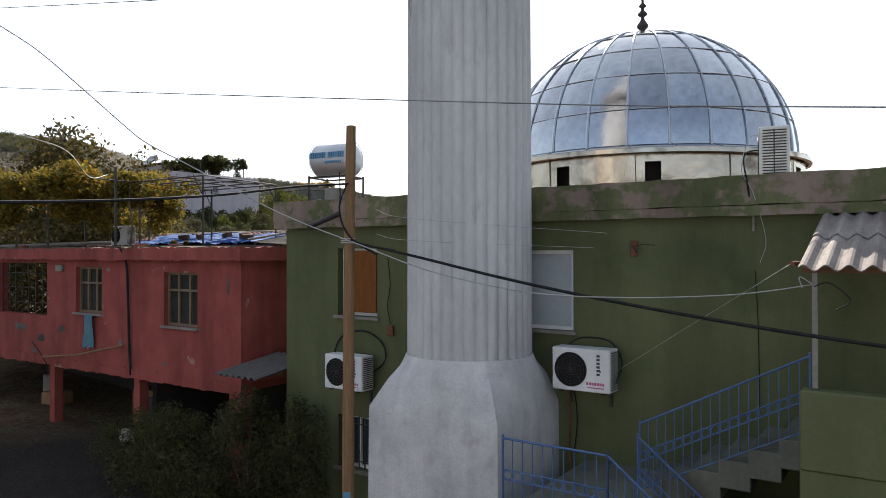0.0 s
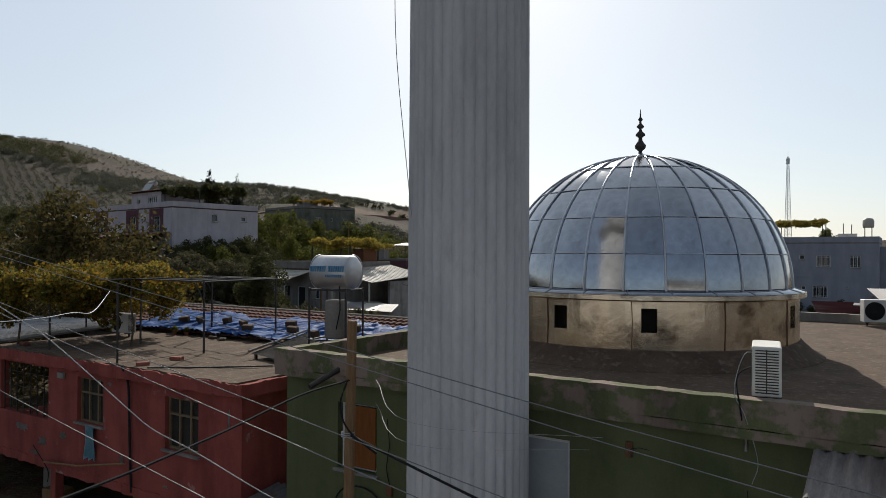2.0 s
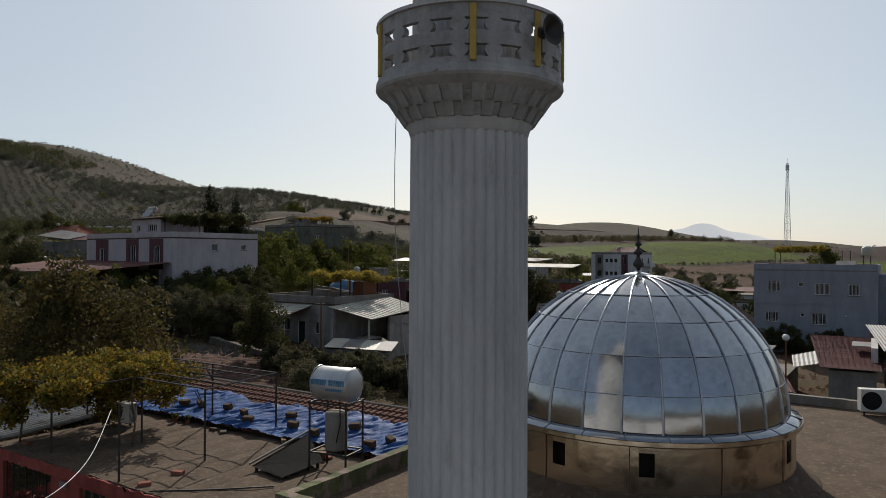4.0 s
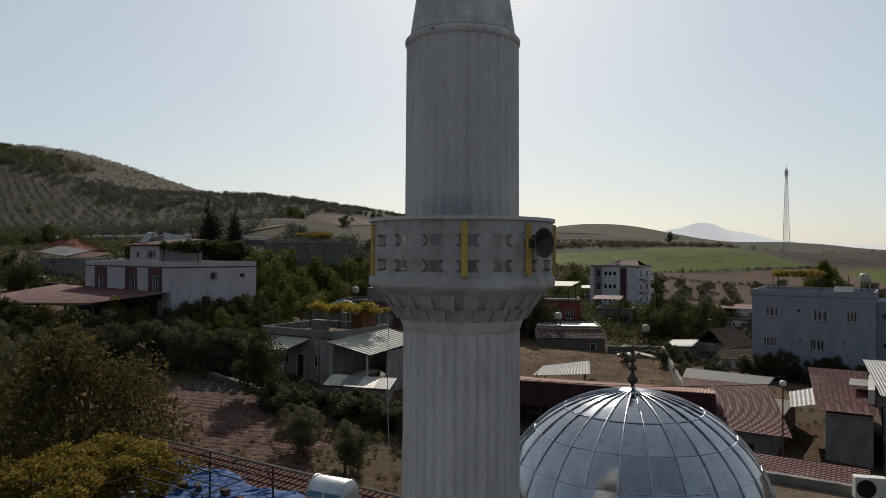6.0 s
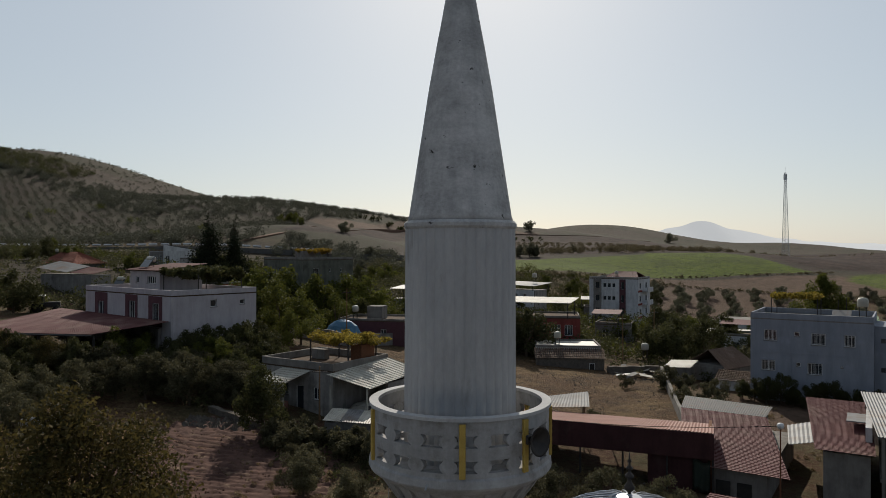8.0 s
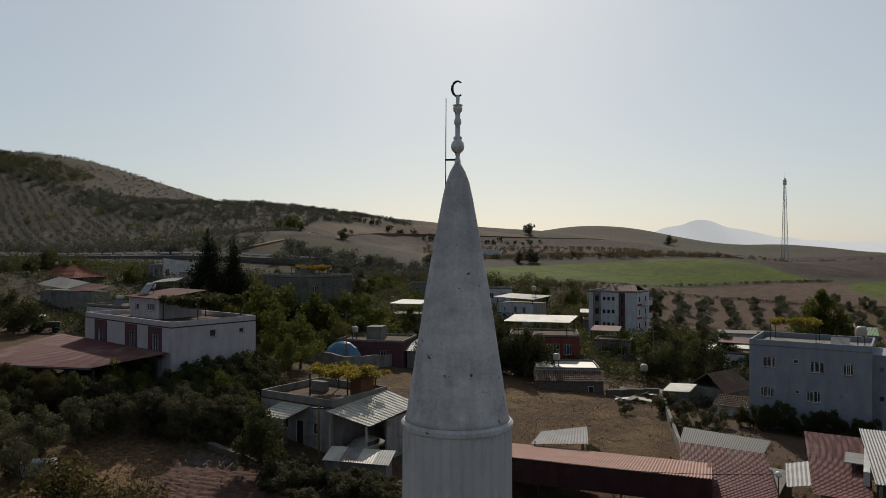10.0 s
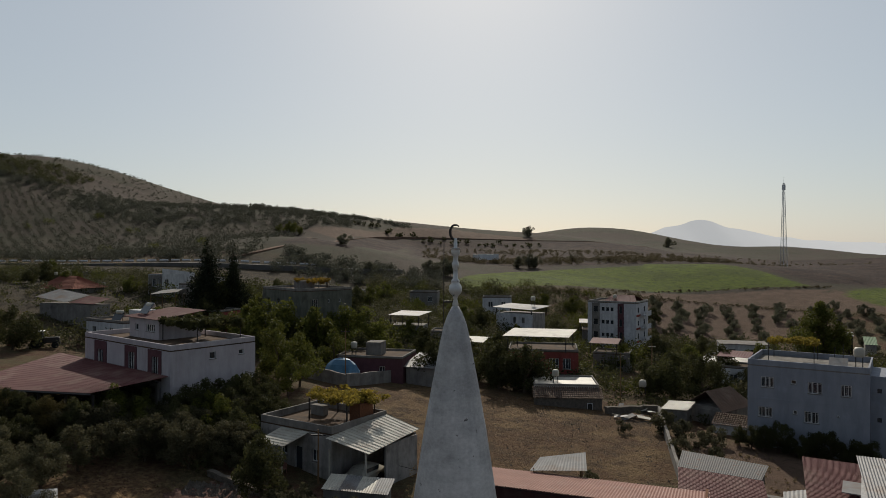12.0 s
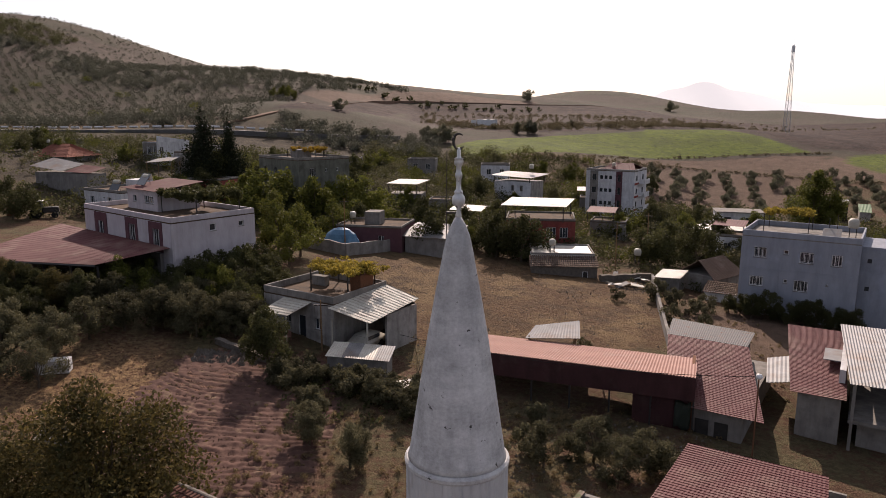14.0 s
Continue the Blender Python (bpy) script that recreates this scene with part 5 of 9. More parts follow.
for za, zb, zc in ((6.93, 6.247, 5.968), (8.263, 7.591, 7.318), (8.19, 7.506, 7.211), (7.646, 6.87, 6.564), (7.75, 7.058, 6.765)):
    a, b, c = Vector((-3.95, 6.53, za)), Vector((-0.04, 3.98, zb)), Vector((1.736, 2.826, zc))
    cable("street_wire", [a + (a - b) * 1.2 + Vector((0, 0, 0.05)), a, b, c, c + (c - b) * 2.4 + Vector((0, 0, 0.08))], 0.0034, "bare overhead street wire", "bare_wire", 0, 14, "wire")
cable("thin_wire", [at_wall(6.62, -0.3, 3.75), at_wall(7.8, -1.2, 4.5), at_wall(9.15, -2.2, 5.35)], 0.0026, "thin wire stretched to the canopy", "pale_cable")
cable("overhead_cord", [(-8.02, 17.04, 7.32), (-7.3, 14.8, 7.02), (-6.45, 12.36, 7.2), (-6.3, 10.9, 7.22), (-6.6, 9.4, 7.3), (-7.6, 8.2, 7.5)], 0.006, "white cord sagging from the pergola to the street", "white_plastic")
cable("hanging_wire", [(-0.64, 10.2, 13.62), (-0.67, 10.25, 12.2), (-0.63, 10.3, 11.0), (-0.46, 10.3, 9.3), (-0.36, 10.5, 8.2), (-0.30, 10.9, 7.0)], 0.006, "thin cord hanging from the minaret balcony", "pale_cable")
cable("thin_wire", [at_wall(2.7, -0.6, 6.15), at_wall(4.4, -1.9, 5.9), at_wall(6.6, -0.4, 5.7)], 0.0028, "thin wire in front of the green wall", "pale_cable")
cable("thin_wire", [at_wall(2.7, -0.6, 5.75), at_wall(4.4, -1.9, 5.6), at_wall(6.4, -0.4, 5.5)], 0.0028, "thin wire in front of the green wall", "pale_cable")

# ---- the red house ----
red = thing("red_house", MOSQUE, "two-storey red-painted concrete house with a flat roof terrace", "house")
rh = [(-3.92, -2.75, 3.82, 5.01), (-7.54, -6.38, 3.96, 5.10), (-11.5, -8.93, 3.80, 5.19)]
part("front_wall", wall_panel(bmesh.new(), -16.0, -1.36, 2.72, 5.30, 0.05, 0.27, rh), "red_wall", red)
part("side_wall", boxes((-1.58, -1.36, 0.272, 5.3, 2.72, 5.30)), "red_wall", red)
part("back_wall", wall_panel(bmesh.new(), -16, -1.6, -0.4, 5.30, 5.05, 5.29, [(-15.4, -8.9, 3.5, 5.15)]), "grey_plaster", red)
part("floor_slab", boxes((-16, -1.37, 0.06, 5.04, 2.58, 2.716)), "red_wall", red)
part("slab_edge", rough_bar(bmesh.new(), -16, -1.36, 0.02, 0.05, 2.52, 2.74, "x", 0.14, 0.03), "red_wall", red, "ragged red lower edge")
# backing walls coloured near-black to put in the shade inside and under the house
part("partition", boxes((-8.7, -1.6, 2.2, 2.3, 2.72, 5.3)), "interior_shade", red)
part("ground_wall", boxes((-16, -1.6, 3.2, 3.35, -0.4, 2.57)), "interior_shade", red)
part("ground_partition", boxes((-5.0, -4.85, 0.5, 3.19, -0.4, 2.57)), "interior_shade", red)
part("roof_slab", rough_bar(bmesh.new(), -12.1, -1.36, -0.08, 5.4, 5.302, 5.58, "x", 0.2, 0.022), "roof_dust", red, "dusty bare concrete roof terrace")
part("roof_edge", rough_bar(bmesh.new(), -16.1, -1.2, -0.135, -0.085, 5.28, 5.56, "x", 0.12, 0.022), "red_wall", red, "chipped red roof edge")
part("roof_edge", rough_bar(bmesh.new(), -1.355, -1.20, -0.083, 5.4, 5.28, 5.56, "y", 0.12, 0.016), "red_wall", red)
for u0, u1, w in ((-5.08, -4.85, 0.24), (-8.82, -8.58, 0.24), (-1.75, -1.37, 0.3), (-12.6, -12.2, 0.3)):
    part("column", boxes((u0, u1, 0.06, 0.06 + w, -0.4, 2.575), bevel=0.012), "red_wall", red)
for (u0, u1, z0, z1), lab in zip(rh[:2], ("ochre wooden window with a curtain", "ochre wooden window, one sash open")):
    w = window(red, u0, u1, z0, z1, y=0.05, depth=0.1, frame_mat="frame_wood", pane_mat="interior_shade", mullions=2, label=lab)
    part("curtain", boxes((u0 + 0.35, u1 - 0.1, 0.262, 0.272, z0 + 0.1, z1 - 0.08)), "curtain", w)
    part("transom", boxes((u0 + 0.05, u1 - 0.05, 0.14, 0.19, z1 - 0.42, z1 - 0.37)), "frame_wood", w)
w = thing("balcony_grille", MOSQUE, "dark wrought-iron grille in the open balcony", "grille")
for k in range(8):
    u = -11.45 + 2.5 * k / 7
    part("bar", boxes((u - 0.012, u + 0.012, 0.12, 0.14, 3.80, 5.19)), "dark_metal", w)
for z in (4.1, 4.5, 4.9):
    part("rail", boxes((-11.5, -8.93, 0.142, 0.16, z, z + 0.02)), "dark_metal", w)
tagged(part("vent_box", boxes((-8.4, -8.1, -0.02, 0.048, 4.98, 5.14), bevel=0.01), "grey_plaster"), "small grey vent box on the red wall", "vent").matrix_world = MOSQUE
rp = random.Random(12)
for u, z, w_, h_ in ((-10.3, 3.45, 0.7, 0.28), (-9.2, 3.2, 0.5, 0.3), (-8.2, 3.5, 0.35, 0.22), (-1.75, 4.75, 0.1, 0.5), (-3.9, 2.95, 0.22, 0.09), (-9.6, 2.85, 0.45, 0.14), (-5.6, 3.3, 0.18, 0.24), (-6.1, 5.05, 0.2, 0.1)):
    bm = bmesh.new()
    n = 18
    rim = [(w_ / 2 * q * math.cos(a), h_ / 2 * q * math.sin(a)) for a, q in ((i * math.tau / n, rp.uniform(0.55, 1.1)) for i in range(n))]
    bm.faces.new([bm.verts.new((u + x, 0.046, z + y)) for x, y in rim])
    bmesh.ops.solidify(bm, geom=bm.faces[:], thickness=0.004)
    part("peeled_patch", bm, "grey_plaster", red, "patch of bare grey plaster")
towel = bmesh.new()
grid = [[towel.verts.new((-7.05 + 0.42 * i / 6, -0.03 + 0.025 * math.sin(i * 1.7 + j * 0.6) - 0.01 * j / 8, 3.93 - 0.85 * j / 8 + (0.04 * (i % 3) if j == 8 else 0))) for i in range(7)] for j in range(9)]
for j in range(8):
    for i in range(6):
        towel.faces.new((grid[j][i], grid[j][i + 1], grid[j + 1][i + 1], grid[j + 1][i]))
bmesh.ops.solidify(towel, geom=towel.faces[:], thickness=0.008)
tagged(part("towel", towel, "teal_cloth", None, "", True), "faded teal cloth hung from a window sill", "towel").matrix_world = MOSQUE
tagged(part("bamboo_pole", tube([(-8.8, -0.12, 2.75), (-7.2, -0.14, 2.92), (-5.2, -0.12, 3.3)], 0.024, 8), "timber"), "pale cane leaning along the red wall", "pole").matrix_world = MOSQUE
cable("wall_cable", [at_wall(-5.3, -0.16, 5.6), at_wall(-5.25, -0.02, 5.2), at_wall(-5.2, -0.01, 4.3), at_wall(-5.16, 0.0, 3.2), at_wall(-5.14, 0.02, 2.6)], 0.03, "thick black cable down the red wall")
cable("loose_wire", [at_wall(-9.4, -0.1, 3.1), at_wall(-8.9, -0.12, 2.8), at_wall(-8.72, -0.05, 2.5), at_wall(-8.8, -0.02, 2.2)], 0.012, "loose black cable at a red column")

awn = thing("gap_awning", MOSQUE, "small rusty corrugated awning between the houses", "awning")
part("sheet", corrugated(-1.2, -0.02, -0.75, 0.9, 0.17, 0.06, 0.006, 6, "y", lambda x, y: 3.10 + 0.13 * (y + 0.75)), "rust_tin", awn)
part("beam", boxes((-1.2, -0.02, -0.12, -0.06, 3.10, 3.14)), "rust", awn)

# clutter under the red house
rj = random.Random(5)
for u, v, w_, d_, h_, mt, lab, cat in ((-6.6, 1.6, 0.5, 0.4, 0.4, "white_sheet", "white plastic crate under the house", "crate"), (-7.4, 2.0, 0.8, 0.4, 0.7, "timber", "old wooden crate under the house", "crate"), (-10.2, 1.0, 0.7, 0.5, 0.35, "timber", "wooden crate under the house", "crate"), (-6.0, 1.2, 0.3, 0.3, 0.5, "blue_paint", "blue plastic drum under the house", "drum"), (-11.2, 1.4, 0.4, 0.4, 0.6, "grey_plaster", "grey sack under the house", "sack"), (-3.6, 1.9, 0.9, 0.5, 0.8, "dark_metal", "dark metal box under the house", "box")):
    p = MOSQUE @ Vector((u, v, 0))
    b = part(lab.split()[1] + "_box" if cat == "box" else cat, boxes((-w_ / 2, w_ / 2, -d_ / 2, d_ / 2, 0.0, h_), bevel=0.03), mt)
    b.matrix_world = pose(p.x, p.y, land(p.x, p.y), 0, 0, STREET + rj.uniform(-20, 20))
    tagged(b, lab, cat)

chair = thing("plastic_chair", MOSQUE @ pose(-6.1, 0.9, land(-8.0, 17.9), 0, 0, 25), "dark plastic chair among the clutter under the house", "chair")
part("seat", boxes((-0.22, 0.22, -0.22, 0.22, 0.42, 0.46), bevel=0.015), "dark_metal", chair)
part("backrest", boxes((-0.22, 0.22, 0.20, 0.24, 0.46, 0.86), bevel=0.015), "dark_metal", chair)
for x in (-0.19, 0.19):
    for y in (-0.19, 0.2):
        part("leg", tube([(x, y, 0), (x * 0.95, y * 0.95, 0.43)], 0.018, 6), "dark_metal", chair)
for u, v in ((-5.9, 0.35), (-5.55, 0.45)):
    bk = part("bucket", lathe([(0.11, 0), (0.14, 0.28), (0.15, 0.29), (0.13, 0.29), (0.1, 0.02)], 16), "white_sheet")
    bk.matrix_world = MOSQUE @ pose(u, v, land(-7, 17.2))
    tagged(bk, "pale plastic bucket under the house", "bucket", "buckets under the house")

# pergola on the roof terrace, vine and objects
perg = thing("pergola", MOSQUE, "thin dark steel pergola on the roof terrace", "pergola")
RZ = 5.58
posts = ((-5.47, 2.3), (-5.73, 0.0), (-9.67, 0.45), (-12.3, 3.0), (-8.5, 2.45), (-12.2, 5.25), (-8.85, 5.25), (-5.89, 5.25))
for u, v in posts:
    part("post", boxes((u - 0.02, u + 0.02, v - 0.02, v + 0.02, RZ - 0.01, 7.5)), "dark_metal", perg)
for a, b in (((-5.6, 2.35), (-12.7, 2.35)), ((-5.89, 5.25), (-12.7, 5.25)), ((-5.47, 2.3), (-5.89, 5.25)), ((-8.5, 0.3), (-8.85, 5.25)), ((-12.2, 0.3), (-12.2, 5.25)), ((-8.5, 3.8), (-5.7, 3.8)), ((-8.5, 0.35), (-12.7, 0.35)), ((-5.75, 4.55), (-12.7, 4.55)), ((-5.6, 3.1), (-10.5, 3.1)), ((-7.1, 2.35), (-7.3, 5.25))):
    part("beam", tube([(a[0], a[1], 7.5), (b[0], b[1], 7.5)], 0.022, 5), "dark_metal", perg)
for u, v in ((-5.47, 2.3), (-8.85, 5.25), (-5.89, 5.25)):
    part("brace", tube([(u, v, 6.95), (u - 0.35, v, 7.48)], 0.012, 5), "dark_metal", perg)
    part("brace", tube([(u, v, 6.95), (u + 0.05, v - 0.35, 7.48)], 0.012, 5), "dark_metal", perg)

vine = thing("grape_vine", MOSQUE, "yellowing grape vine spread over the roof pergola", "grape vine")
rv = random.Random(17)
cs = []
for k in range(120):
    u, v = rv.uniform(-12.7, -8.0), rv.uniform(-0.1, 4.3)
    if u > -9.2 and rv.random() < 0.55:
        continue
    cs.append((Vector((u, v, 7.35 + rv.uniform(-0.2, 0.3))), rv.uniform(0.3, 0.55)))
for k in range(26):
    u, v = rv.uniform(-12.7, -9.3), rv.choice((0.2, 2.0, 4.2)) + rv.uniform(-0.2, 0.2)
    cs.append((Vector((u, v, rv.uniform(6.3, 7.2))), rv.uniform(0.25, 0.45)))
for name, count, seed, leaf in (("leaves", 17000, 31, "leaf_vine"), ("green_leaves", 8000, 33, "leaf_mid")):
    me = leaf_cloud(cs, count, 0.06, seed, (1, 1, 0.8), 0.2)
    me.materials.append(M[leaf])
    ob = new(name, me)
    ob.parent = vine
me = leaf_cloud(cs[::2], 12000, 0.06, 37, (1, 1, 0.9), 0.3)
me.materials.append(M["leaf_yellow"])
ob = new("yellow_leaves", me)
ob.parent = vine
for k, (u, v) in enumerate(((-8.34, 2.05), (-11.5, 0.5), (-12.1, 4.0))):
    part("stem", tube([(u, v, RZ), (u + 0.05, v + 0.04, 6.2), (u - 0.05, v, 6.9), (u - 0.3, v + 0.2, 7.45)], 0.035, 6, 0.018), "bark", vine)
ac_unit(MOSQUE @ pose(-11.35, 3.3, 5.70), "dusty air conditioner on the roof terrace", False, 0.85, 0.62, 0.32, False)

# lean-to tin roof beside the terrace
lean = thing("tin_roof", MOSQUE, "corrugated tin roof beside the red house terrace", "roof")
part("sheet", corrugated(-18.2, -12.12, -0.5, 4.6, 0.24, 0.13, 0.006, 6, "y", lambda x, y: 5.60 + 0.05 * (y + 0.5) + 0.02 * (x + 12)), "worn_tin", lean)

# tiled roof behind with tarpaulin
tr = thing("tiled_house", MOSQUE, "low house with a clay-tiled roof behind the terrace", "house")
part("wall", boxes((-15.8, 1.0, 6.0, 8.3, 0.5, 5.45)), "grey_plaster", tr)
part("back_wall", boxes((-15.9, 1.1, 8.302, 8.5, 0.5, 6.12)), "grey_plaster", tr)
part("gable", boxes((-15.9, 1.15, 5.5, 8.29, 5.452, 5.56)), "concrete", tr)


def tile_field(parent, x0, x1, y0, y1, z0, z1, pitch=0.24, row=0.34, joined=True, seed=1, name="roof_tiles"):
    """Rows of half-round clay tiles on a slope from (y0, z0) up to (y1, z1)."""
    rg = random.Random(seed)
    bm = bmesh.new()
    length = math.hypot(y1 - y0, z1 - z0)
    rows, cols = max(1, int(length / row)), max(1, int((x1 - x0) / pitch))
    nrm = Vector((0, -(z1 - z0) / length, (y1 - y0) / length))
    if nrm.z < 0:
        nrm = -nrm
    up = Vector((0, (y1 - y0) / length, (z1 - z0) / length))
    for j in range(rows):
        for i in range(cols):
            base = Vector((x0 + (i + 0.5) * (x1 - x0) / cols, y0, z0)) + up * (j * length / rows) + Vector((rg.uniform(-0.012, 0.012), 0, 0))
            end = base + up * (length / rows * 1.12)
            lift0, lift1 = 0.03 + rg.uniform(0, 0.012), rg.uniform(0, 0.01)
            w0 = pitch * 0.47
            a = [bm.verts.new(base + Vector((-w0 * math.cos(q), 0, 0)) + nrm * (lift0 + 0.075 * math.sin(q))) for q in (0, 0.8, 1.57, 2.35, 3.14)]
            b = [bm.verts.new(end + Vector((-w0 * 0.85 * math.cos(q), 0, 0)) + nrm * (lift1 + 0.06 * math.sin(q))) for q in (0, 0.8, 1.57, 2.35, 3.14)]
            for k in range(4):
                bm.faces.new((a[k], a[k + 1], b[k + 1], b[k]))
            bm.faces.new(a)
    ob = part(name, bm, "clay_tile", parent)
    ob["kind"] = "stuff"
    return ob


bm = bmesh.new()
for y0, z0, y1, z1 in ((4.95, 5.59, 8.2, 6.12),):
    q = [bm.verts.new((x, y, z)) for x, y, z in ((-16.0, y0, z0), (1.2, y0, z0), (1.2, y1, z1), (-16.0, y1, z1))]
    bm.faces.new(q)
bmesh.ops.solidify(bm, geom=bm.faces[:], thickness=0.06)
part("roof_deck", bm, "timber", tr)
tile_field(tr, -16.0, 1.2, 4.95, 8.2, 5.62, 6.15, seed=2).data.materials[0] = M["dark_tile"]
part("ridge", tube([(-16.0, 8.25, 6.17), (-9, 8.26, 6.19), (-3, 8.24, 6.18), (1.2, 8.25, 6.17)], 0.09, 8), "stone_rubble", tr, "mortared grey ridge")

tarp = bmesh.new()
TARP_L, TARP_D = -13.2, 2.1
nx, ny = 280, 40
grid = []
for j in range(ny + 1):
    row = []
    for i in range(nx + 1):
        s, q = i / nx, j / ny
        x = TARP_L + (1.0 - TARP_L) * s + 0.5 * (1 - s) * math.sin(q * 5) + 0.2 * math.sin(q * 4 + s * 9)
        y = 4.80 + (TARP_D + 0.14 * math.sin(s * 31) + 0.16 * math.sin(s * 11)) * q
        crease = 0.10 * abs(noise.noise(Vector((x * 1.5 + y * 0.8, y * 0.7, 0.3)))) + 0.13 * abs(noise.noise(Vector((x * 3.4 - y * 3.0, y * 0.9 + x * 0.4, 4)))) + 0.085 * abs(noise.noise(Vector((x * 7.5 - y * 6.0, y * 1.3, 2))))
        heap = 0.26 * math.exp(-((x + 0.3) / 0.9) ** 2) * math.sin(math.pi * min(1, q + 0.15))
        z = 5.68 + (y - 4.80) * 0.165 + crease + heap + 0.02
        row.append(tarp.verts.new((x, y, z)))
    grid.append(row)
for j in range(ny):
    for i in range(nx):
        tarp.faces.new((grid[j][i], grid[j][i + 1], grid[j + 1][i + 1], grid[j + 1][i]))
bmesh.ops.solidify(tarp, geom=tarp.faces[:], thickness=0.01)
tagged(part("tarpaulin", tarp, "tarp", None, "", True), "crumpled blue tarpaulin weighted down on the tiled roof", "tarpaulin").matrix_world = MOSQUE
rb = random.Random(9)
for k in range(11):
    u, q = -10.6 + 11.0 * k / 12 + rb.uniform(-0.3, 0.3), rb.uniform(0.15, 0.75)
    blk = part("concrete_block", boxes((-0.17, 0.17, -0.09, 0.09, -0.09, 0.09), bevel=0.015), "concrete")
    blk.matrix_world = MOSQUE @ pose(u, 4.80 + 1.9 * q, 5.68 + 0.31 * q + 0.19, 10, rb.uniform(-8, 8), rb.uniform(-30, 30))
    tagged(blk, "grey concrete block holding down the tarpaulin", "concrete block", "tarpaulin weights")

# water heater tank on its stand
tank = thing("water_tank", MOSQUE @ pose(-2.10, 3.75, -0.05, 0, 0, 8), "cylindrical steel solar water tank on a dark frame", "water tank")
bm = lathe([(0.02, -0.66), (0.2, -0.65), (0.33, -0.60), (0.375, -0.54), (0.385, -0.5), (0.385, 0.5), (0.375, 0.54), (0.33, 0.60), (0.2, 0.65), (0.02, 0.66)], 36)
bm.transform(Matrix.Translation((0, 0, 7.84)) @ Matrix.Rotation(radians(90), 4, "Y") @ Matrix.Diagonal((1.12, 1.12, 0.92, 1)))
tk = smooth_by_angle(part("tank", bm, "steel", tank, "bright steel tank with faded lettering"), 40)
for k in range(15):
    if k != 7:
        part("lettering", boxes((-0.50 + 0.068 * k, -0.462 + 0.068 * k, -0.452, -0.40, 7.86, 8.0)), "letter_blue", tank)
for k in range(9):
    part("lettering", boxes((-0.05 + 0.056 * k, -0.015 + 0.056 * k, -0.448, -0.43, 7.72, 7.785)), "letter_blue", tank)
for x in (-0.52, 0.52):
    part("band", tube([(x, 0.44 * math.cos(a), 7.84 + 0.44 * math.sin(a)) for a in (i * math.tau / 28 for i in range(29))], 0.012, 5), "steel", tank)
for x in (-0.55, 0.55):
    for y in (-0.4, 0.4):
        part("leg", boxes((x - 0.02, x + 0.02, y - 0.02, y + 0.02, 5.57, 7.44)), "dark_metal", tank)
for z in (6.1, 7.37):
    for y in (-0.4, 0.4):
        part("cross_bar", boxes((-0.528, 0.528, y - 0.018, y + 0.018, z, z + 0.04)), "dark_metal", tank)
    for x in (-0.55, 0.55):
        part("cross_bar", boxes((x - 0.016, x + 0.016, -0.378, 0.378, z, z + 0.04)), "dark_metal", tank)
part("boiler", lathe([(0.05, 6.14), (0.27, 6.15), (0.29, 6.2), (0.29, 7.06), (0.26, 7.12), (0.05, 7.14)], 28), "grey_plaster", tank, "stained pale upright boiler under the tank", True)
part("aerial", tube([(0.2, 0, 8.2), (0.2, 0, 8.75)], 0.006, 4), "dark_metal", tank)
part("pipe", tube([(0.3, -0.3, 7.5), (0.35, -0.35, 6.9), (0.2, -0.3, 6.4)], 0.015, 5), "cable", tank)
hatch = thing("roof_hatch", MOSQUE, "dark sheet-metal hatch sloping over the terrace stairs", "roof hatch")
bm = bmesh.new()
lid = [bm.verts.new(c) for c in ((-3.75, 2.4, 5.72), (-2.55, 2.3, 5.66), (-2.5, 3.7, 5.74), (-3.95, 4.6, 6.05))]
bm.faces.new(lid)
bmesh.ops.solidify(bm, geom=bm.faces[:], thickness=0.05)
part("lid", bm, "black", hatch, "rusty dark metal lid")
part("edge_rail", tube([(-3.78, 2.35, 5.78), (-3.98, 4.65, 6.11)], 0.03, 6), "tin", hatch)
for x, y, z in ((-3.68, 2.5, 5.70), (-2.65, 2.4, 5.64), (-2.6, 3.6, 5.70), (-3.88, 4.45, 5.98)):
    part("leg", boxes((x - 0.03, x + 0.03, y - 0.03, y + 0.03, 5.57, z)), "dark_metal", hatch)
for u, v, s in ((-9.9, 4.6, 0.6), (-9.4, 4.7, 0.55)):
    pot = thing("flower_pot", MOSQUE @ pose(u, v, RZ), "small clay flower pot on the roof terrace", "flower pot", "pots on the terrace")
    part("pot", lathe([(0.09 * s, 0), (0.14 * s, 0.2 * s), (0.15 * s, 0.2 * s), (0.15 * s, 0.23 * s), (0.12 * s, 0.23 * s)], 14), "clay_tile", pot)
    me = leaf_cloud([(Vector((0, 0, 0.32 * s)), 0.16 * s)], 120, 0.04, 5)
    me.materials.append(M["leaf_mid"])
    ob = new("plant", me)
    ob.parent = pot
for u, v, a in ((-5.1, 1.2, 20), (-5.0, 0.2, 60), (-11.1, 0.5, 0)):
    b = part("brick", boxes((-0.15, 0.15, -0.09, 0.09, 0, 0.09), bevel=0.01), "clay_tile")
    b.matrix_world = MOSQUE @ pose(u, v, RZ, 0, 0, a)
    tagged(b, "loose brick on the roof terrace", "brick")
tagged(part("terrace_pipe", tube([(-4.5, -0.02, RZ + 0.025), (-3.4, 0.85, RZ + 0.025), (-2.35, 1.85, RZ + 0.025)], 0.02, 6), "dark_metal"), "black pipe lying on the roof terrace", "pipe").matrix_world = MOSQUE

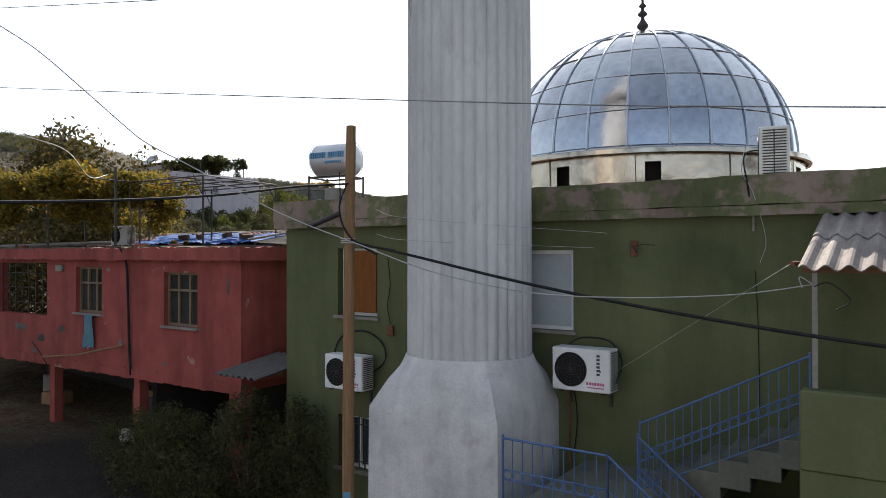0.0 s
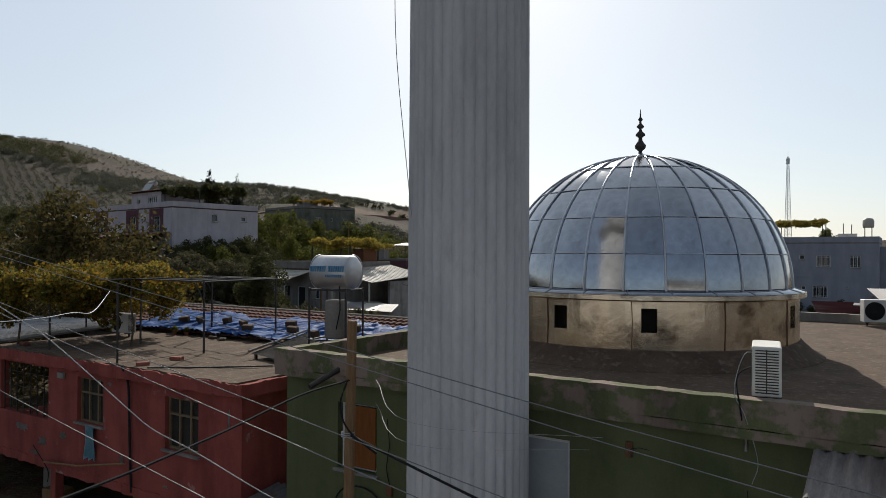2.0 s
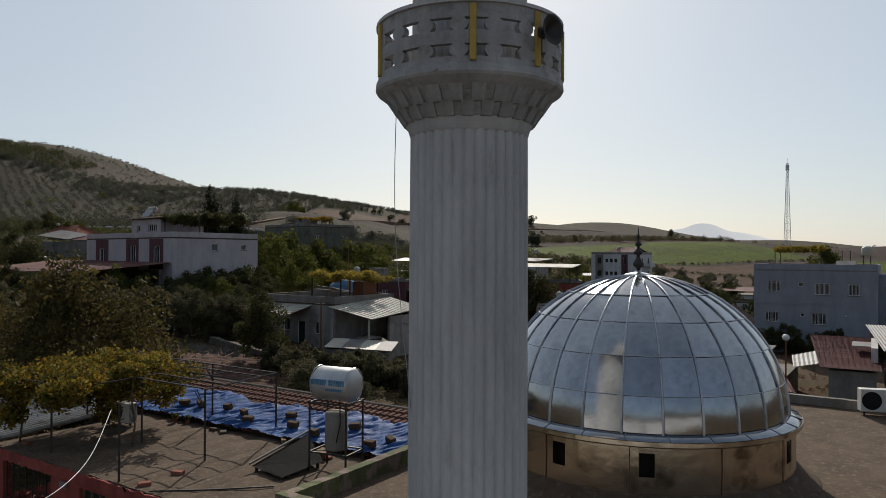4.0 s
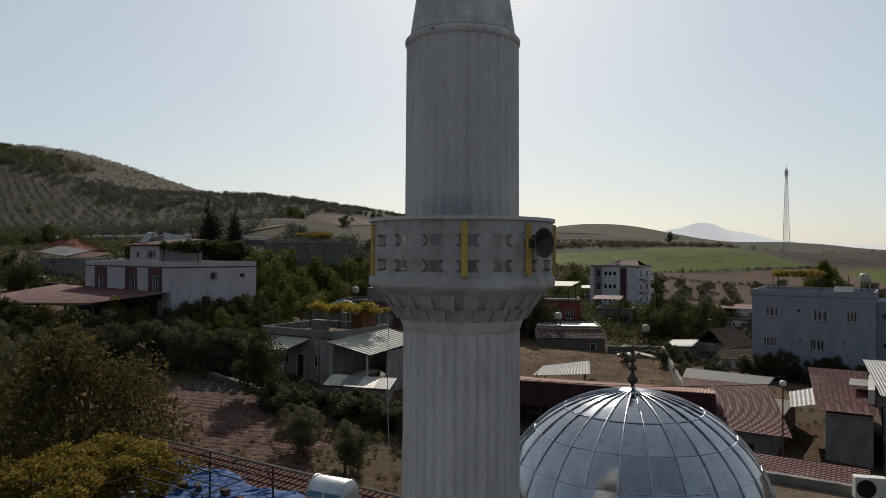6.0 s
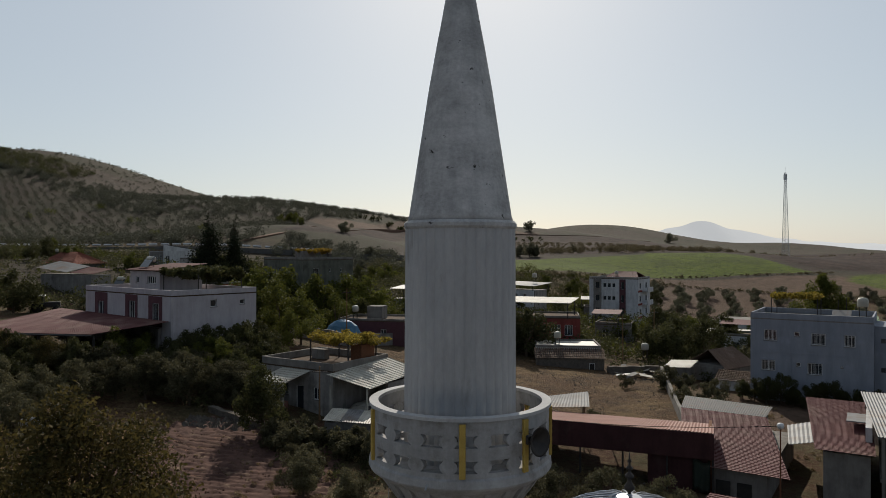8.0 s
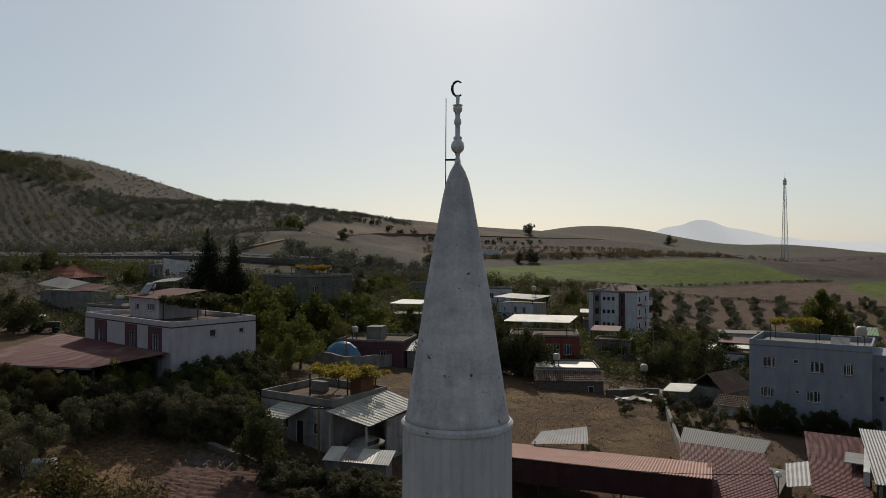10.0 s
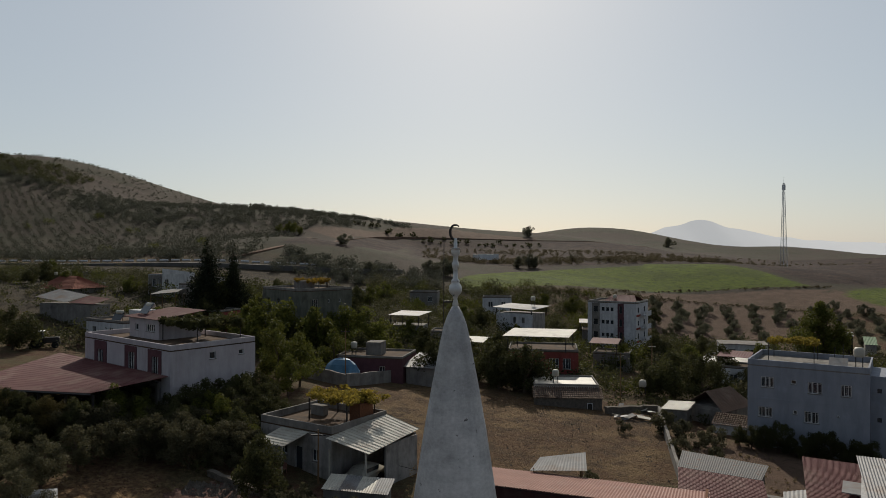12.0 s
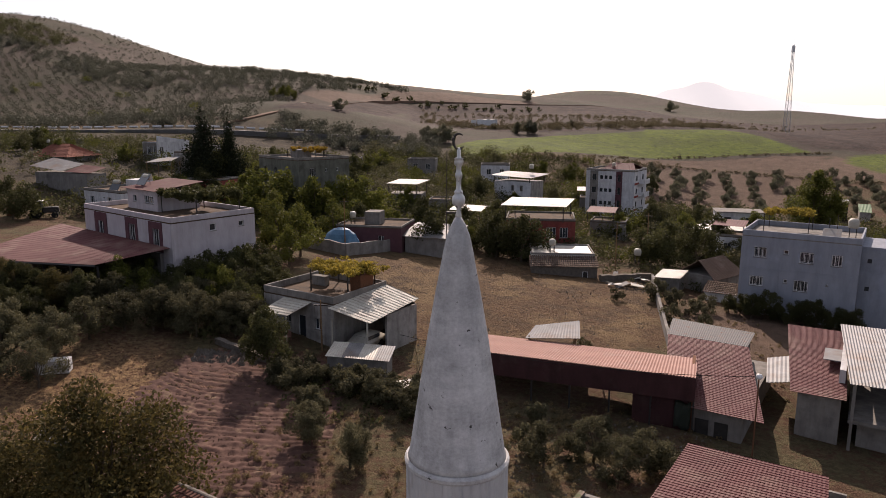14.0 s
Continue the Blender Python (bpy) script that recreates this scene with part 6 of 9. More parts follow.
rk = random.Random(77)
for k in range(9):
    u, v = rk.uniform(-8.6, -3.0), rk.uniform(4.2, 4.85)
    w_, d_, h_ = rk.uniform(0.15, 0.5), rk.uniform(0.1, 0.25), rk.uniform(0.06, 0.22)
    b = part("rubble_block", boxes((-w_ / 2, w_ / 2, -d_ / 2, d_ / 2, 0, h_), bevel=0.02), rk.choice(("concrete", "stone_rubble", "clay_tile", "timber")))
    b.matrix_world = MOSQUE @ pose(u, v, RZ, 0, 0, rk.uniform(0, 180))
    tagged(b, "broken block lying on the roof terrace", "rubble", "rubble on the terrace")
# shrubs in front of the houses
for u, v, s, sz in ((-3.6, -0.8, 0.8, 0.75), (-2.5, -0.9, 0.95, 0.78), (-1.2, -1.6, 1.05, 0.85), (0.2, -1.2, 1.05, 1.0), (0.85, -0.75, 0.9, 1.12)):
    p = MOSQUE @ Vector((u, v, 0))
    plant("streetbush", p.x, p.y, s * 0.78, sz=sz, label="dark feathery bush in front of the houses")
p = MOSQUE @ Vector((-1.6, -2.6, 0))
bag = part("plastic_bag", lathe([(0.05, 0), (0.28, 0.03), (0.33, 0.14), (0.22, 0.26), (0.06, 0.3)], 14), "white_sheet", None, "", True)
bag.matrix_world = pose(p.x, p.y, land(p.x, p.y))
tagged(bag, "crumpled pale plastic bag on the ground", "plastic bag")


# ---- the village ----
def frame_at(x, y, heading):
    """A level frame at (x, y) whose z is the height above the plain."""
    return pose(x, y, 0, 0, 0, heading)


def sheet(parent, corners, period, depth, material, thick=0.03, steps=0, step_h=0.03, name="roof_sheet", label="", sag=0.0):
    """A profiled roof sheet over four corners (a to b is the eave, d to c the ridge); its waves run from a to d. steps adds the cross folds of tile-pattern sheet."""
    a, b, c, d = (Vector(p) for p in corners)
    n = max(1, round((b - a).length / period))
    per = 4
    cols = n * per
    rows = max(1, steps * 2) if steps else 4
    nrm = (b - a).cross(d - a).normalized()
    if nrm.z < 0:
        nrm = -nrm
    verts, faces = [], []
    for side in (0, 1):
        for j in range(rows + 1):
            q = (j // 2 + (j % 2) * 0.97) / steps if steps else j / rows
            q = min(q, 1.0)
            lift = (step_h if (steps and j % 2 == 0) else 0.0)
            for i in range(cols + 1):
                s = i / cols
                p = (a.lerp(b, s)).lerp(d.lerp(c, s), q)
                w = depth * 0.5 * math.sin(s * n * math.tau) + lift - side * thick - sag * math.sin(math.pi * s)
                verts.append(p + nrm * w)
    w, off = cols + 1, (rows + 1) * (cols + 1)
    for j in range(rows):
        for i in range(cols):
            k = j * w + i
            faces.append((k, k + 1, k + w + 1, k + w))
            faces.append((off + k, off + k + w, off + k + w + 1, off + k + 1))
    for i in range(cols):
        for j in (0, rows):
            k = j * w + i
            faces.append((k, k + 1, off + k + 1, off + k))
    for j in range(rows):
        for i in (0, cols):
            k = j * w + i
            faces.append((k, k + w, off + k + w, off + k))
    me = bpy.data.meshes.new(name)
    me.from_pydata([tuple(v) for v in verts], [], faces)
    me.materials.append(M[material])
    ob = new(name, me)
    ob.parent = parent
    if label:
        ob["label"] = label
    return ob


def face_matrix(face, w, d):
    return {"f": pose(0, 0, 0), "r": pose(w, 0, 0, 0, 0, 90), "b": pose(w, d, 0, 0, 0, 180), "l": pose(0, d, 0, 0, 0, -90)}[face]


def block_house(name, m, w, d, z0, z1, wall, label, category="house", openings=(), parapet=0.5, roof="concrete", thick=0.22, sills=True, coping="grey_plaster", window_kw=None, eaves=0.0):
    """A flat-roofed house: its front left corner at the frame's origin, the front along x. openings: (face, x0, x1, z0, z1, mullions, bars)."""
    root = thing(name, m, label, category)
    for face, length in (("f", w), ("r", d), ("b", w), ("l", d)):
        inset = thick if face in "rl" else 0.0
        hs = [o[1:5] for o in openings if o[0] == face]
        pw = part("wall", wall_panel(bmesh.new(), inset + 0.001 * bool(inset), length - inset - 0.001 * bool(inset), z0, z1, 0, thick, hs), wall, root)
        pw.matrix_local = face_matrix(face, w, d)
        for o in openings:
            if o[0] == face:
                kw = dict(mullions=o[5], bars=o[6], sill=sills, depth=0.1)
                kw.update(window_kw or {})
                if len(o) > 7:
                    kw.update(o[7])
                window(root, *o[1:5], **kw).matrix_local = face_matrix(face, w, d)
    e = eaves
    part("roof_slab", boxes((-e + 0.02, w + e - 0.02, -e + 0.02, d + e - 0.02, z1 + 0.002, z1 + 0.12)), roof, root)
    # near-black block behind the openings in place of indoor shade
    part("inner_core", boxes((0.6, w - 0.6, 0.6, d - 0.6, z0, z1)), "interior_shade", root)
    if parapet:
        for x0, x1, y0, y1 in ((-e, w + e, -e, 0.18 - e), (-e, w + e, d + e - 0.18, d + e), (-e, 0.18 - e, 0.182 - e, d + e - 0.182), (w + e - 0.18, w + e, 0.182 - e, d + e - 0.182)):
            part("parapet", boxes((x0, x1, y0, y1, z1 + 0.122, z1 + parapet), bevel=0.015), coping, root)
    return root


def roof_tank(m, label="white solar water tank on a roof frame", s=1.0):
    t = thing("solar_water_heater", m, label, "water heater", "roof water heaters")
    bm = lathe([(0.02, -0.6), (0.28, -0.56), (0.32, -0.5), (0.32, 0.5), (0.28, 0.56), (0.02, 0.6)], 20)
    bm.transform(Matrix.Translation((0, 0, 1.35 * s)) @ Matrix.Rotation(radians(90), 4, "Y"))
    smooth_by_angle(part("tank", bm, "white_sheet", t), 40)
    for x in (-0.5, 0.5):
        part("leg", boxes((x - 0.025, x + 0.025, -0.025, 0.025, 0, 1.1 * s)), "dark_metal", t)
    bm = boxes((-0.85, 0.85, -0.03, 0.03, 0, 1.5))
    bm.transform(Matrix.Translation((0, -0.9, 0.1)) @ Matrix.Rotation(radians(-38), 4, "X"))
    part("collector", bm, "glass", t, "dark glazed collector panel")
    return t


def up_tank(m, s=1.0):
    """An upright round tank on a thin column, seen on many roofs."""
    t = thing("roof_tank", m, "round white water tank on a roof stand", "water tank", "roof water tanks")
    part("tank", lathe([(0.05, 0.9 * s), (0.38 * s, 0.92 * s), (0.42 * s, 1.05 * s), (0.42 * s, 1.5 * s), (0.3 * s, 1.68 * s), (0.04, 1.72 * s)], 20), "white_sheet", t, "", True)
    for x, y in ((-0.25, -0.25), (0.25, -0.25), (0.25, 0.25), (-0.25, 0.25)):
        part("leg", boxes((x * s - 0.03, x * s + 0.03, y * s - 0.03, y * s + 0.03, 0, 0.95 * s)), "dark_metal", t)
    return t


# lilac villa and its tile-pattern porch roof
VH = -39.0
VM = frame_at(-39.2, 77.2, VH)
VW, VD, VT = 17.6, 9.6, 12.55
tall = dict(frame_mat="white_plastic")
villa = block_house("villa", VM, VW, VD, 5.2, VT, "lilac_plaster", "pale lilac house with plum window bays and a flat roof", "house", [
    ("f", 3.0, 4.3, 10.15, 11.6, 1, 0), ("f", 9.6, 10.9, 10.15, 11.9, 2, 5), ("f", 14.2, 15.5, 10.1, 11.85, 2, 5),
    ("r", 4.2, 4.9, 11.4, 12.1, 0, 0), ("r", 7.6, 8.2, 11.5, 12.0, 0, 0)], 0.62, coping="lilac_plaster")
for x0, x1, z0 in ((2.3, 5.0, 9.6), (8.9, 11.3, 9.6), (13.5, 16.0, 9.6)):
    part("bay_panel", wall_panel(bmesh.new(), x0, x1, z0, VT - 0.02, -0.06, -0.004, [h for h in ((3.0, 4.3, 10.15, 11.6), (9.6, 10.9, 10.15, 11.9), (14.2, 15.5, 10.1, 11.85)) if x0 < h[0] < x1]), "plum_paint", villa, "dark plum painted wall panel")
part("floor_band", boxes((VW + 0.002, VW + 0.05, 0.3, VD, 8.9, 9.2)), "lilac_plaster", villa)
pent = block_house("roof_room", VM @ pose(3.2, 3.4, 0), 6.2, 5.0, VT + 0.12, VT + 2.2, "lilac_plaster", "small lilac room on the villa roof", "roof room", [("f", 1.2, 1.9, VT + 0.9, VT + 1.6, 0, 0), ("f", 3.6, 5.4, VT + 0.9, VT + 1.7, 3, 0)], 0)
sheet(pent, [(-0.4, -0.5, VT + 2.35), (6.6, -0.5, VT + 2.35), (6.6, 5.4, VT + 3.0), (-0.4, 5.4, VT + 3.0)], 0.25, 0.04, "plum_sheet")
roof_tank(VM @ pose(4.4, 5.2, VT + 2.5), s=0.7)
bed = thing("roof_vine_trellis", VM @ pose(10.2, 3.4, VT + 0.12), "vine on a dark trellis over the villa roof", "trellis")
for x, y in ((0, 0), (6.5, 0), (6.5, 5), (0, 5)):
    part("post", boxes((x - 0.04, x + 0.04, y - 0.04, y + 0.04, 0, 1.9)), "dark_metal", bed)
rv = random.Random(23)
me = leaf_cloud([(Vector((rv.uniform(-0.3, 7.0), rv.uniform(-0.3, 5.2), 1.95 + rv.uniform(-0.25, 0.35))), rv.uniform(0.4, 0.7)) for _ in range(44)], 11000, 0.13, 6, (1, 1, 0.9), 0.2)
me.materials.append(M["leaf_dark"])
ob = new("leaves", me)
ob.parent = bed
porch = thing("porch", VM, "wide porch with a dusty plum tile-pattern roof on posts", "porch")
sheet(porch, [(2.0, -13.2, 9.35), (16.2, -6.8, 9.55), (17.4, -0.1, 10.25), (-6.0, -0.1, 10.35)], 0.24, 0.045, "plum_sheet", steps=22, step_h=0.018)
part("fascia", tube([(2.0, -13.2, 9.25), (16.2, -6.8, 9.42)], 0.10, 4), "dark_metal", porch)
for k in range(6):
    q = k / 5
    x, y = 2.6 + 13.2 * q, -12.6 + 6.2 * q
    part("post", boxes((x - 0.09, x + 0.09, y - 0.09, y + 0.09, 4.5, 9.3)), "dark_metal", porch)
part("back_shade", boxes((-3, 16, -0.4, -0.1, 4.5, 9.5)), "grey_plaster", porch)

# white house with a tile-pattern lean-to
WM = frame_at(-15.95, 62.2, STREET)
wh = block_house("white_house", WM, 8.4, 7.4, 2.0, 6.9, "dingy_render", "weathered off-white house with roof terrace and lean-to roofs", "house", [
    ("f", 2.4, 3.3, 4.6, 5.6, 1, 4), ("f", 4.2, 5.1, 3.4, 5.5, 0, 0), ("f", 6.2, 7.0, 4.5, 5.5, 1, 0)], 0.72)
lt = thing("lean_to", WM, "open lean-to with a pale tile-pattern roof", "lean-to")
sheet(lt, [(8.35, -0.75, 6.85), (12.35, -0.05, 6.0), (12.2, 7.2, 6.5), (8.45, 7.3, 7.3)][::1], 0.26, 0.05, "white_sheet", steps=16, step_h=0.045)
part("side_wall", boxes((11.9, 12.1, 2.6, 7.0, 1.8, 6.05)), "dingy_render", lt)
part("back_wall", boxes((8.42, 11.9, 6.9, 7.1, 1.8, 6.2)), "grey_plaster", lt)
for x, y in ((8.6, -0.5), (11.95, 0.1)):
    part("post", boxes((x - 0.06, x + 0.06, y - 0.06, y + 0.06, 1.8, 5.95)), "white_sheet", lt)
aw = thing("front_awning", WM, "pale tile-pattern awning on thin posts", "awning")
sheet(aw, [(2.3, -2.6, 6.15), (5.3, -2.4, 6.1), (5.9, -0.02, 6.85), (2.6, -0.02, 6.85)], 0.26, 0.05, "white_sheet", steps=7, step_h=0.04)
for x in (2.5, 5.1):
    part("post", boxes((x - 0.04, x + 0.04, -2.4, -2.32, 2.2, 6.1)), "white_sheet", aw)
ta = thing("roof_trellis", WM @ pose(3.4, 2.6, 7.02), "yellow vine on a trellis over the white house terrace", "trellis")
for x, y in ((0, 0), (4.4, 0), (4.4, 3.8), (0, 3.8)):
    part("post", boxes((x - 0.05, x + 0.05, y - 0.05, y + 0.05, 0, 2.0)), "dark_metal", ta)
me = leaf_cloud([(Vector((rv.uniform(-0.6, 5.2), rv.uniform(-0.4, 4.4), 2.05 + rv.uniform(-0.15, 0.35))), rv.uniform(0.4, 0.75)) for _ in range(40)], 6500, 0.11, 9, (1, 1, 0.55), 0.2)
me.materials.append(M["leaf_yellow"])
ob = new("leaves", me)
ob.parent = ta
part("room", boxes((3.5, 4.7, 1.4, 3.2, 0, 1.7)), "rust", ta, "small brown brick room under the vine")
tagged(part("water_trough", boxes((0, 1.6, 0, 0.7, 0, 0.9), bevel=0.03), "grey_plaster"), "grey concrete box on the terrace", "box").matrix_world = WM @ pose(1.8, 4.4, 7.02)
for x, lab in ((3.4, "red plastic chair under the awning"), (4.4, "red plastic chair under the awning")):
    ch = thing("garden_chair", WM @ pose(x, -1.6, land(-12, 58) + 0.05), lab, "chair", "chairs under the awning")
    part("seat", boxes((-0.25, 0.25, -0.25, 0.25, 0.40, 0.44)), "red_sheet", ch)
    part("backrest", boxes((-0.25, 0.25, 0.22, 0.26, 0.44, 0.9)), "red_sheet", ch)
    for a in (-0.22, 0.22):
        for b in (-0.22, 0.22):
            part("leg", boxes((a - 0.02, a + 0.02, b - 0.02, b + 0.02, 0, 0.40)), "red_sheet", ch)


def car(m, paint, label):
    c = thing("car", m, label, "car", "parked cars")
    bm = bmesh.new()
    prof = [(-2.0, 0.35), (2.0, 0.35), (2.05, 0.7), (1.2, 0.85), (0.6, 1.4), (-1.1, 1.42), (-1.8, 0.95), (-2.05, 0.85)]
    sides = [[bm.verts.new((x, y * (0.82 if z > 1.2 else 1.0), z)) for x, z in prof] for y in (-0.82, 0.82)]
    bm.faces.new(sides[0])
    bm.faces.new(sides[1][::-1])
    for k in range(len(prof)):
        bm.faces.new((sides[0][k], sides[1][k], sides[1][(k + 1) % len(prof)], sides[0][(k + 1) % len(prof)]))
    bmesh.ops.bevel(bm, geom=bm.edges[:], offset=0.06, segments=2, affect="EDGES")
    part("body", bm, paint, c, "", True)
    part("windscreen", boxes((0.66, 0.72, -0.6, 0.6, 0.98, 1.3)), "glass", c)
    for y in (-0.80, 0.80):
        part("side_window", boxes((-1.0, 0.5, y * 0.98 - 0.01, y * 0.98 + 0.01, 0.98, 1.3)), "glass", c)
    for x in (-1.25, 1.25):
        for y in (-0.78, 0.78):
            bm = lathe([(0.05, -0.09), (0.3, -0.09), (0.32, 0), (0.3, 0.09), (0.05, 0.09)], 18)
            bm.transform(Matrix.Translation((x, y, 0.31)) @ Matrix.Rotation(radians(90), 4, "X"))
            part("wheel", bm, "black", c)
    for y in (-0.55, 0.55):
        part("headlight", boxes((2.0, 2.07, y - 0.14, y + 0.14, 0.6, 0.72)), "white_plastic", c)
    return c


cp = WM @ Vector((10.2, 1.9, 0))
car(pose(cp.x, cp.y, land(cp.x, cp.y) + 0.02, 0, 0, STREET - 90), "white_sheet", "pale car parked under the lean-to roof")

# patched shed in front of the white house
SM = frame_at(-8.9, 52.7, -8) @ pose(0, 0, -0.3)
shd = thing("patched_shed", SM, "low shed with a patched sheet roof", "shed")
part("wall", boxes((0.1, 4.9, 0.1, 2.2, 1.8, 4.35)), "grey_plaster", shd)
for k in range(4):
    sheet(shd, [(1.28 * k, -0.1, 4.52 - 0.05 * k), (1.28 * k + 1.32, -0.15, 4.48 - 0.05 * k), (1.28 * k + 1.32, 2.5, 4.85 - 0.05 * k), (1.28 * k, 2.45, 4.88 - 0.05 * k)], 0.2, 0.03, ("white_sheet", "tin", "white_sheet", "tin")[k], name="sheet")
tagged(part("white_cover", boxes((0, 2.6, 0, 1.2, 0, 0.05), bevel=0.01), "white_sheet"), "pale plastic cover by the shed", "cover").matrix_world = pose(-3.6, 49.6, land(-3.6, 49.6) + 0.35, 8, -6, 10)

# long open shed with a red sheet roof
LH = -20.8
LM = frame_at(17.9, 45.9, LH) @ pose(-17.5, 0, 0)
ls = thing("long_shed", LM, "long open shed with a low red sheet-metal roof", "shed")
sheet(ls, [(0, 0, 5.0), (17.5, 0, 5.0), (17.5, 7.4, 3.95), (0, 7.4, 3.95)], 0.22, 0.05, "red_sheet", 0.03)
part("fascia", boxes((0, 17.5, -0.06, 0.0, 3.25, 4.95)), "deep_wine_red", ls, "deep dark red front panel")
part("back_wall", boxes((0, 5.6, 7.0, 7.2, 0, 3.85)), "timber", ls)
part("back_wall", boxes((13.3, 17.19, 7.0, 7.2, 0, 3.85)), "timber", ls)
for x in (7.9, 10.2):
    part("brace", tube([(x, 6.95, 0.5), (x - 0.4, 6.95, 3.9)], 0.06, 5), "timber", ls)
cl = bmesh.new()
grid = [[cl.verts.new((16.2 + 1.1 * i / 8, 0.02 + 0.06 * math.sin(i * 1.9 + j * 0.5), 3.1 - 2.0 * j / 8 + 0.12 * math.sin(i * 0.9))) for i in range(9)] for j in range(9)]
for j in range(8):
    for i in range(8):
        cl.faces.new((grid[j][i], grid[j][i + 1], grid[j + 1][i + 1], grid[j + 1][i]))
bmesh.ops.solidify(cl, geom=cl.faces[:], thickness=0.015)
tagged(part("hanging_sheet", cl, "leaf_tarp", None, "", True), "dusty green sheet hung at the shed's end", "sheet").matrix_world = LM
part("end_wall", boxes((17.2, 17.4, 0.3, 6.99, 0, 4.3)), "rust", ls)
part("front_wall", boxes((13.3, 17.19, 0.3, 0.42, 0, 4.4)), "deep_wine_red", ls, "dark red closed end of the shed")
for k in range(7):
    part("post", boxes((2.9 * k, 2.9 * k + 0.12, 0.1, 0.22, 0, 4.9)), "dark_metal", ls)
for k in range(2):
    tagged(part("hay_bale", boxes((-0.5, 0.5, -0.3, 0.3, 0, 0.5), bevel=0.04), "soil_stuff"), "pale straw bale under the long shed", "straw bale", "straw bales").matrix_world = LM @ pose(2 + 2.3 * k, 4.5, land(10, 52) + 0.02, 0, 0, 15 * (k % 3))

# grey and tile-pattern sheds
GM = frame_at(22.3, 62.6, STREET)
gs = thing("grey_shed", GM, "low shed with a grey corrugated roof", "shed")
sheet(gs, [(-0.3, -2.6, 3.35), (6.4, -2.6, 3.35), (6.3, 2.2, 3.45), (-1.2, 2.6, 3.55)], 0.18, 0.04, "rust_tin")
part("wall", boxes((0, 6.0, -2.4, 2.0, -0.6, 3.2)), "grey_plaster", gs)
ms = thing("tiled_shed", GM, "long shed with a dark red tile-pattern roof", "shed")
sheet(ms, [(3.4, -16.4, 2.75), (10.0, -16.4, 2.75), (6.6, -2.65, 3.5), (-0.2, -2.65, 3.5)], 0.25, 0.02, "plum_sheet", steps=48, step_h=0.03)
part("wall", boxes((3.9, 8.6, -15.9, -3.2, -0.6, 2.65)), "grey_plaster", ms)
for k in range(3):
    part("door", boxes((4.2 + 1.3 * k, 5.1 + 1.3 * k, -15.96, -15.91, -0.2, 1.9)), "interior_shade", ms)
fr = thing("front_shed", frame_at(15.3, 39.6, STREET), "shed with a dusty red tile-pattern roof", "shed")
sheet(fr, [(-0.3, -9.0, 2.7), (8.3, -9.0, 2.7), (7.6, 0.0, 3.25), (0, 0.0, 3.25)], 0.25, 0.02, "plum_sheet", steps=34, step_h=0.03)
part("wall", boxes((0.3, 7.4, -8.6, -0.3, -0.6, 2.6)), "grey_plaster", fr)
yw = thing("yard_wall", frame_at(18.0, 44.6, STREET), "grey concrete yard wall with a gate", "wall")
part("wall", boxes((0, 9.0, -4.8, -4.6, -0.5, 2.0)), "grey_plaster", yw)
part("tank_lid", boxes((0.4, 2.6, -4.4, -2.8, 0, 1.2), bevel=0.05), "grey_plaster", yw)

# red and grey roofs with a raised room
RM = frame_at(31.6, 61.0, STREET + 2)
rr = thing("stall_house", RM, "low house with a worn dark red sheet roof", "house")
sheet(rr, [(1.75, -16.2, 3.9), (5.2, -16.2, 3.9), (4.8, -0.6, 4.45), (0.1, -0.6, 4.45)], 0.3, 0.02, "plum_sheet", steps=56, step_h=0.03)
part("wall", boxes((2.2, 4.9, -15.7, -1.0, -0.6, 3.7)), "grey_plaster", rr)
sheet(rr, [(0.0, -14.2, 3.5), (1.7, -14.2, 3.9), (1.2, -8.6, 4.1), (-0.6, -8.6, 3.6)], 0.3, 0.04, "tin", name="side_sheet")
gr = thing("grey_roof_house", RM, "two-storey shed with a grey corrugated roof", "house")
sheet(gr, [(5.3, -16.5, 5.25), (13.5, -15.5, 5.25), (12.5, -2.5, 5.75), (4.2, -3.0, 5.75)], 0.2, 0.045, "tin")
for x, y in ((5.6, -16.0), (12.8, -15.2), (4.6, -3.4), (12.0, -3.0)):
    part("post", boxes((x - 0.1, x + 0.1, y - 0.1, y + 0.1, -0.5, 5.2)), "grey_plaster", gr)
part("upper_floor", boxes((5.4, 12.6, -15.8, -3.4, 2.2, 2.45)), "grey_plaster", gr)
part("lower_wall", boxes((6.0, 12.4, -15.0, -4.0, -0.6, 2.19)), "grey_plaster", gr)
part("back_wall", boxes((5.8, 12.2, -4.2, -4.0, 2.46, 5.1)), "white_render", gr)
part("canopy_sheet", boxes((3.4, 5.0, -10.4, -7.4, 4.75, 4.82)), "tin", gr)
part("stub_wall", boxes((4.6, 5.0, -13.0, -6.0, 4.0, 5.0)), "white_render", gr)

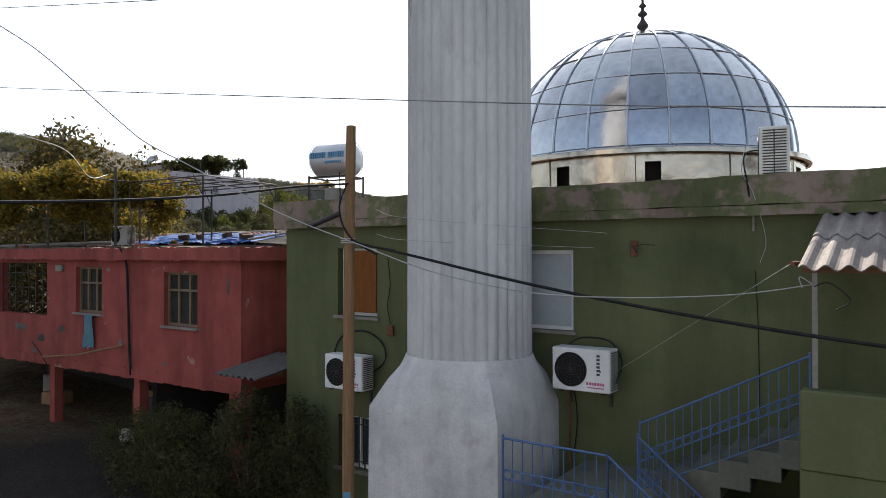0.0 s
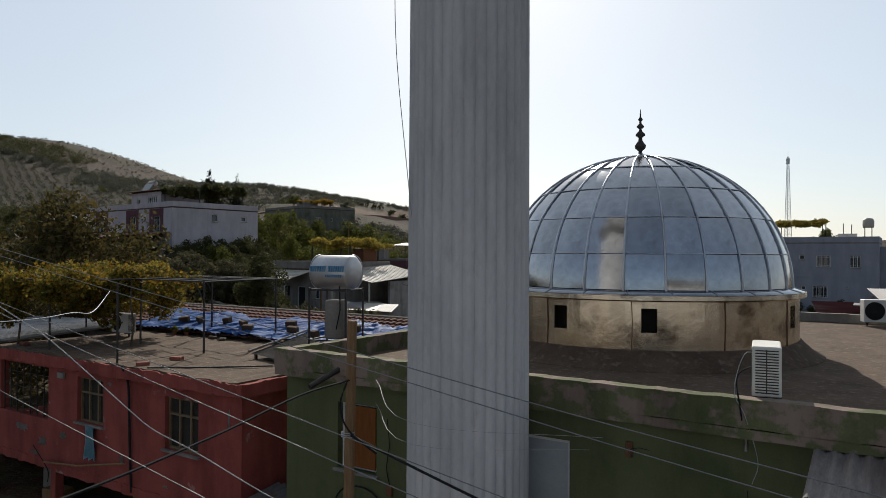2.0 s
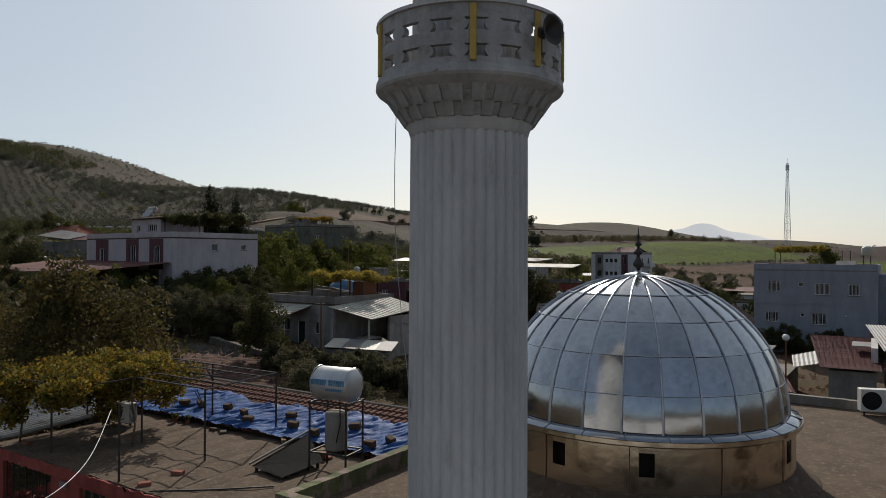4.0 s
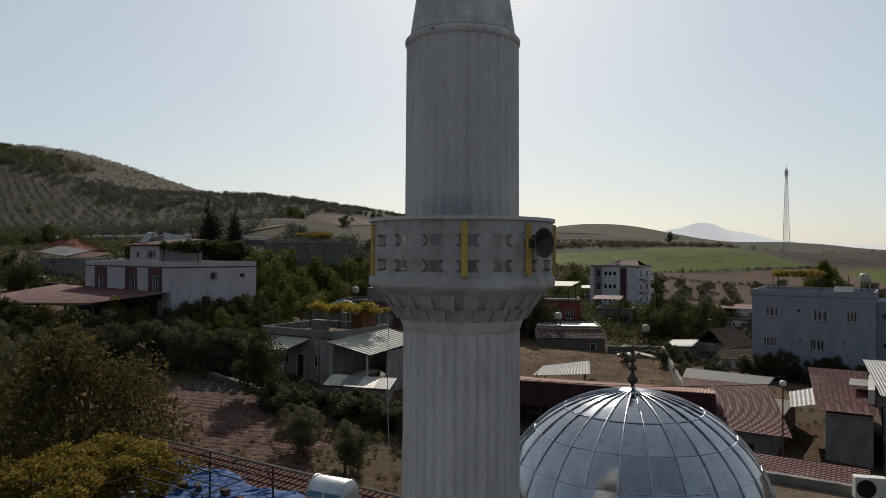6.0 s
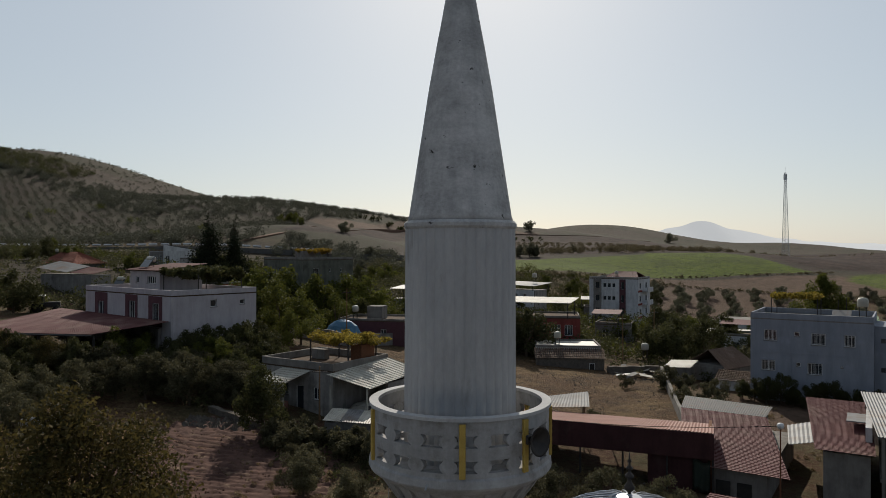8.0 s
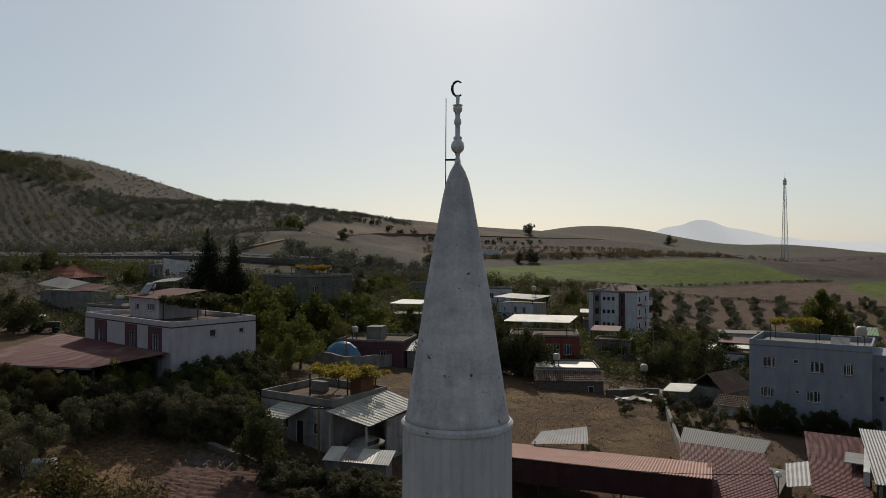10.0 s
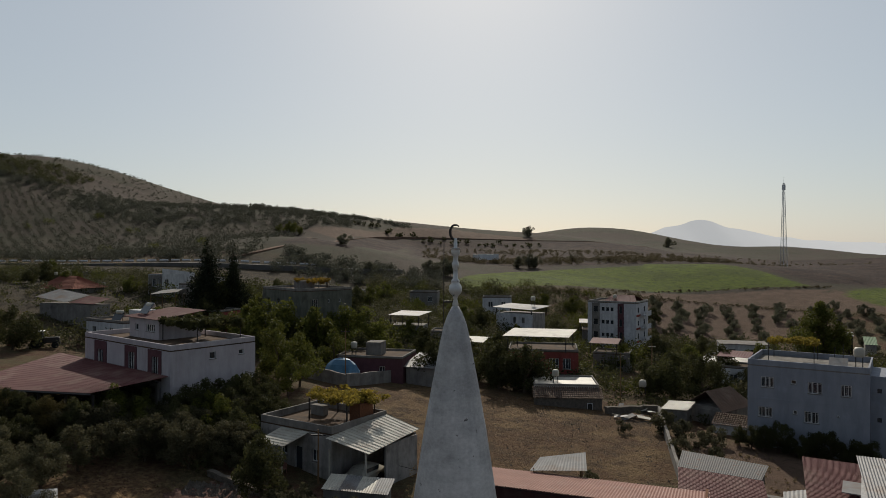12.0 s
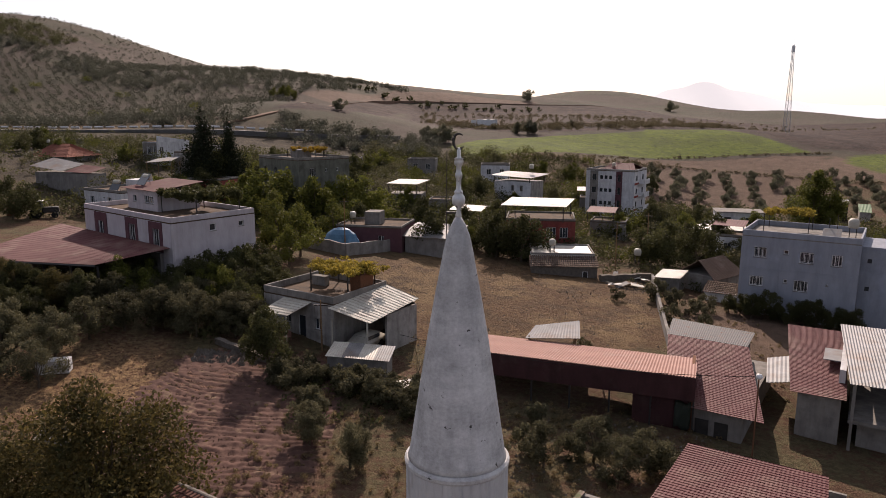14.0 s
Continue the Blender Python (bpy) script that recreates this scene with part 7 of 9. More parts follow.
# blue-grey building
BM = frame_at(34.0, 77.4, STREET)
blue = block_house("blue_building", BM, 11.6, 9.0, 0.0, 9.6, "blue_plaster", "two-storey pale blue-grey house with a flat roof", "house", [
    ("f", 1.35, 2.65, 7.35, 8.5, 2, 6), ("f", 4.35, 4.85, 7.95, 8.4, 0, 0), ("f", 5.95, 7.3, 7.15, 8.35, 2, 6), ("f", 9.0, 10.0, 7.15, 8.35, 2, 5),
    ("f", 1.1, 2.5, 4.1, 5.2, 3, 6), ("f", 4.55, 4.95, 4.75, 5.15, 0, 0), ("f", 5.6, 7.0, 4.0, 5.2, 3, 6), ("f", 8.7, 8.9, 4.95, 5.15, 0, 0)], 0.72, roof="grey_plaster", coping="blue_plaster", window_kw=dict(bar_mat="white_plastic"))
part("floor_band", boxes((-0.03, 11.63, -0.035, -0.002, 6.05, 6.2)), "blue_plaster", blue)
part("wing", boxes((11.61, 14.8, 1.6, 8.5, 0, 9.3)), "blue_plaster", blue, "blue-grey stair wing")
for z in (4.6, 7.6):
    part("wing_window", boxes((12.2, 12.6, 1.55, 1.598, z, z + 0.45)), "glass", blue)
part("downpipe", boxes((3.95, 4.05, -0.09, -0.04, 3.0, 6.04)), "blue_plaster", blue)
up_tank(BM @ pose(10.6, 1.2, 10.1), 1.25)
pv = thing("solar_collector", BM @ pose(8.6, 1.6, 9.70), "sloping pale solar collector on the flat roof", "solar collector")
part("panel", boxes((-0.9, 0.9, -0.03, 0.03, 0.0, 2.0), bevel=0.01), "tin", pv).matrix_local = pose(0, 0.0, 0.06, -62)
for x in (-0.8, 0.8):
    part("leg", tube([(x, 1.55, 0.0), (x, 1.5, 0.86)], 0.025, 5), "dark_metal", pv)
tb = thing("roof_trellis", BM @ pose(1.6, 3.6, 9.72), "yellow vine on a roof trellis", "trellis")
for x, y in ((0, 0), (4.6, 0), (4.6, 4), (0, 4), (6.6, 0), (7.2, 3)):
    part("post", boxes((x - 0.04, x + 0.04, y - 0.04, y + 0.04, 0, 2.1)), "dark_metal", tb)
me = leaf_cloud([(Vector((rv.uniform(-0.3, 4.8), rv.uniform(0, 4), 2.1 + rv.uniform(-0.1, 0.3))), rv.uniform(0.35, 0.6)) for _ in range(26)], 2600, 0.15, 12, (1, 1, 0.6), 0.2)
me.materials.append(M["leaf_yellow"])
ob = new("leaves", me)
ob.parent = tb

# small tiled house before it and its neighbours
th = thing("tiled_cottage", frame_at(31.4, 81.2, STREET), "small old cottage with a clay-tile roof", "cottage")
part("wall", wall_panel(bmesh.new(), 0.2, 7.7, -0.6, 2.3, 0.2, 0.4, [(3.0, 3.9, 0.2, 1.9)]), "white_render", th)
part("wall", boxes((0.2, 7.7, 0.41, 3.0, -0.6, 2.2)), "interior_shade", th)
tile_field(th, 0, 7.9, 0.0, 2.4, 2.15, 3.05, 0.26, 0.36, seed=7).data.materials[0] = M["old_tile"]
tile_field(th, 0, 7.9, 4.4, 2.4, 2.15, 3.05, 0.26, 0.36, seed=8).data.materials[0] = M["old_tile"]
gh = thing("gabled_house", frame_at(33.6, 83.4, 38), "low house with a dusty brown gabled roof", "house")
part("wall", boxes((0, 6.5, 0, 5.0, -0.6, 3.0)), "grey_plaster", gh)
sheet(gh, [(-0.3, -0.3, 3.0), (6.8, -0.3, 3.0), (6.2, 2.6, 5.0), (0.6, 2.6, 5.0)], 0.3, 0.04, "brown_sheet")
sheet(gh, [(-0.3, 5.4, 3.0), (6.8, 5.4, 3.0), (6.2, 2.6, 5.0), (0.6, 2.6, 5.0)], 0.3, 0.04, "brown_sheet")
part("gable", boxes((0.1, 6.4, 0.3, 4.8, 3.0, 3.3)), "grey_plaster", gh)
ts = thing("tin_shack", frame_at(27.6, 86.5, STREET), "low shack with a bent pale tin roof", "shack")
sheet(ts, [(0, -1.4, 3.0), (3.2, -1.4, 3.2), (3.4, 1.6, 3.7), (0.2, 1.6, 3.5)], 0.25, 0.04, "white_sheet")
part("wall", boxes((0.3, 3.0, -1.1, 1.4, 0, 3.0)), "grey_plaster", ts)
lt2 = thing("tin_sheet", frame_at(7.4, 57.2, STREET + 20), "loose pale corrugated sheet roof behind the shed", "sheet roof")
sheet(lt2, [(0, 0, 4.2), (4.6, 0, 4.5), (4.4, 3.2, 5.1), (0.6, 2.6, 4.6)], 0.25, 0.04, "tin")
for x, y in ((0.3, 0.3), (4.2, 0.4), (4.0, 2.8), (0.8, 2.3)):
    part("post", boxes((x - 0.05, x + 0.05, y - 0.05, y + 0.05, 1.0, 4.35)), "timber", lt2)

lw = thing("long_white_shed", frame_at(46.0, 125.0, STREET + 18), "long low shed with a pale sheet roof in the gardens", "shed")
sheet(lw, [(-0.3, -0.4, 2.6), (9.0, -0.4, 2.6), (9.0, 3.2, 3.1), (-0.3, 3.2, 3.1)], 0.3, 0.03, "white_sheet")
part("wall", boxes((0, 8.7, 0, 2.9, -1.5, 2.5)), "white_render", lw)
part("door", boxes((5.2, 6.1, -0.05, -0.002, -0.2, 1.8)), "dark_metal", lw)
lg = thing("low_grey_house", frame_at(56.4, 142.0, STREET + 18), "low grey flat-roofed house behind the gardens", "house")
part("wall", boxes((0, 9.0, 0, 6.0, -2, 3.3)), "white_render", lg)
part("roof_slab", boxes((-0.2, 9.2, -0.2, 6.2, 3.302, 3.5)), "grey_plaster", lg)
for x in (1.6, 5.6):
    w_ = part("window", boxes((x, x + 1.2, -0.04, -0.002, 1.2, 2.4)), "interior_shade", lg)
    part("sill", boxes((x - 0.08, x + 1.28, -0.1, -0.041, 1.12, 1.198)), "grey_plaster", w_)

rk = random.Random(31)
for k in range(15):
    x, y = rk.uniform(22.0, 28.5), rk.uniform(85.0, 91.5)
    b = part("scrap_board", boxes((-rk.uniform(0.4, 1.3), rk.uniform(0.4, 1.3), -rk.uniform(0.1, 0.5), rk.uniform(0.1, 0.5), 0, 0.04), bevel=0.008), rk.choice(("tin", "white_sheet", "timber", "rust_tin")))
    b.matrix_world = pose(x, y, land(x, y) + 0.35, rk.uniform(-16, 16), rk.uniform(-16, 16), rk.uniform(0, 180))
    tagged(b, "old board or sheet thrown down in the yard", "scrap board", "scrap in the yard")

# boundary walls
def low_wall(name, a, b, h, t, material, label, n=8):
    """A wall that follows the ground from a to b."""
    bm = bmesh.new()
    a, b = Vector(a), Vector(b)
    side = Vector((-(b - a).y, (b - a).x, 0)).normalized() * t / 2 if len(a) == 3 else None
    rings = []
    for k in range(n + 1):
        p = a.lerp(b, k / n)
        z = land(p.x, p.y)
        hh = h + 0.06 * math.sin(k * 2.3)
        rings.append([bm.verts.new((p.x + s * side.x, p.y + s * side.y, zz)) for s, zz in ((-1, z - 0.3), (1, z - 0.3), (1, z + hh), (-1, z + hh))])
    for r0, r1 in zip(rings, rings[1:]):
        for k in range(4):
            bm.faces.new((r0[k], r0[(k + 1) % 4], r1[(k + 1) % 4], r1[k]))
    bm.faces.new(rings[0][::-1])
    bm.faces.new(rings[-1])
    return tagged(part(name, bm, material), label, "wall")


low_wall("field_wall", (27.6, 88.5, 0), (21.4, 61.5, 0), 1.1, 0.3, "grey_plaster", "pale rendered wall along the dry field", 14)
low_wall("stone_wall", (-18.6, 56.4, 0), (-13.6, 53.6, 0), 0.5, 0.5, "stone_rubble", "low rough stone wall at the ploughed field")
low_wall("stone_wall", (-12.0, 88.5, 0), (-4.8, 99.0, 0), 1.6, 0.3, "grey_plaster", "pale enclosure wall round a yard")
low_wall("stone_wall", (-20.5, 92.0, 0), (-12.0, 88.5, 0), 1.6, 0.3, "grey_plaster", "pale enclosure wall round a yard")
low_wall("stone_wall", (20.8, 88.0, 0), (28.0, 90.5, 0), 0.8, 0.7, "stone_rubble", "tumbled stone wall at the field edge")

# the low house beyond the dry field
lh = block_house("low_house", frame_at(12.4, 92.6, -5), 8.4, 7.0, 0.8, 4.3, "white_render", "low white house with an old tiled lean-to", "house", [], 0.35, roof="white_sheet")
part("window", boxes((6.6, 7.3, -2.45, -2.402, 1.7, 2.7)), "white_plastic", lh, "small white plastic window")
part("pane", boxes((6.66, 7.24, -2.47, -2.452, 1.76, 2.64)), "interior_shade", lh)
tile_field(lh, -0.3, 8.7, -2.6, 0.0, 3.3, 4.25, 0.28, 0.4, seed=12).data.materials[0] = M["old_tile"]
part("stone_base", boxes((-0.1, 8.5, -2.4, -0.01, 0.8, 3.25)), "stone_rubble", lh)
up_tank(frame_at(15.4, 94.0, 0) @ pose(0, 0, 4.4), 1.1)
up_tank(frame_at(27.8, 96.5, 0) @ pose(0, 0, 2.4), 1.2)
sc = block_house("canopy_house", frame_at(10.2, 106.5, -8), 10.5, 8.5, 2.0, 6.9, "red_wall", "brick house under a bright flat sheet canopy", "house", [("f", 6.2, 7.6, 4.4, 6.0, 2, 0), ("f", 8.2, 9.4, 4.4, 6.0, 2, 0), ("f", 1.5, 3.0, 4.4, 6.0, 1, 0)], 0.4)
sheet(sc, [(-0.8, -1.4, 9.45), (9.0, -1.4, 9.35), (10.6, 6.0, 9.75), (0.6, 6.0, 9.85)], 0.25, 0.04, "white_sheet", name="canopy")
for x, y in ((0, -0.8), (8.6, -0.8), (9.9, 5.4), (1.2, 5.4)):
    part("post", boxes((x - 0.07, x + 0.07, y - 0.07, y + 0.07, 6.9, 9.4)), "dark_metal", sc)
bh = block_house("plum_house", frame_at(-14.5, 97.5, -12), 9.5, 7.5, 3.0, 7.3, "plum_paint", "dark plum house with a cluttered flat roof", "house", [("f", 6.2, 7.0, 5.2, 6.3, 1, 0), ("f", 2.0, 2.7, 5.3, 6.2, 0, 0)], 0.4)
part("roof_room", boxes((3.4, 5.6, 2.6, 5.2, 7.42, 9.2)), "grey_plaster", bh)
up_tank(frame_at(-12.2, 98.5, 0) @ pose(0, 0, 7.5), 1.1)
ph = thing("pale_roof_shed", frame_at(-4.6, 97.0, -14), "shed with a pale green-grey sheet roof", "shed")
sheet(ph, [(-0.6, -1.0, 6.3), (7.2, -1.0, 6.1), (7.8, 5.0, 7.2), (0.2, 5.0, 7.4)], 0.3, 0.04, "tin")
part("wall", boxes((0, 7, -0.6, 4.6, 2.5, 6.2)), "grey_plaster", ph)
tent = thing("tarpaulin_tent", frame_at(-13.2, 93.5, -10) @ pose(0, 0, land(-13.2, 93.5)), "heap covered with a blue tarpaulin", "tarpaulin tent")
bm = bmesh.new()
rings = []
for z, s in ((0, 1.0), (1.0, 0.92), (2.0, 0.72), (2.6, 0.42), (2.8, 0.1)):
    rings.append([bm.verts.new((2.6 * s * math.cos(a) + 0.12 * math.sin(5 * a + z), 1.7 * s * math.sin(a) + 0.1 * math.sin(3 * a), z)) for a in (k * math.tau / 20 for k in range(20))])
for r0, r1 in zip(rings, rings[1:]):
    for k in range(20):
        bm.faces.new((r0[k], r0[(k + 1) % 20], r1[(k + 1) % 20], r1[k]))
bm.faces.new(rings[-1])
part("cover", bm, "teal_tarp", tent)

# further houses
h2 = block_house("flat_roofed_house", frame_at(-30.8, 121.0, -47), 12.2, 10.0, 4.6, 15.5, "moss_plaster", "grey-green house with a flat roof among trees", "house", [("f", 1.6, 2.5, 12.6, 14.2, 1, 4), ("f", 4.8, 5.7, 12.6, 14.2, 1, 4), ("f", 8.6, 9.5, 12.6, 14.2, 1, 4), ("r", 2.2, 3.3, 12.6, 14.2, 2, 4), ("r", 5.2, 5.6, 13.6, 14.1, 0, 0), ("r", 7.4, 7.8, 13.6, 14.1, 0, 0)], 0.5)
part("roof_room", boxes((4.6, 7.0, 3.4, 6.0, 15.63, 17.0)), "grey_plaster", h2)
up_tank(frame_at(-19.5, 121.5, 0) @ pose(0, 0, 15.7), 0.9)
tb = thing("roof_trellis", frame_at(-25.6, 119.6, -20) @ pose(0, 0, 15.62), "vine on a trellis over a far flat roof", "trellis")
for x, y in ((0, 0), (5.4, 0), (0, 2.6), (5.4, 2.6)):
    part("post", boxes((x - 0.05, x + 0.05, y - 0.05, y + 0.05, 0, 1.5)), "dark_metal", tb)
me = leaf_cloud([(Vector((rv.uniform(-0.4, 5.8), rv.uniform(-0.4, 3), 1.35 + rv.uniform(-0.25, 0.35))), rv.uniform(0.35, 0.6)) for _ in range(24)], 2600, 0.13, 15, (1, 1, 0.6), 0.2)
me.materials.append(M["leaf_vine"])
ob = new("leaves", me)
ob.parent = tb
wf = block_house("white_far_house", frame_at(-62.8, 150.6, -33), 4.9, 8.0, 9.0, 17.0, "white_render", "white two-storey house at the village edge", "house", [("f", 1.4, 3.0, 14.4, 16.0, 3, 0), ("f", 3.5, 4.3, 14.2, 16.2, 1, 0), ("r", 0.6, 1.5, 14.4, 16.0, 1, 0)], 0)
bm = bmesh.new()
for x in (4.72, 4.92):
    for y, z in ((0.0, 17.0), (8.0, 17.0), (8.0, 17.2), (0.0, 18.3)):
        bm.verts.new((x, y, z))
bm.verts.ensure_lookup_table()
for q in ((0, 1, 2, 3), (7, 6, 5, 4), (0, 4, 5, 1), (1, 5, 6, 2), (2, 6, 7, 3), (3, 7, 4, 0)):
    bm.faces.new([bm.verts[i] for i in q])
part("raking_parapet", bm, "white_render", wf, "white sloping parapet wall")
part("front_panel", wall_panel(bmesh.new(), 0.2, 4.7, 12.0, 16.9, -0.06, -0.004, [(1.4, 3.0, 14.4, 16.0), (3.5, 4.3, 14.2, 16.2)]), "grey_plaster", wf, "grey painted front")
block_house("far_house", frame_at(-55.2, 156.5, -33), 3.4, 6.0, 9.0, 15.6, "white_render", "small white house with a dark door", "house", [("f", 1.0, 2.0, 13.4, 15.0, 1, 0)], 0.4)
hb = thing("tiled_far_house", frame_at(-82.0, 143.0, -20), "low house with a faded terracotta roof", "house")
part("wall", boxes((0, 9, 0, 8, 8, 14.3)), "grey_plaster", hb)
sheet(hb, [(-0.5, -0.5, 14.4), (9.6, -0.5, 14.4), (6.0, 4.0, 16.8), (1.6, 4.0, 16.8)], 0.4, 0.05, "clay_tile", steps=10)
sheet(hb, [(-0.5, 8.5, 14.4), (9.6, 8.5, 14.4), (6.0, 4.0, 16.8), (1.6, 4.0, 16.8)], 0.4, 0.05, "clay_tile", steps=10)
sheet(hb, [(9.6, -0.5, 14.4), (9.6, 8.5, 14.4), (6.0, 4.02, 16.8), (6.0, 3.98, 16.8)], 0.4, 0.05, "clay_tile", steps=10)
up_tank(frame_at(-82.0, 149.5, 0) @ pose(0, 0, 16.1), 0.8)
hc = thing("grey_far_shed", frame_at(-70.1, 121.5, -26), "long shed with a grey and a brown sheet roof", "shed")
part("wall", boxes((0.2, 13.2, 0.5, 4.2, 7, 13.0)), "grey_plaster", hc)
sheet(hc, [(-0.3, 0, 14.1), (7.6, 0, 13.4), (7.6, 4.6, 14.3), (-0.3, 4.6, 15.2)], 0.3, 0.05, "tin")
sheet(hc, [(7.62, 0.6, 13.3), (13.5, 0.6, 13.2), (13.5, 4.2, 13.9), (7.62, 4.5, 14.2)], 0.3, 0.05, "plum_sheet")
block_house("pale_roofed_house", frame_at(-83.5, 153.0, -12), 7.2, 5.0, 9.5, 14.6, "grey_plaster", "low far house with a pale flat roof", "house", [("f", 4.4, 5.4, 12.9, 14.1, 1, 0)], 0.3, roof="white_sheet", coping="white_sheet", eaves=0.5)
vb = block_house("low_white_house", frame_at(-54.6, 108.0, -33), 9.5, 7.5, 5.5, 11.3, "white_render", "low white house behind the villa", "house", [("f", 1.6, 2.6, 9.4, 10.6, 1, 0), ("f", 6.0, 7.0, 9.4, 10.6, 1, 0)], 0.45)
part("roof_room", boxes((5.4, 8.2, 3.6, 6.4, 11.43, 13.0)), "white_render", vb)
roof_tank(frame_at(-48.6, 106.2, -20) @ pose(0, 0, 11.42))
vt = thing("garden_trellis", frame_at(-55.0, 122.0, -20) @ pose(0, 0, land(-50, 121)), "green vine on a garden trellis", "trellis")
for x, y in ((0, 0), (11, 0), (11, 4), (0, 4), (5.5, 0), (5.5, 4)):
    part("post", boxes((x - 0.06, x + 0.06, y - 0.06, y + 0.06, -0.3, 3.2)), "timber", vt)
me = leaf_cloud([(Vector((rv.uniform(-0.6, 11.6), rv.uniform(-0.5, 4.5), 3.2 + rv.uniform(-0.3, 0.5))), rv.uniform(0.5, 0.9)) for _ in range(44)], 4200, 0.17, 27, (1, 1, 0.6), 0.2)
me.materials.append(M["leaf_mid"])
ob = new("leaves", me)
ob.parent = vt
block_house("blank_house", frame_at(-51.6, 138.0, -25), 4.6, 6.0, 8.0, 15.4, "dingy_render", "tall plain rendered house without windows", "house", [], 0.3)
tr2 = thing("tin_lean_to", frame_at(-56.0, 134.5, -12), "open lean-to with a pale tin roof", "lean-to")
sheet(tr2, [(0, 0, 13.7), (5.8, 0, 14.2), (5.8, 3.4, 14.9), (0.6, 3.4, 14.3)], 0.3, 0.05, "tin")
for x, y in ((0.3, 0.2), (5.5, 0.2), (5.5, 3.1), (0.8, 3.1)):
    part("post", boxes((x - 0.06, x + 0.06, y - 0.06, y + 0.06, 9.0, 13.9)), "timber", tr2)
tn = thing("terrace_canopy_house", frame_at(-10.0, 133.5, -10), "grey house with a flat sheet canopy over its terrace", "house")
part("wall", boxes((0.3, 6.6, 0.4, 5.0, 2.5, 8.0)), "grey_plaster", tn)
sheet(tn, [(0, -0.4, 10.0), (6.0, -0.4, 9.9), (7.6, 4.0, 10.4), (1.6, 4.0, 10.5)], 0.3, 0.04, "tin", name="canopy")
for x, y in ((0.4, 0.0), (5.8, 0.0), (7.0, 3.6), (1.8, 3.6)):
    part("post", boxes((x - 0.07, x + 0.07, y - 0.07, y + 0.07, 8.0, 9.95)), "dark_metal", tn)
for k in range(9):
    part("baluster", boxes((0.5 + 0.72 * k, 0.54 + 0.72 * k, 0.42, 0.46, 8.0, 8.9)), "dark_metal", tn)
part("terrace_rail", boxes((0.4, 6.4, 0.41, 0.47, 8.9, 8.96)), "dark_metal", tn)
fc = thing("flat_canopy_house", frame_at(10.9, 150.0, -33), "pale house under a wide flat roof sheet", "house")
part("wall", wall_panel(bmesh.new(), 0.6, 9.0, 2.0, 9.0, 0.6, 0.85, [(4.6, 5.3, 7.0, 8.2), (6.6, 7.3, 7.0, 8.2)]), "white_render", fc)
part("core", boxes((0.6, 9.0, 1.2, 7.0, 2.0, 8.9)), "dingy_render", fc)
sheet(fc, [(0, 0, 10.2), (9.4, 0, 9.9), (10.4, 7.0, 10.4), (0.4, 7.0, 10.6)], 0.4, 0.05, "tin", name="canopy")
for x, y in ((0.8, 0.3), (9.0, 0.3), (9.6, 6.5), (0.9, 6.5)):
    part("post", boxes((x - 0.08, x + 0.08, y - 0.08, y + 0.08, 8.9, 9.95)), "dark_metal", fc)
up_tank(frame_at(19.6, 150.5, 0) @ pose(0, 0, 10.4), 1.2)
sw2 = thing("yard_canopy", frame_at(1.6, 117.0, -10), "bright sheet canopy over a village yard", "canopy")
sheet(sw2, [(0, 0, 7.2), (5.4, 0, 7.0), (6.2, 3.4, 7.5), (0.8, 3.4, 7.7)], 0.3, 0.04, "white_sheet")
for x, y in ((0.2, 0.2), (5.2, 0.2), (5.9, 3.2), (1.0, 3.2)):
    part("post", boxes((x - 0.06, x + 0.06, y - 0.06, y + 0.06, 2.5, 7.05)), "dark_metal", sw2)
es = thing("far_yard_shed", frame_at(90.5, 164.0, -25), "small shed with a pale sheet roof", "shed")
sheet(es, [(0, 0, 2.6), (5.0, 0, 2.6), (5.0, 3.0, 3.2), (0, 3.0, 3.2)], 0.3, 0.04, "tin")
part("wall", boxes((0.2, 4.8, 0.3, 2.8, -2.5, 2.5)), "interior_shade", es)
eg = thing("green_roof_shed", frame_at(96.3, 160.0, -25), "small shed with a green sheet roof", "shed")
sheet(eg, [(0, 0, 0.9), (2.6, 0, 0.9), (2.6, 3.6, 2.4), (0, 3.6, 2.4)], 0.3, 0.04, "green_sheet")
part("wall", boxes((0.2, 2.4, 0.3, 3.4, -2.5, 0.9)), "dingy_render", eg)
block_house("low_far_house", frame_at(50.0, 133.0, -30), 6.0, 5.0, -2.0, 2.0, "grey_plaster", "low grey house with clutter on its flat roof", "house", [("f", 3.6, 4.4, 0.2, 1.4, 1, 0)], 0.4)
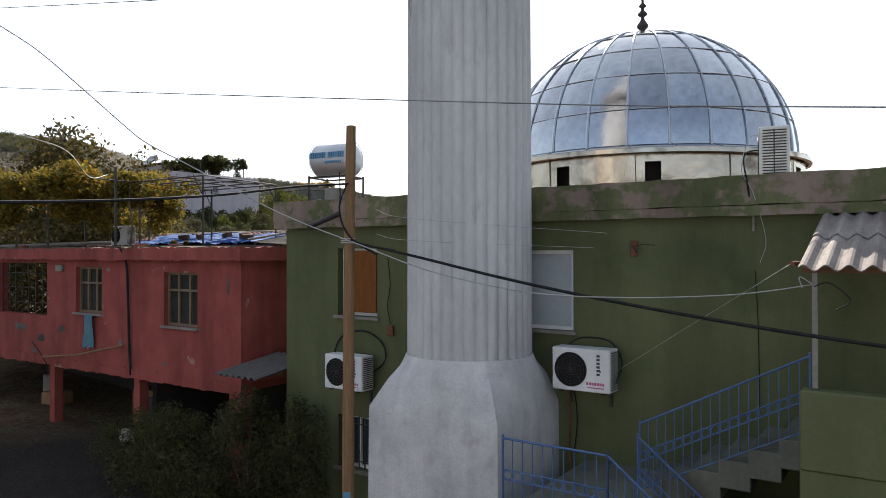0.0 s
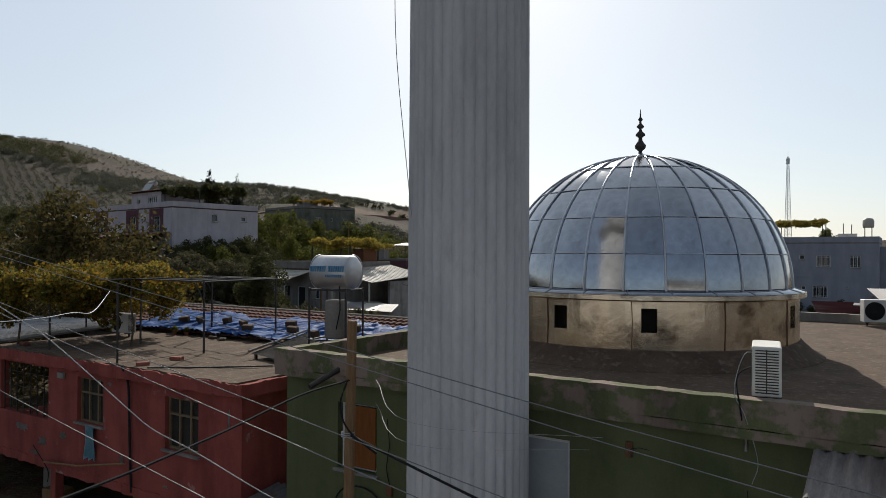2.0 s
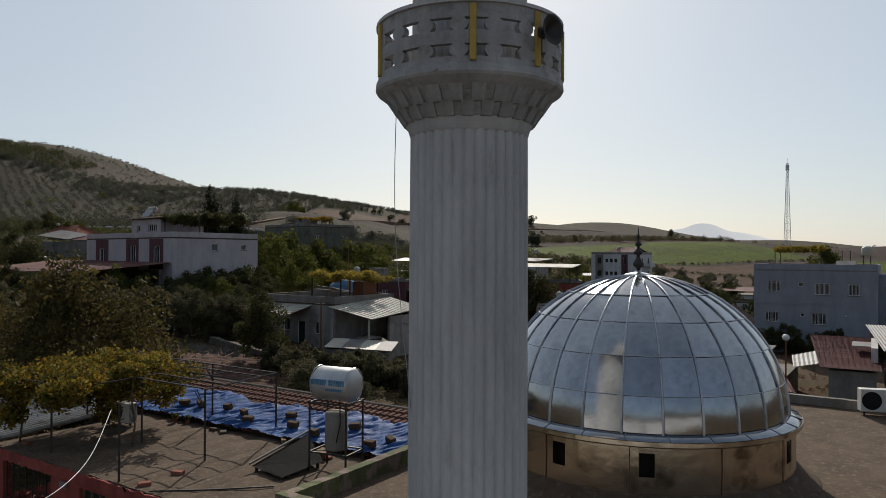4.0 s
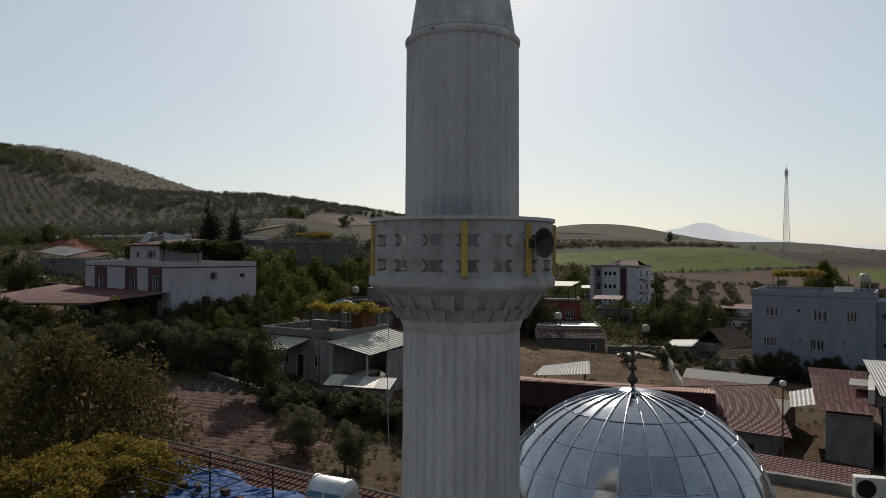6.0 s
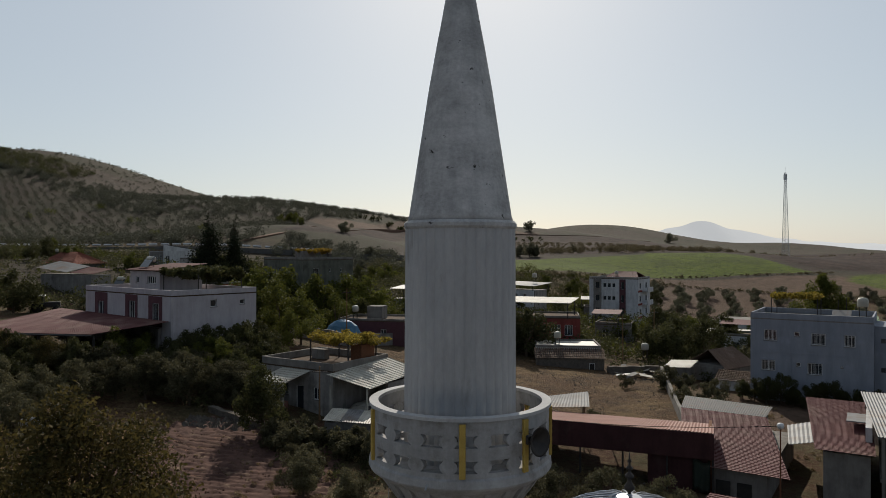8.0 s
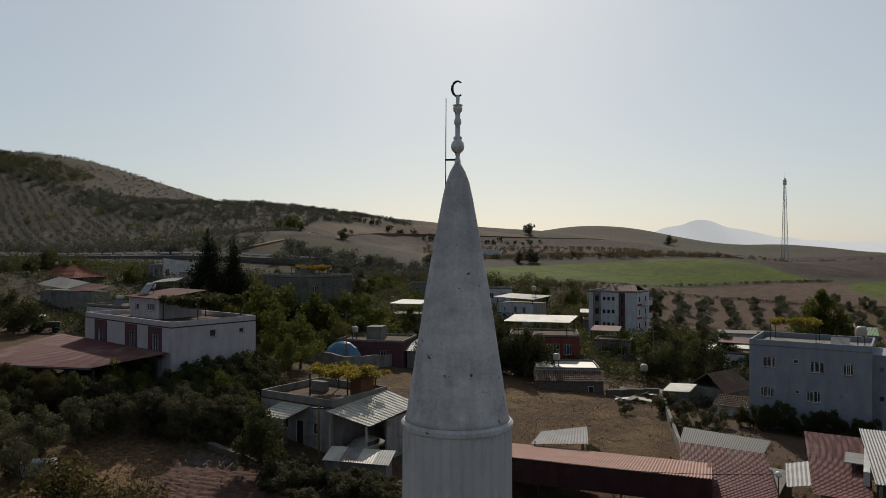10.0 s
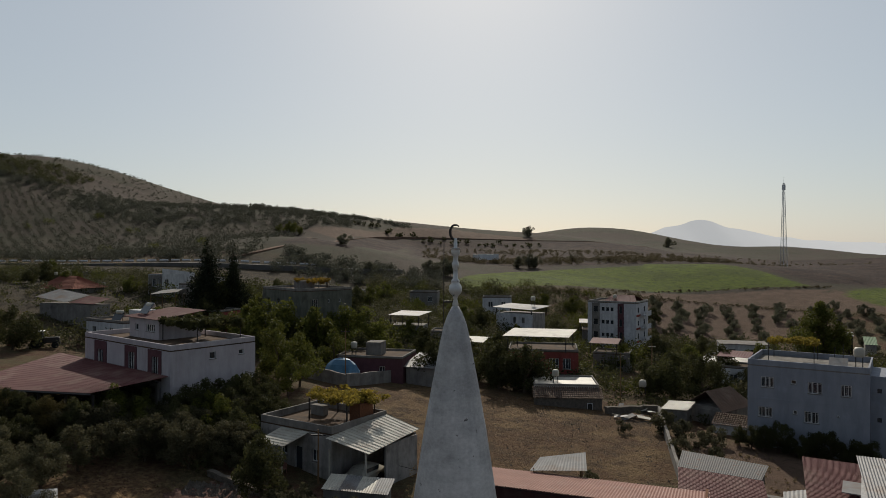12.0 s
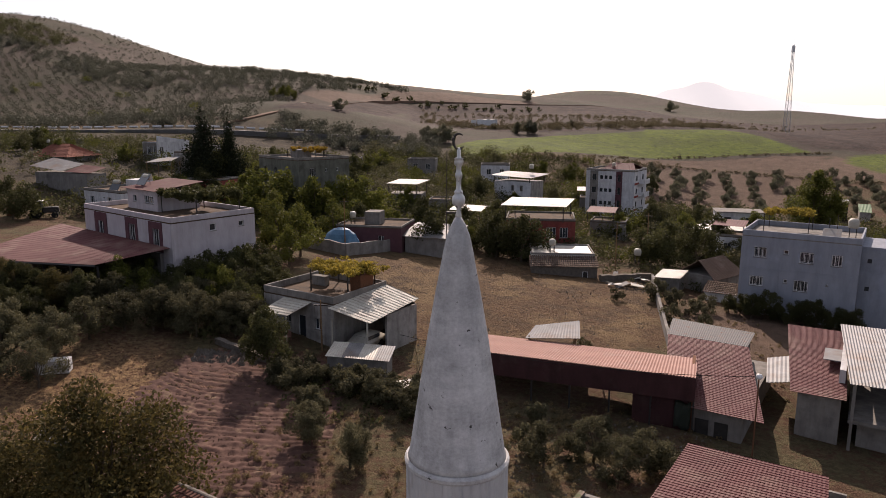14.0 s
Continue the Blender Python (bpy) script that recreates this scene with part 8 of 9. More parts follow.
for x, y, w, d, b, t, wall, head in ((-46, 128, 7, 6, 8, 11.0, "red_wall", -20), (-2, 130, 6, 5, 3.8, 7.0, "grey_plaster", -8), (26, 120, 6, 5, 1.5, 4.6, "grey_plaster", -20), (44, 110, 6, 5, 0.4, 3.9, "white_render", -30), (-28, 172, 8, 6, 9, 12, "grey_plaster", -10), (-8, 176, 7, 5, 9, 11.6, "grey_plaster", -6), (10, 172, 7, 5, 8, 10.6, "white_render", -6), (-96, 168, 8, 7, 13, 16.5, "grey_plaster", -20), (-70, 164, 7, 6, 11, 14.5, "grey_plaster", -18), (102, 140, 7, 6, -1, 4.0, "grey_plaster", -30), (30, 150, 6, 5, 1.5, 5.0, "grey_plaster", -12)):
    hx = block_house("village_house", frame_at(x, y, head), w, d, b - 2.0, t, wall, {"grey_plaster": "plain grey village house with a flat roof", "red_wall": "red-painted village house with a flat roof", "white_render": "whitewashed village house with a flat roof"}[wall], "house", [("f", w * 0.2, w * 0.2 + 1.1, t - 2.2, t - 0.9, 1, 0), ("f", w * 0.65, w * 0.65 + 1.1, t - 2.2, t - 0.9, 1, 0)], 0.4)
    if x in (26, 44, 30):
        sheet(hx, [(-0.6, -0.6, t + 1.9), (w * 0.7, -0.6, t + 1.9), (w * 0.7, d * 0.8, t + 2.3), (-0.6, d * 0.8, t + 2.3)], 0.4, 0.05, ("tin", "plum_sheet", "plum_sheet")[int(abs(x)) % 3], name="roof_canopy")
        for px, py in ((-0.4, -0.4), (w * 0.66, -0.4), (w * 0.66, d * 0.75), (-0.4, d * 0.75)):
            part("post", boxes((px - 0.06, px + 0.06, py - 0.06, py + 0.06, t + 0.1, t + 1.95)), "dark_metal", hx)

# apartment block at the field's edge
AM = frame_at(30.7, 147.4, -32)
AT = 11.4
rows_ = []
for k in range(3):
    zt = AT - 0.9 - 2.65 * k
    rows_ += [("f", x, x + 0.62, zt - 0.75, zt, 0, 0) for x in (3.0, 3.95, 4.9)]
    rows_ += [("f", 1.3, 2.2, zt - 1.0, zt + 0.2, 1, 0), ("f", 6.75, 7.35, zt - 1.2, zt + 0.3, 1, 0), ("r", 1.2, 2.2, zt - 1.0, zt + 0.1, 1, 0), ("r", 5.4, 6.4, zt - 1.0, zt + 0.1, 1, 0)]
apt = block_house("apartment_block", AM, 10.2, 8.5, 1.0, AT, "white_render", "three-storey apartment block in white and grey", "apartment block", rows_, 0.45, coping="dingy_render", window_kw=dict(frame_mat="dark_metal"), sills=False)
for x0, x1, paint in ((0.9, 2.6, "grey_plaster"), (6.4, 7.7, "plum_paint")):
    part("grey_bay", wall_panel(bmesh.new(), x0, x1, 1.4, AT - 0.05, -0.08, -0.004, [r[1:5] for r in rows_ if r[0] == "f" and x0 < r[1] < x1]), paint, apt, "darker painted window bay")
for k in range(3):
    zt = AT - 0.9 - 2.65 * k
    part("balcony", boxes((10.21, 11.4, 3.0, 6.8, zt - 1.75, zt - 1.55), (11.28, 11.4, 3.0, 6.8, zt - 1.548, zt - 0.75)), "white_render", apt, "shallow side balcony")
    part("red_band", boxes((10.205, 10.26, 0.2, 2.9, zt - 1.75, zt - 1.35)), "red_wall", apt)
sheet(apt, [(2.6, 1.2, AT + 0.2), (10.0, 1.2, AT + 0.2), (8.6, 4.4, AT + 1.5), (4.2, 4.4, AT + 1.5)], 0.4, 0.05, "plum_sheet", name="roof")
sheet(apt, [(2.6, 7.6, AT + 0.2), (10.0, 7.6, AT + 0.2), (8.6, 4.4, AT + 1.5), (4.2, 4.4, AT + 1.5)], 0.4, 0.05, "plum_sheet", name="roof")
up_tank(AM @ pose(5.0, 2.4, AT + 0.1), 0.9)

# lattice mast
mast = thing("lattice_mast", pose(150.8, 311, land(150.8, 311)) @ Matrix.Diagonal((0.78, 0.78, 0.78, 1)), "tall thin lattice communication mast", "mast")
for k in range(3):
    a = k * math.tau / 3
    part("leg", tube([(2.2 * math.cos(a), 2.2 * math.sin(a), -0.5), (0.5 * math.cos(a), 0.5 * math.sin(a), 48)], 0.14, 4), "steel", mast)
for j in range(24):
    r0, r1 = 2.2 - 1.7 * j / 24, 2.2 - 1.7 * (j + 1) / 24
    bm = bmesh.new()
    for k in range(3):
        a, b = k * math.tau / 3, (k + 1) * math.tau / 3
        ring_tube(bm, [(r0 * math.cos(a), r0 * math.sin(a), 2.0 * j), (r1 * math.cos(b), r1 * math.sin(b), 2.0 * (j + 1))], 0.07, 3)
        ring_tube(bm, [(r1 * math.cos(a), r1 * math.sin(a), 2.0 * (j + 1)), (r1 * math.cos(b), r1 * math.sin(b), 2.0 * (j + 1))], 0.06, 3)
    part("lattice", bm, "steel", mast)
part("antenna", boxes((-0.7, 0.7, -0.7, 0.7, 44, 47)), "white_plastic", mast)
part("rod", tube([(0, 0, 48), (0, 0, 51)], 0.06, 4), "steel", mast)

# the main road with its guard rail, and a field track
def ribbon(name, pts, width, lift, material, label, category, kind="structure", thick=0.06):
    """A strip that follows the land."""
    bm = bmesh.new()
    rows = []
    ps = [Vector((x, y, 0)) for x, y in pts]
    for i, p in enumerate(ps):
        d = (ps[min(i + 1, len(ps) - 1)] - ps[max(i - 1, 0)]).normalized()
        s = Vector((-d.y, d.x, 0)) * width / 2
        zc = max(land(p.x + q * s.x, p.y + q * s.y) for q in (-1, 0, 1)) + lift
        rows.append([bm.verts.new((p.x + q * s.x, p.y + q * s.y, zc + w)) for q, w in ((-1, 0), (1, 0), (1, -2.0), (-1, -2.0))])
    for a, b in zip(rows, rows[1:]):
        for k in range(4):
            bm.faces.new((a[k], a[(k + 1) % 4], b[(k + 1) % 4], b[k]))
    return tagged(part(name, bm, material), label, category, kind=kind)


asphalt = mat("asphalt", (0.10, 0.092, 0.085), (0.15, 0.14, 0.13), 0.5, 10, 0.85)
M["asphalt"] = asphalt
road_pts = [(-255 + 10 * k, float(np.interp(-255 + 10 * k, (-255, -125, -80, -56, -32, -5), (165, 205, 207, 211, 222, 243)))) for k in range(25)]
ribbon("road", road_pts, 6.5, 0.12, "asphalt", "pale main road along the foot of the hills", "road")
bar = thing("barrier", pose(0, 0, 0), "row of pale concrete barrier blocks along the road", "barrier")
for (x, y), (x1, y1) in zip(road_pts[:-3], road_pts[1:]):
    for q in (0.05, 0.38, 0.7):
        a, b = Vector((x, y + 4.0, 0)).lerp(Vector((x1, y1 + 4.0, 0)), q), Vector((x, y + 4.0, 0)).lerp(Vector((x1, y1 + 4.0, 0)), q + 0.24)
        za, zb = land(a.x, a.y) + 0.9, land(b.x, b.y) + 0.9
        part("block", tube([(a.x, a.y, za - 0.25), (b.x, b.y, zb - 0.25)], 0.34, 4), "white_render", bar)
ribbon("track", [(-66, 222), (-61, 231), (-56, 241), (-52, 275), (-49, 310), (-47, 336), (-37, 385), (-26, 427), (-10, 443), (8, 453), (36, 470), (65, 483), (105, 497), (149, 510)], 2.6, 0.05, "soil_stuff", "dirt track climbing the hill", "track")
tk = thing("truck", pose(20, 312, land(20, 312) + 0.3, 0, 0, -4), "white lorry with a long trailer on the far road", "truck")
part("trailer", boxes((-4, 5, -1.2, 1.2, 0.9, 3.4), bevel=0.05), "white_plastic", tk)
part("cab", boxes((-6.4, -4.2, -1.2, 1.2, 0.5, 3.2), bevel=0.1), "white_plastic", tk)
for x in (-5.6, -1, 3, 4.2):
    part("wheel", boxes((x - 0.45, x + 0.45, -1.2, 1.2, 0, 0.88), bevel=0.2), "black", tk)

# street lamp behind the sheds
sl = thing("street_lamp", pose(20.9, 43.0, land(20.9, 43)), "rusty pole with a white globe lamp", "street lamp")
part("pole", tube([(0, 0, -0.3), (0, 0, 5.4)], 0.055, 8, 0.045), "rust", sl)
part("globe", lathe([(0.03, 5.4), (0.16, 5.46), (0.22, 5.6), (0.16, 5.76), (0.03, 5.8)], 16), "white_plastic", sl, "", True)
for x, y, h in ((-9.9, 57.0, 4.4), (24.5, 95.5, 6.5), (-12.5, 92.0, 7.0), (-26, 112, 8.0), (31, 103, 7.0)):
    up = thing("utility_pole", pose(x, y, land(x, y)), "thin dark village utility pole", "utility pole", "village poles")
    part("pole", tube([(0, 0, -0.3), (0, 0, h)], 0.09, 7, 0.06), "timber", up)
    part("cross_arm", boxes((-0.6, 0.6, -0.04, 0.04, h - 0.5, h - 0.4)), "dark_metal", up)
cable("village_wire", [(-3.0, 52.5, 6.0), (20.9, 43.0, 6.2)], 0.02, "sagging wire across the yard", "cable", 0.8, 14, "wire")

# tractor and trailer by the porch
tc = thing("tractor", pose(-57, 101, land(-57, 101), 0, 0, 20), "dark tractor with a white roof", "tractor")
part("hood", boxes((-0.2, 1.9, -0.45, 0.45, 0.7, 1.5), bevel=0.08), "dark_metal", tc)
part("cabin", boxes((-1.4, -0.25, -0.75, 0.75, 0.9, 2.3), bevel=0.05), "glass", tc)
part("roof", boxes((-1.5, -0.1, -0.85, 0.85, 2.32, 2.5), bevel=0.06), "white_plastic", tc)
for x, r in ((-1.0, 0.75), (1.4, 0.45)):
    for y in (-0.85, 0.85):
        bm = lathe([(0.1, -0.18), (r, -0.18), (r, 0.18), (0.1, 0.18)], 18)
        bm.transform(Matrix.Translation((x, y, r)) @ Matrix.Rotation(radians(90), 4, "X"))
        part("wheel", bm, "black", tc)
wg = thing("cement_mixer", pose(-61, 100, land(-61, 100), 0, 0, 0), "orange cement mixer on wheels", "cement mixer")
bm = lathe([(0.2, -0.7), (0.6, -0.35), (0.6, 0.2), (0.3, 0.7)], 16)
bm.transform(Matrix.Translation((0, 0, 1.3)) @ Matrix.Rotation(radians(55), 4, "Y"))
part("drum", bm, "rust", wg)
part("stand", boxes((-0.7, 0.7, -0.4, 0.4, 0, 0.55)), "rust", wg)
tagged(part("white_box", boxes((-1.1, 1.1, -0.5, 0.5, 0, 1.0), bevel=0.04), "white_render"), "whitewashed concrete trough under the olives", "trough").matrix_world = pose(-28.2, 49.0, land(-28.2, 49.0), 0, 0, 12)
basin = thing("concrete_basin", pose(-24.0, 38.5, land(-24.0, 38.5), 0, 0, 10), "open grey concrete basin in the garden", "basin")
for x0, x1, y0, y1 in ((0, 1.7, 0, 0.15), (0, 1.7, 1.55, 1.7), (0, 0.15, 0.152, 1.548), (1.55, 1.7, 0.152, 1.548)):
    part("wall", boxes((x0, x1, y0, y1, -0.2, 0.85), bevel=0.02), "grey_plaster", basin)
part("bottom", boxes((0.151, 1.549, 0.151, 1.549, -0.2, 0.1)), "concrete", basin)

# unseen wall added behind the camera to block low sky and bounce sun
tagged(part("wall_street", boxes((-26, 30, -10.4, -10.0, -1, 7.5)), "white_render"), "added unseen pale wall behind the camera that shapes the light", "wall", kind="structure").matrix_world = pose(0, 0, 0, 0, 0, -14)

# ---- trees and undergrowth ----
def scatter(kind, n, x0, x1, y0, y1, s0, s1, seed, keep=None, label="", group=""):
    rg = random.Random(seed)
    k = 0
    while k < n:
        x, y = rg.uniform(x0, x1), rg.uniform(y0, y1)
        k += 1
        if keep and not keep(x, y):
            continue
        plant(kind, x, y, rg.uniform(s0, s1), label=label, group=group)


plant("walnut", -16.1, 30.3, 1.28, sz=1.03, label="large leafy tree with green and rust leaves")
plant("walnut", -21.0, 31.2, 1.0, sz=0.74, label="leafy tree turning rust behind the terrace")
plant("broad", -13.4, 52.4, 0.95, sz=1.1, label="dark glossy citrus tree on the ploughed field")
for x, y, s in ((-20.6, 57.2, 1.15), (-26.6, 57.2, 1.0), (-24.4, 57.8, 1.05), (-29.5, 51.5, 1.1), (-33, 52.5, 1.1), (-36, 49, 1.1), (-31.5, 47, 0.9), (-8.2, 41.6, 0.7), (-4.6, 39.4, 0.62), (-18.5, 59.5, 1.0), (-22.5, 60.5, 1.0), (-28.5, 55.0, 1.0)):
    plant("olive", x, y, s)
for x, y, s in ((-7.2, 49.2, 1.1), (-5.2, 48.0, 1.3), (-3.0, 47.6, 1.2), (-6.0, 50.5, 1.2), (-10.2, 50.8, 1.0), (-11.8, 52.0, 0.9), (-9.2, 47.5, 0.8), (5.7, 42.4, 1.25), (9.1, 41.4, 1.2), (13.2, 40.4, 1.2), (7.0, 46.0, 1.0), (11.2, 44.8, 1.0), (10.8, 38.4, 1.0), (3.6, 41.6, 0.8), (20.4, 79.4, 0.9), (12.8, 59.2, 1.3), (25.4, 79.4, 1.6), (27.5, 74.5, 1.2)):
    plant("shrub", x, y, s)
scatter("broad", 24, -50, -15.5, 60.5, 71, 0.45, 0.85, 5, lambda x, y: y - 60 > 0.35 * (-16 - x) - 6 and not (-48 < x < -24 and y > 58 + 0.3 * (-24 - x)), "dark garden tree below the villa")
scatter("broad", 12, -52, -30, 50, 59, 0.5, 0.8, 6, None, "dark garden tree below the porch")
scatter("olive", 8, -44, -28, 44, 56, 0.8, 1.1, 8)
scatter("olive", 24, -47, -17, 54.5, 61.5, 0.55, 1.0, 51, lambda x, y: y > 57.5 or x < -27)
scatter("broad", 22, -31, -17, 60.5, 72, 0.4, 0.75, 52, None, "dark garden tree behind the olives")
scatter("autumn", 10, -30, -17, 61, 74, 0.5, 0.8, 53)
scatter("olive", 18, -31, -17.5, 59, 68, 0.6, 1.0, 54)
scatter("olive", 7, -46, -29, 42, 53, 0.8, 1.1, 55)
scatter("shrub", 26, -12.5, -1.5, 46, 53, 0.8, 1.3, 56, lambda x, y: not (-9.4 < x < -3.4 and y > 51), "dusty shrub before the patched shed")
for x, y, s in ((-14.4, 57.0, 0.9), (-13.8, 56.0, 1.0), (-15.4, 58.2, 0.9), (-12.6, 54.0, 0.9)):
    plant("shrub", x, y, s, label="dusty shrub beside the white house")
for x, y, s in ((-5.3, 39.2, 0.8), (-8.5, 42.2, 0.75), (6.6, 40.4, 0.85), (10.0, 41.5, 0.85), (13.1, 39.8, 0.9), (11.5, 40.2, 0.7)):
    plant("olive", x, y, s, label="small grey-green olive tree on dry soil")
for u, v, s in ((18.9, 0.8, 0.8), (19.4, 2.6, 0.9), (19.2, 4.6, 0.85), (19.8, 6.6, 0.95), (19.4, 8.6, 0.9), (21.4, 3.8, 0.8), (21.6, 7.4, 0.8), (18.6, -0.8, 0.7)):
    vp = VM @ Vector((u, v, 0))
    plant("broad", vp.x, vp.y, s, label="dark leafy tree against the villa wall")
for k in range(9):
    vp = VM @ Vector((1.0 + 15.5 * k / 8, -15.3 + 6.9 * k / 8 - 0.5 * (k % 2), 0))
    plant("walnut" if k % 3 == 1 else "broad", vp.x, vp.y, (0.52 if k % 3 == 1 else 0.68) + 0.05 * (k % 3), label="leafy tree before the porch roof")
for x, y, s in ((-6.2, 50.3, 1.1), (-4.6, 50.0, 1.2), (-7.6, 50.7, 1.0), (-3.2, 50.4, 0.9), (-8.8, 50.9, 0.9)):
    plant("shrub", x, y, s, label="dusty shrub before the patched shed")
for x, y, s in ((25.0, 72.0, 1.2), (26.5, 77.0, 1.4), (28.5, 72.0, 1.1), (29.5, 76.0, 1.3), (24.4, 68.0, 1.0), (27.2, 69.5, 0.9)):
    plant("shrub", x, y, s, label="dusty shrub along the field wall")
for k in range(11):
    bp_ = BM @ Vector((-0.5 + 1.25 * k, -1.6 - 0.5 * (k % 3), 0))
    plant("broad", bp_.x, bp_.y, 0.42 + 0.08 * (k % 4), label="dark bush at the foot of the blue house")
for x, y, s in ((-19.3, 83.0, 1.25), (-17.0, 84.5, 1.2), (-20.8, 88.5, 1.3), (-14.8, 98.0, 1.1), (-17.2, 79.0, 0.9), (-23.4, 75.0, 0.7), (-22.0, 72.5, 0.6)):
    plant("autumn", x, y, s)
for x, y, s in ((-1.0, 99.0, 1.0), (1.8, 100.5, 0.9), (8.2, 98.5, 1.1), (11.6, 97.0, 1.1), (7.0, 102.0, 1.0), (33.0, 99.5, 1.12), (37.0, 99.5, 1.0), (45.0, 113.0, 1.05), (29.5, 101.0, 0.8), (41.5, 90.5, 0.7), (47, 84, 0.6), (38.2, 76.5, 0.55), (40.5, 75.0, 0.6), (43.0, 72.5, 0.6)):
    plant("farbroad", x, y, s)
def clear_of_roofs(x, y):
    """Gardens before the tiled house keep low."""
    return not (-92 < x < -56 and 108 < y < 146)


scatter("farbroad", 62, -105, 60, 104, 190, 0.5, 1.0, 12, lambda x, y: (y < 160 or x > -20) and clear_of_roofs(x, y))
scatter("farmid", 62, -100, 70, 104, 190, 0.5, 1.0, 13, lambda x, y: (y < 160 or x > -20) and clear_of_roofs(x, y))
scatter("farbroad", 30, -125, -58, 72, 135, 0.6, 1.0, 14, clear_of_roofs)
plant("bare", -1.6, 50.6, 1.35, label="half-bare tree with thin grey branches")
plant("bare", 0.4, 49.6, 1.1, label="half-bare tree with thin grey branches")
plant("poplar", 68.0, 126.0, 1.25, sz=0.88)
for x, y, s in ((-27.5, 110.5, 1.4), (-23.5, 107.5, 1.45), (-19.5, 108.5, 1.35), (-30.5, 114.0, 1.35), (-15.5, 112.0, 1.4), (-25.0, 104.0, 1.15), (-12.5, 115.0, 1.35)):
    plant("farmid", x, y, s, label="leafy garden tree before the grey-green house")
plant("cypress", -44.8, 134.5, 1.02)
plant("cypress", -40.0, 135.5, 0.66, sz=1.5)
plant("farbroad", -40.5, 136.5, 1.4, label="dark spreading tree beside the cypresses")
plant("farbroad", -43.5, 134.5, 1.2, label="dark spreading tree beside the cypresses")
for i in range(10):
    for j in range(8):
        x = 40 + 7.4 * i + 2.4 * j
        y = 168 + 6.6 * j - 0.6 * i
        if x < 120 and y < 224 - max(0.0, x - 85) * 0.7 and not (x < 50 and j < 2):
            plant("fargrove", x + rv.uniform(-1.5, 1.5), y + rv.uniform(-1.5, 1.5), rv.uniform(0.40, 0.66), label="round grove tree in a row", group="grove at the field")
# lighter grove leaves here put the distance haze into the colour
for x, y, s in ((62, 500, 1.5), (-37, 267, 0.85), (191, 596, 1.7), (-103, 404, 0.7), (-107, 404, 0.6), (31, 285, 0.95), (35, 286, 1.1), (38, 285, 0.8), (1, 236, 1.2), (3, 238, 0.9), (-4, 240, 0.9), (-23, 226, 0.8), (57, 312, 0.6)):
    plant("fargrove", x, y, s, label="lone tree on the far slope")


for x, y, s in ((-72, 333, 0.8), (-69, 330, 0.9), (-66, 328, 0.6), (-75, 327, 0.7)):
    plant("farmid", x, y, s, label="small yellow-green tree at the track")


def clump_stuff(name, spots, per, size, leaf, label):
    """Far growth as one mesh: each spot (x, y, radius) is a small irregular clump."""
    rng = np.random.default_rng(len(spots))
    centres = [(Vector((x, y, land(x, y) + r * 0.7)), r) for x, y, r in spots]
    me = leaf_cloud(centres, per * len(spots), size, 77, (1, 1, 0.8), 0.2)
    me.materials.append(M[leaf])
    ob = new(name, me)
    return tagged(ob, label, "trees", kind="stuff")


def open_field(x, y):
    """The stubble fields beside the climbing track, which carry no growth."""
    left = np.interp(y, (236, 262, 347, 456, 493), (-58, -62, -66, -28, 8))
    right = np.interp(y, (236, 262, 330, 420, 460), (-52, -34, -24, -12, 60))
    return 236 < y < 496 and left < x < right


BELT_X = (-250, -219, -186, -149, -119, -99, -66)
BELT_LOW = (396, 378, 354, 330, 319, 330, 345)
BELT_TOP = (416, 404, 408, 384, 374, 384, 396)
rs = random.Random(41)
grove, wild, ridge = [], [], []
for i in range(52):
    for j in range(34):
        x = -58 - 4.9 * i + 1.1 * j + rs.uniform(-0.7, 0.7)
        y = 224 + 5.3 * j + rs.uniform(-0.7, 0.7)
        if rs.random() < 0.93 and x > -0.72 * y - 30 and y < np.interp(x, BELT_X, BELT_LOW) and not open_field(x, y) and x < -60:
            grove.append((x, y, rs.uniform(1.1, 1.75)))
for k in range(5200):
    x, y = rs.uniform(-300, -50), rs.uniform(300, 540)
    low, top = np.interp(x, BELT_X, BELT_LOW), np.interp(x, BELT_X, BELT_TOP)
    if open_field(x, y) or y < low:
        continue
    if y < top or (x > -165 and top < y < 470):
        if rs.random() < 0.85:
            wild.append((x, y, rs.uniform(1.0, 2.2)))
    elif rs.random() < 0.42:
        wild.append((x, y, rs.uniform(0.4, 1.1)))
wild += [(rs.uniform(-260, -62), rs.uniform(214, 236), rs.uniform(0.9, 2.2)) for _ in range(420)]
wild += [(rs.uniform(-52, 0), rs.uniform(206, 236), rs.uniform(0.9, 2.2)) for _ in range(220)]
wild += [(rs.uniform(-66, -20), rs.uniform(458, 474), rs.uniform(0.8, 1.6)) for _ in range(110)]
low_scrub = [(rs.uniform(-10, 150), rs.uniform(300, 420), rs.uniform(0.5, 1.5)) for _ in range(520)]
low_scrub += [(x := rs.uniform(0, 118), 296 + rs.uniform(0, 26) - 0.06 * x, rs.uniform(0.6, 1.9)) for _ in range(260)]
low_scrub += [(rs.uniform(150, 400), rs.uniform(330, 470), rs.uniform(0.4, 1.0)) for _ in range(260)]
low_scrub += [(20 + 0.95 * k + rs.uniform(-1, 1), 205 + 0.33 * k + rs.uniform(-2, 2), rs.uniform(0.5, 1.3)) for k in range(60)]
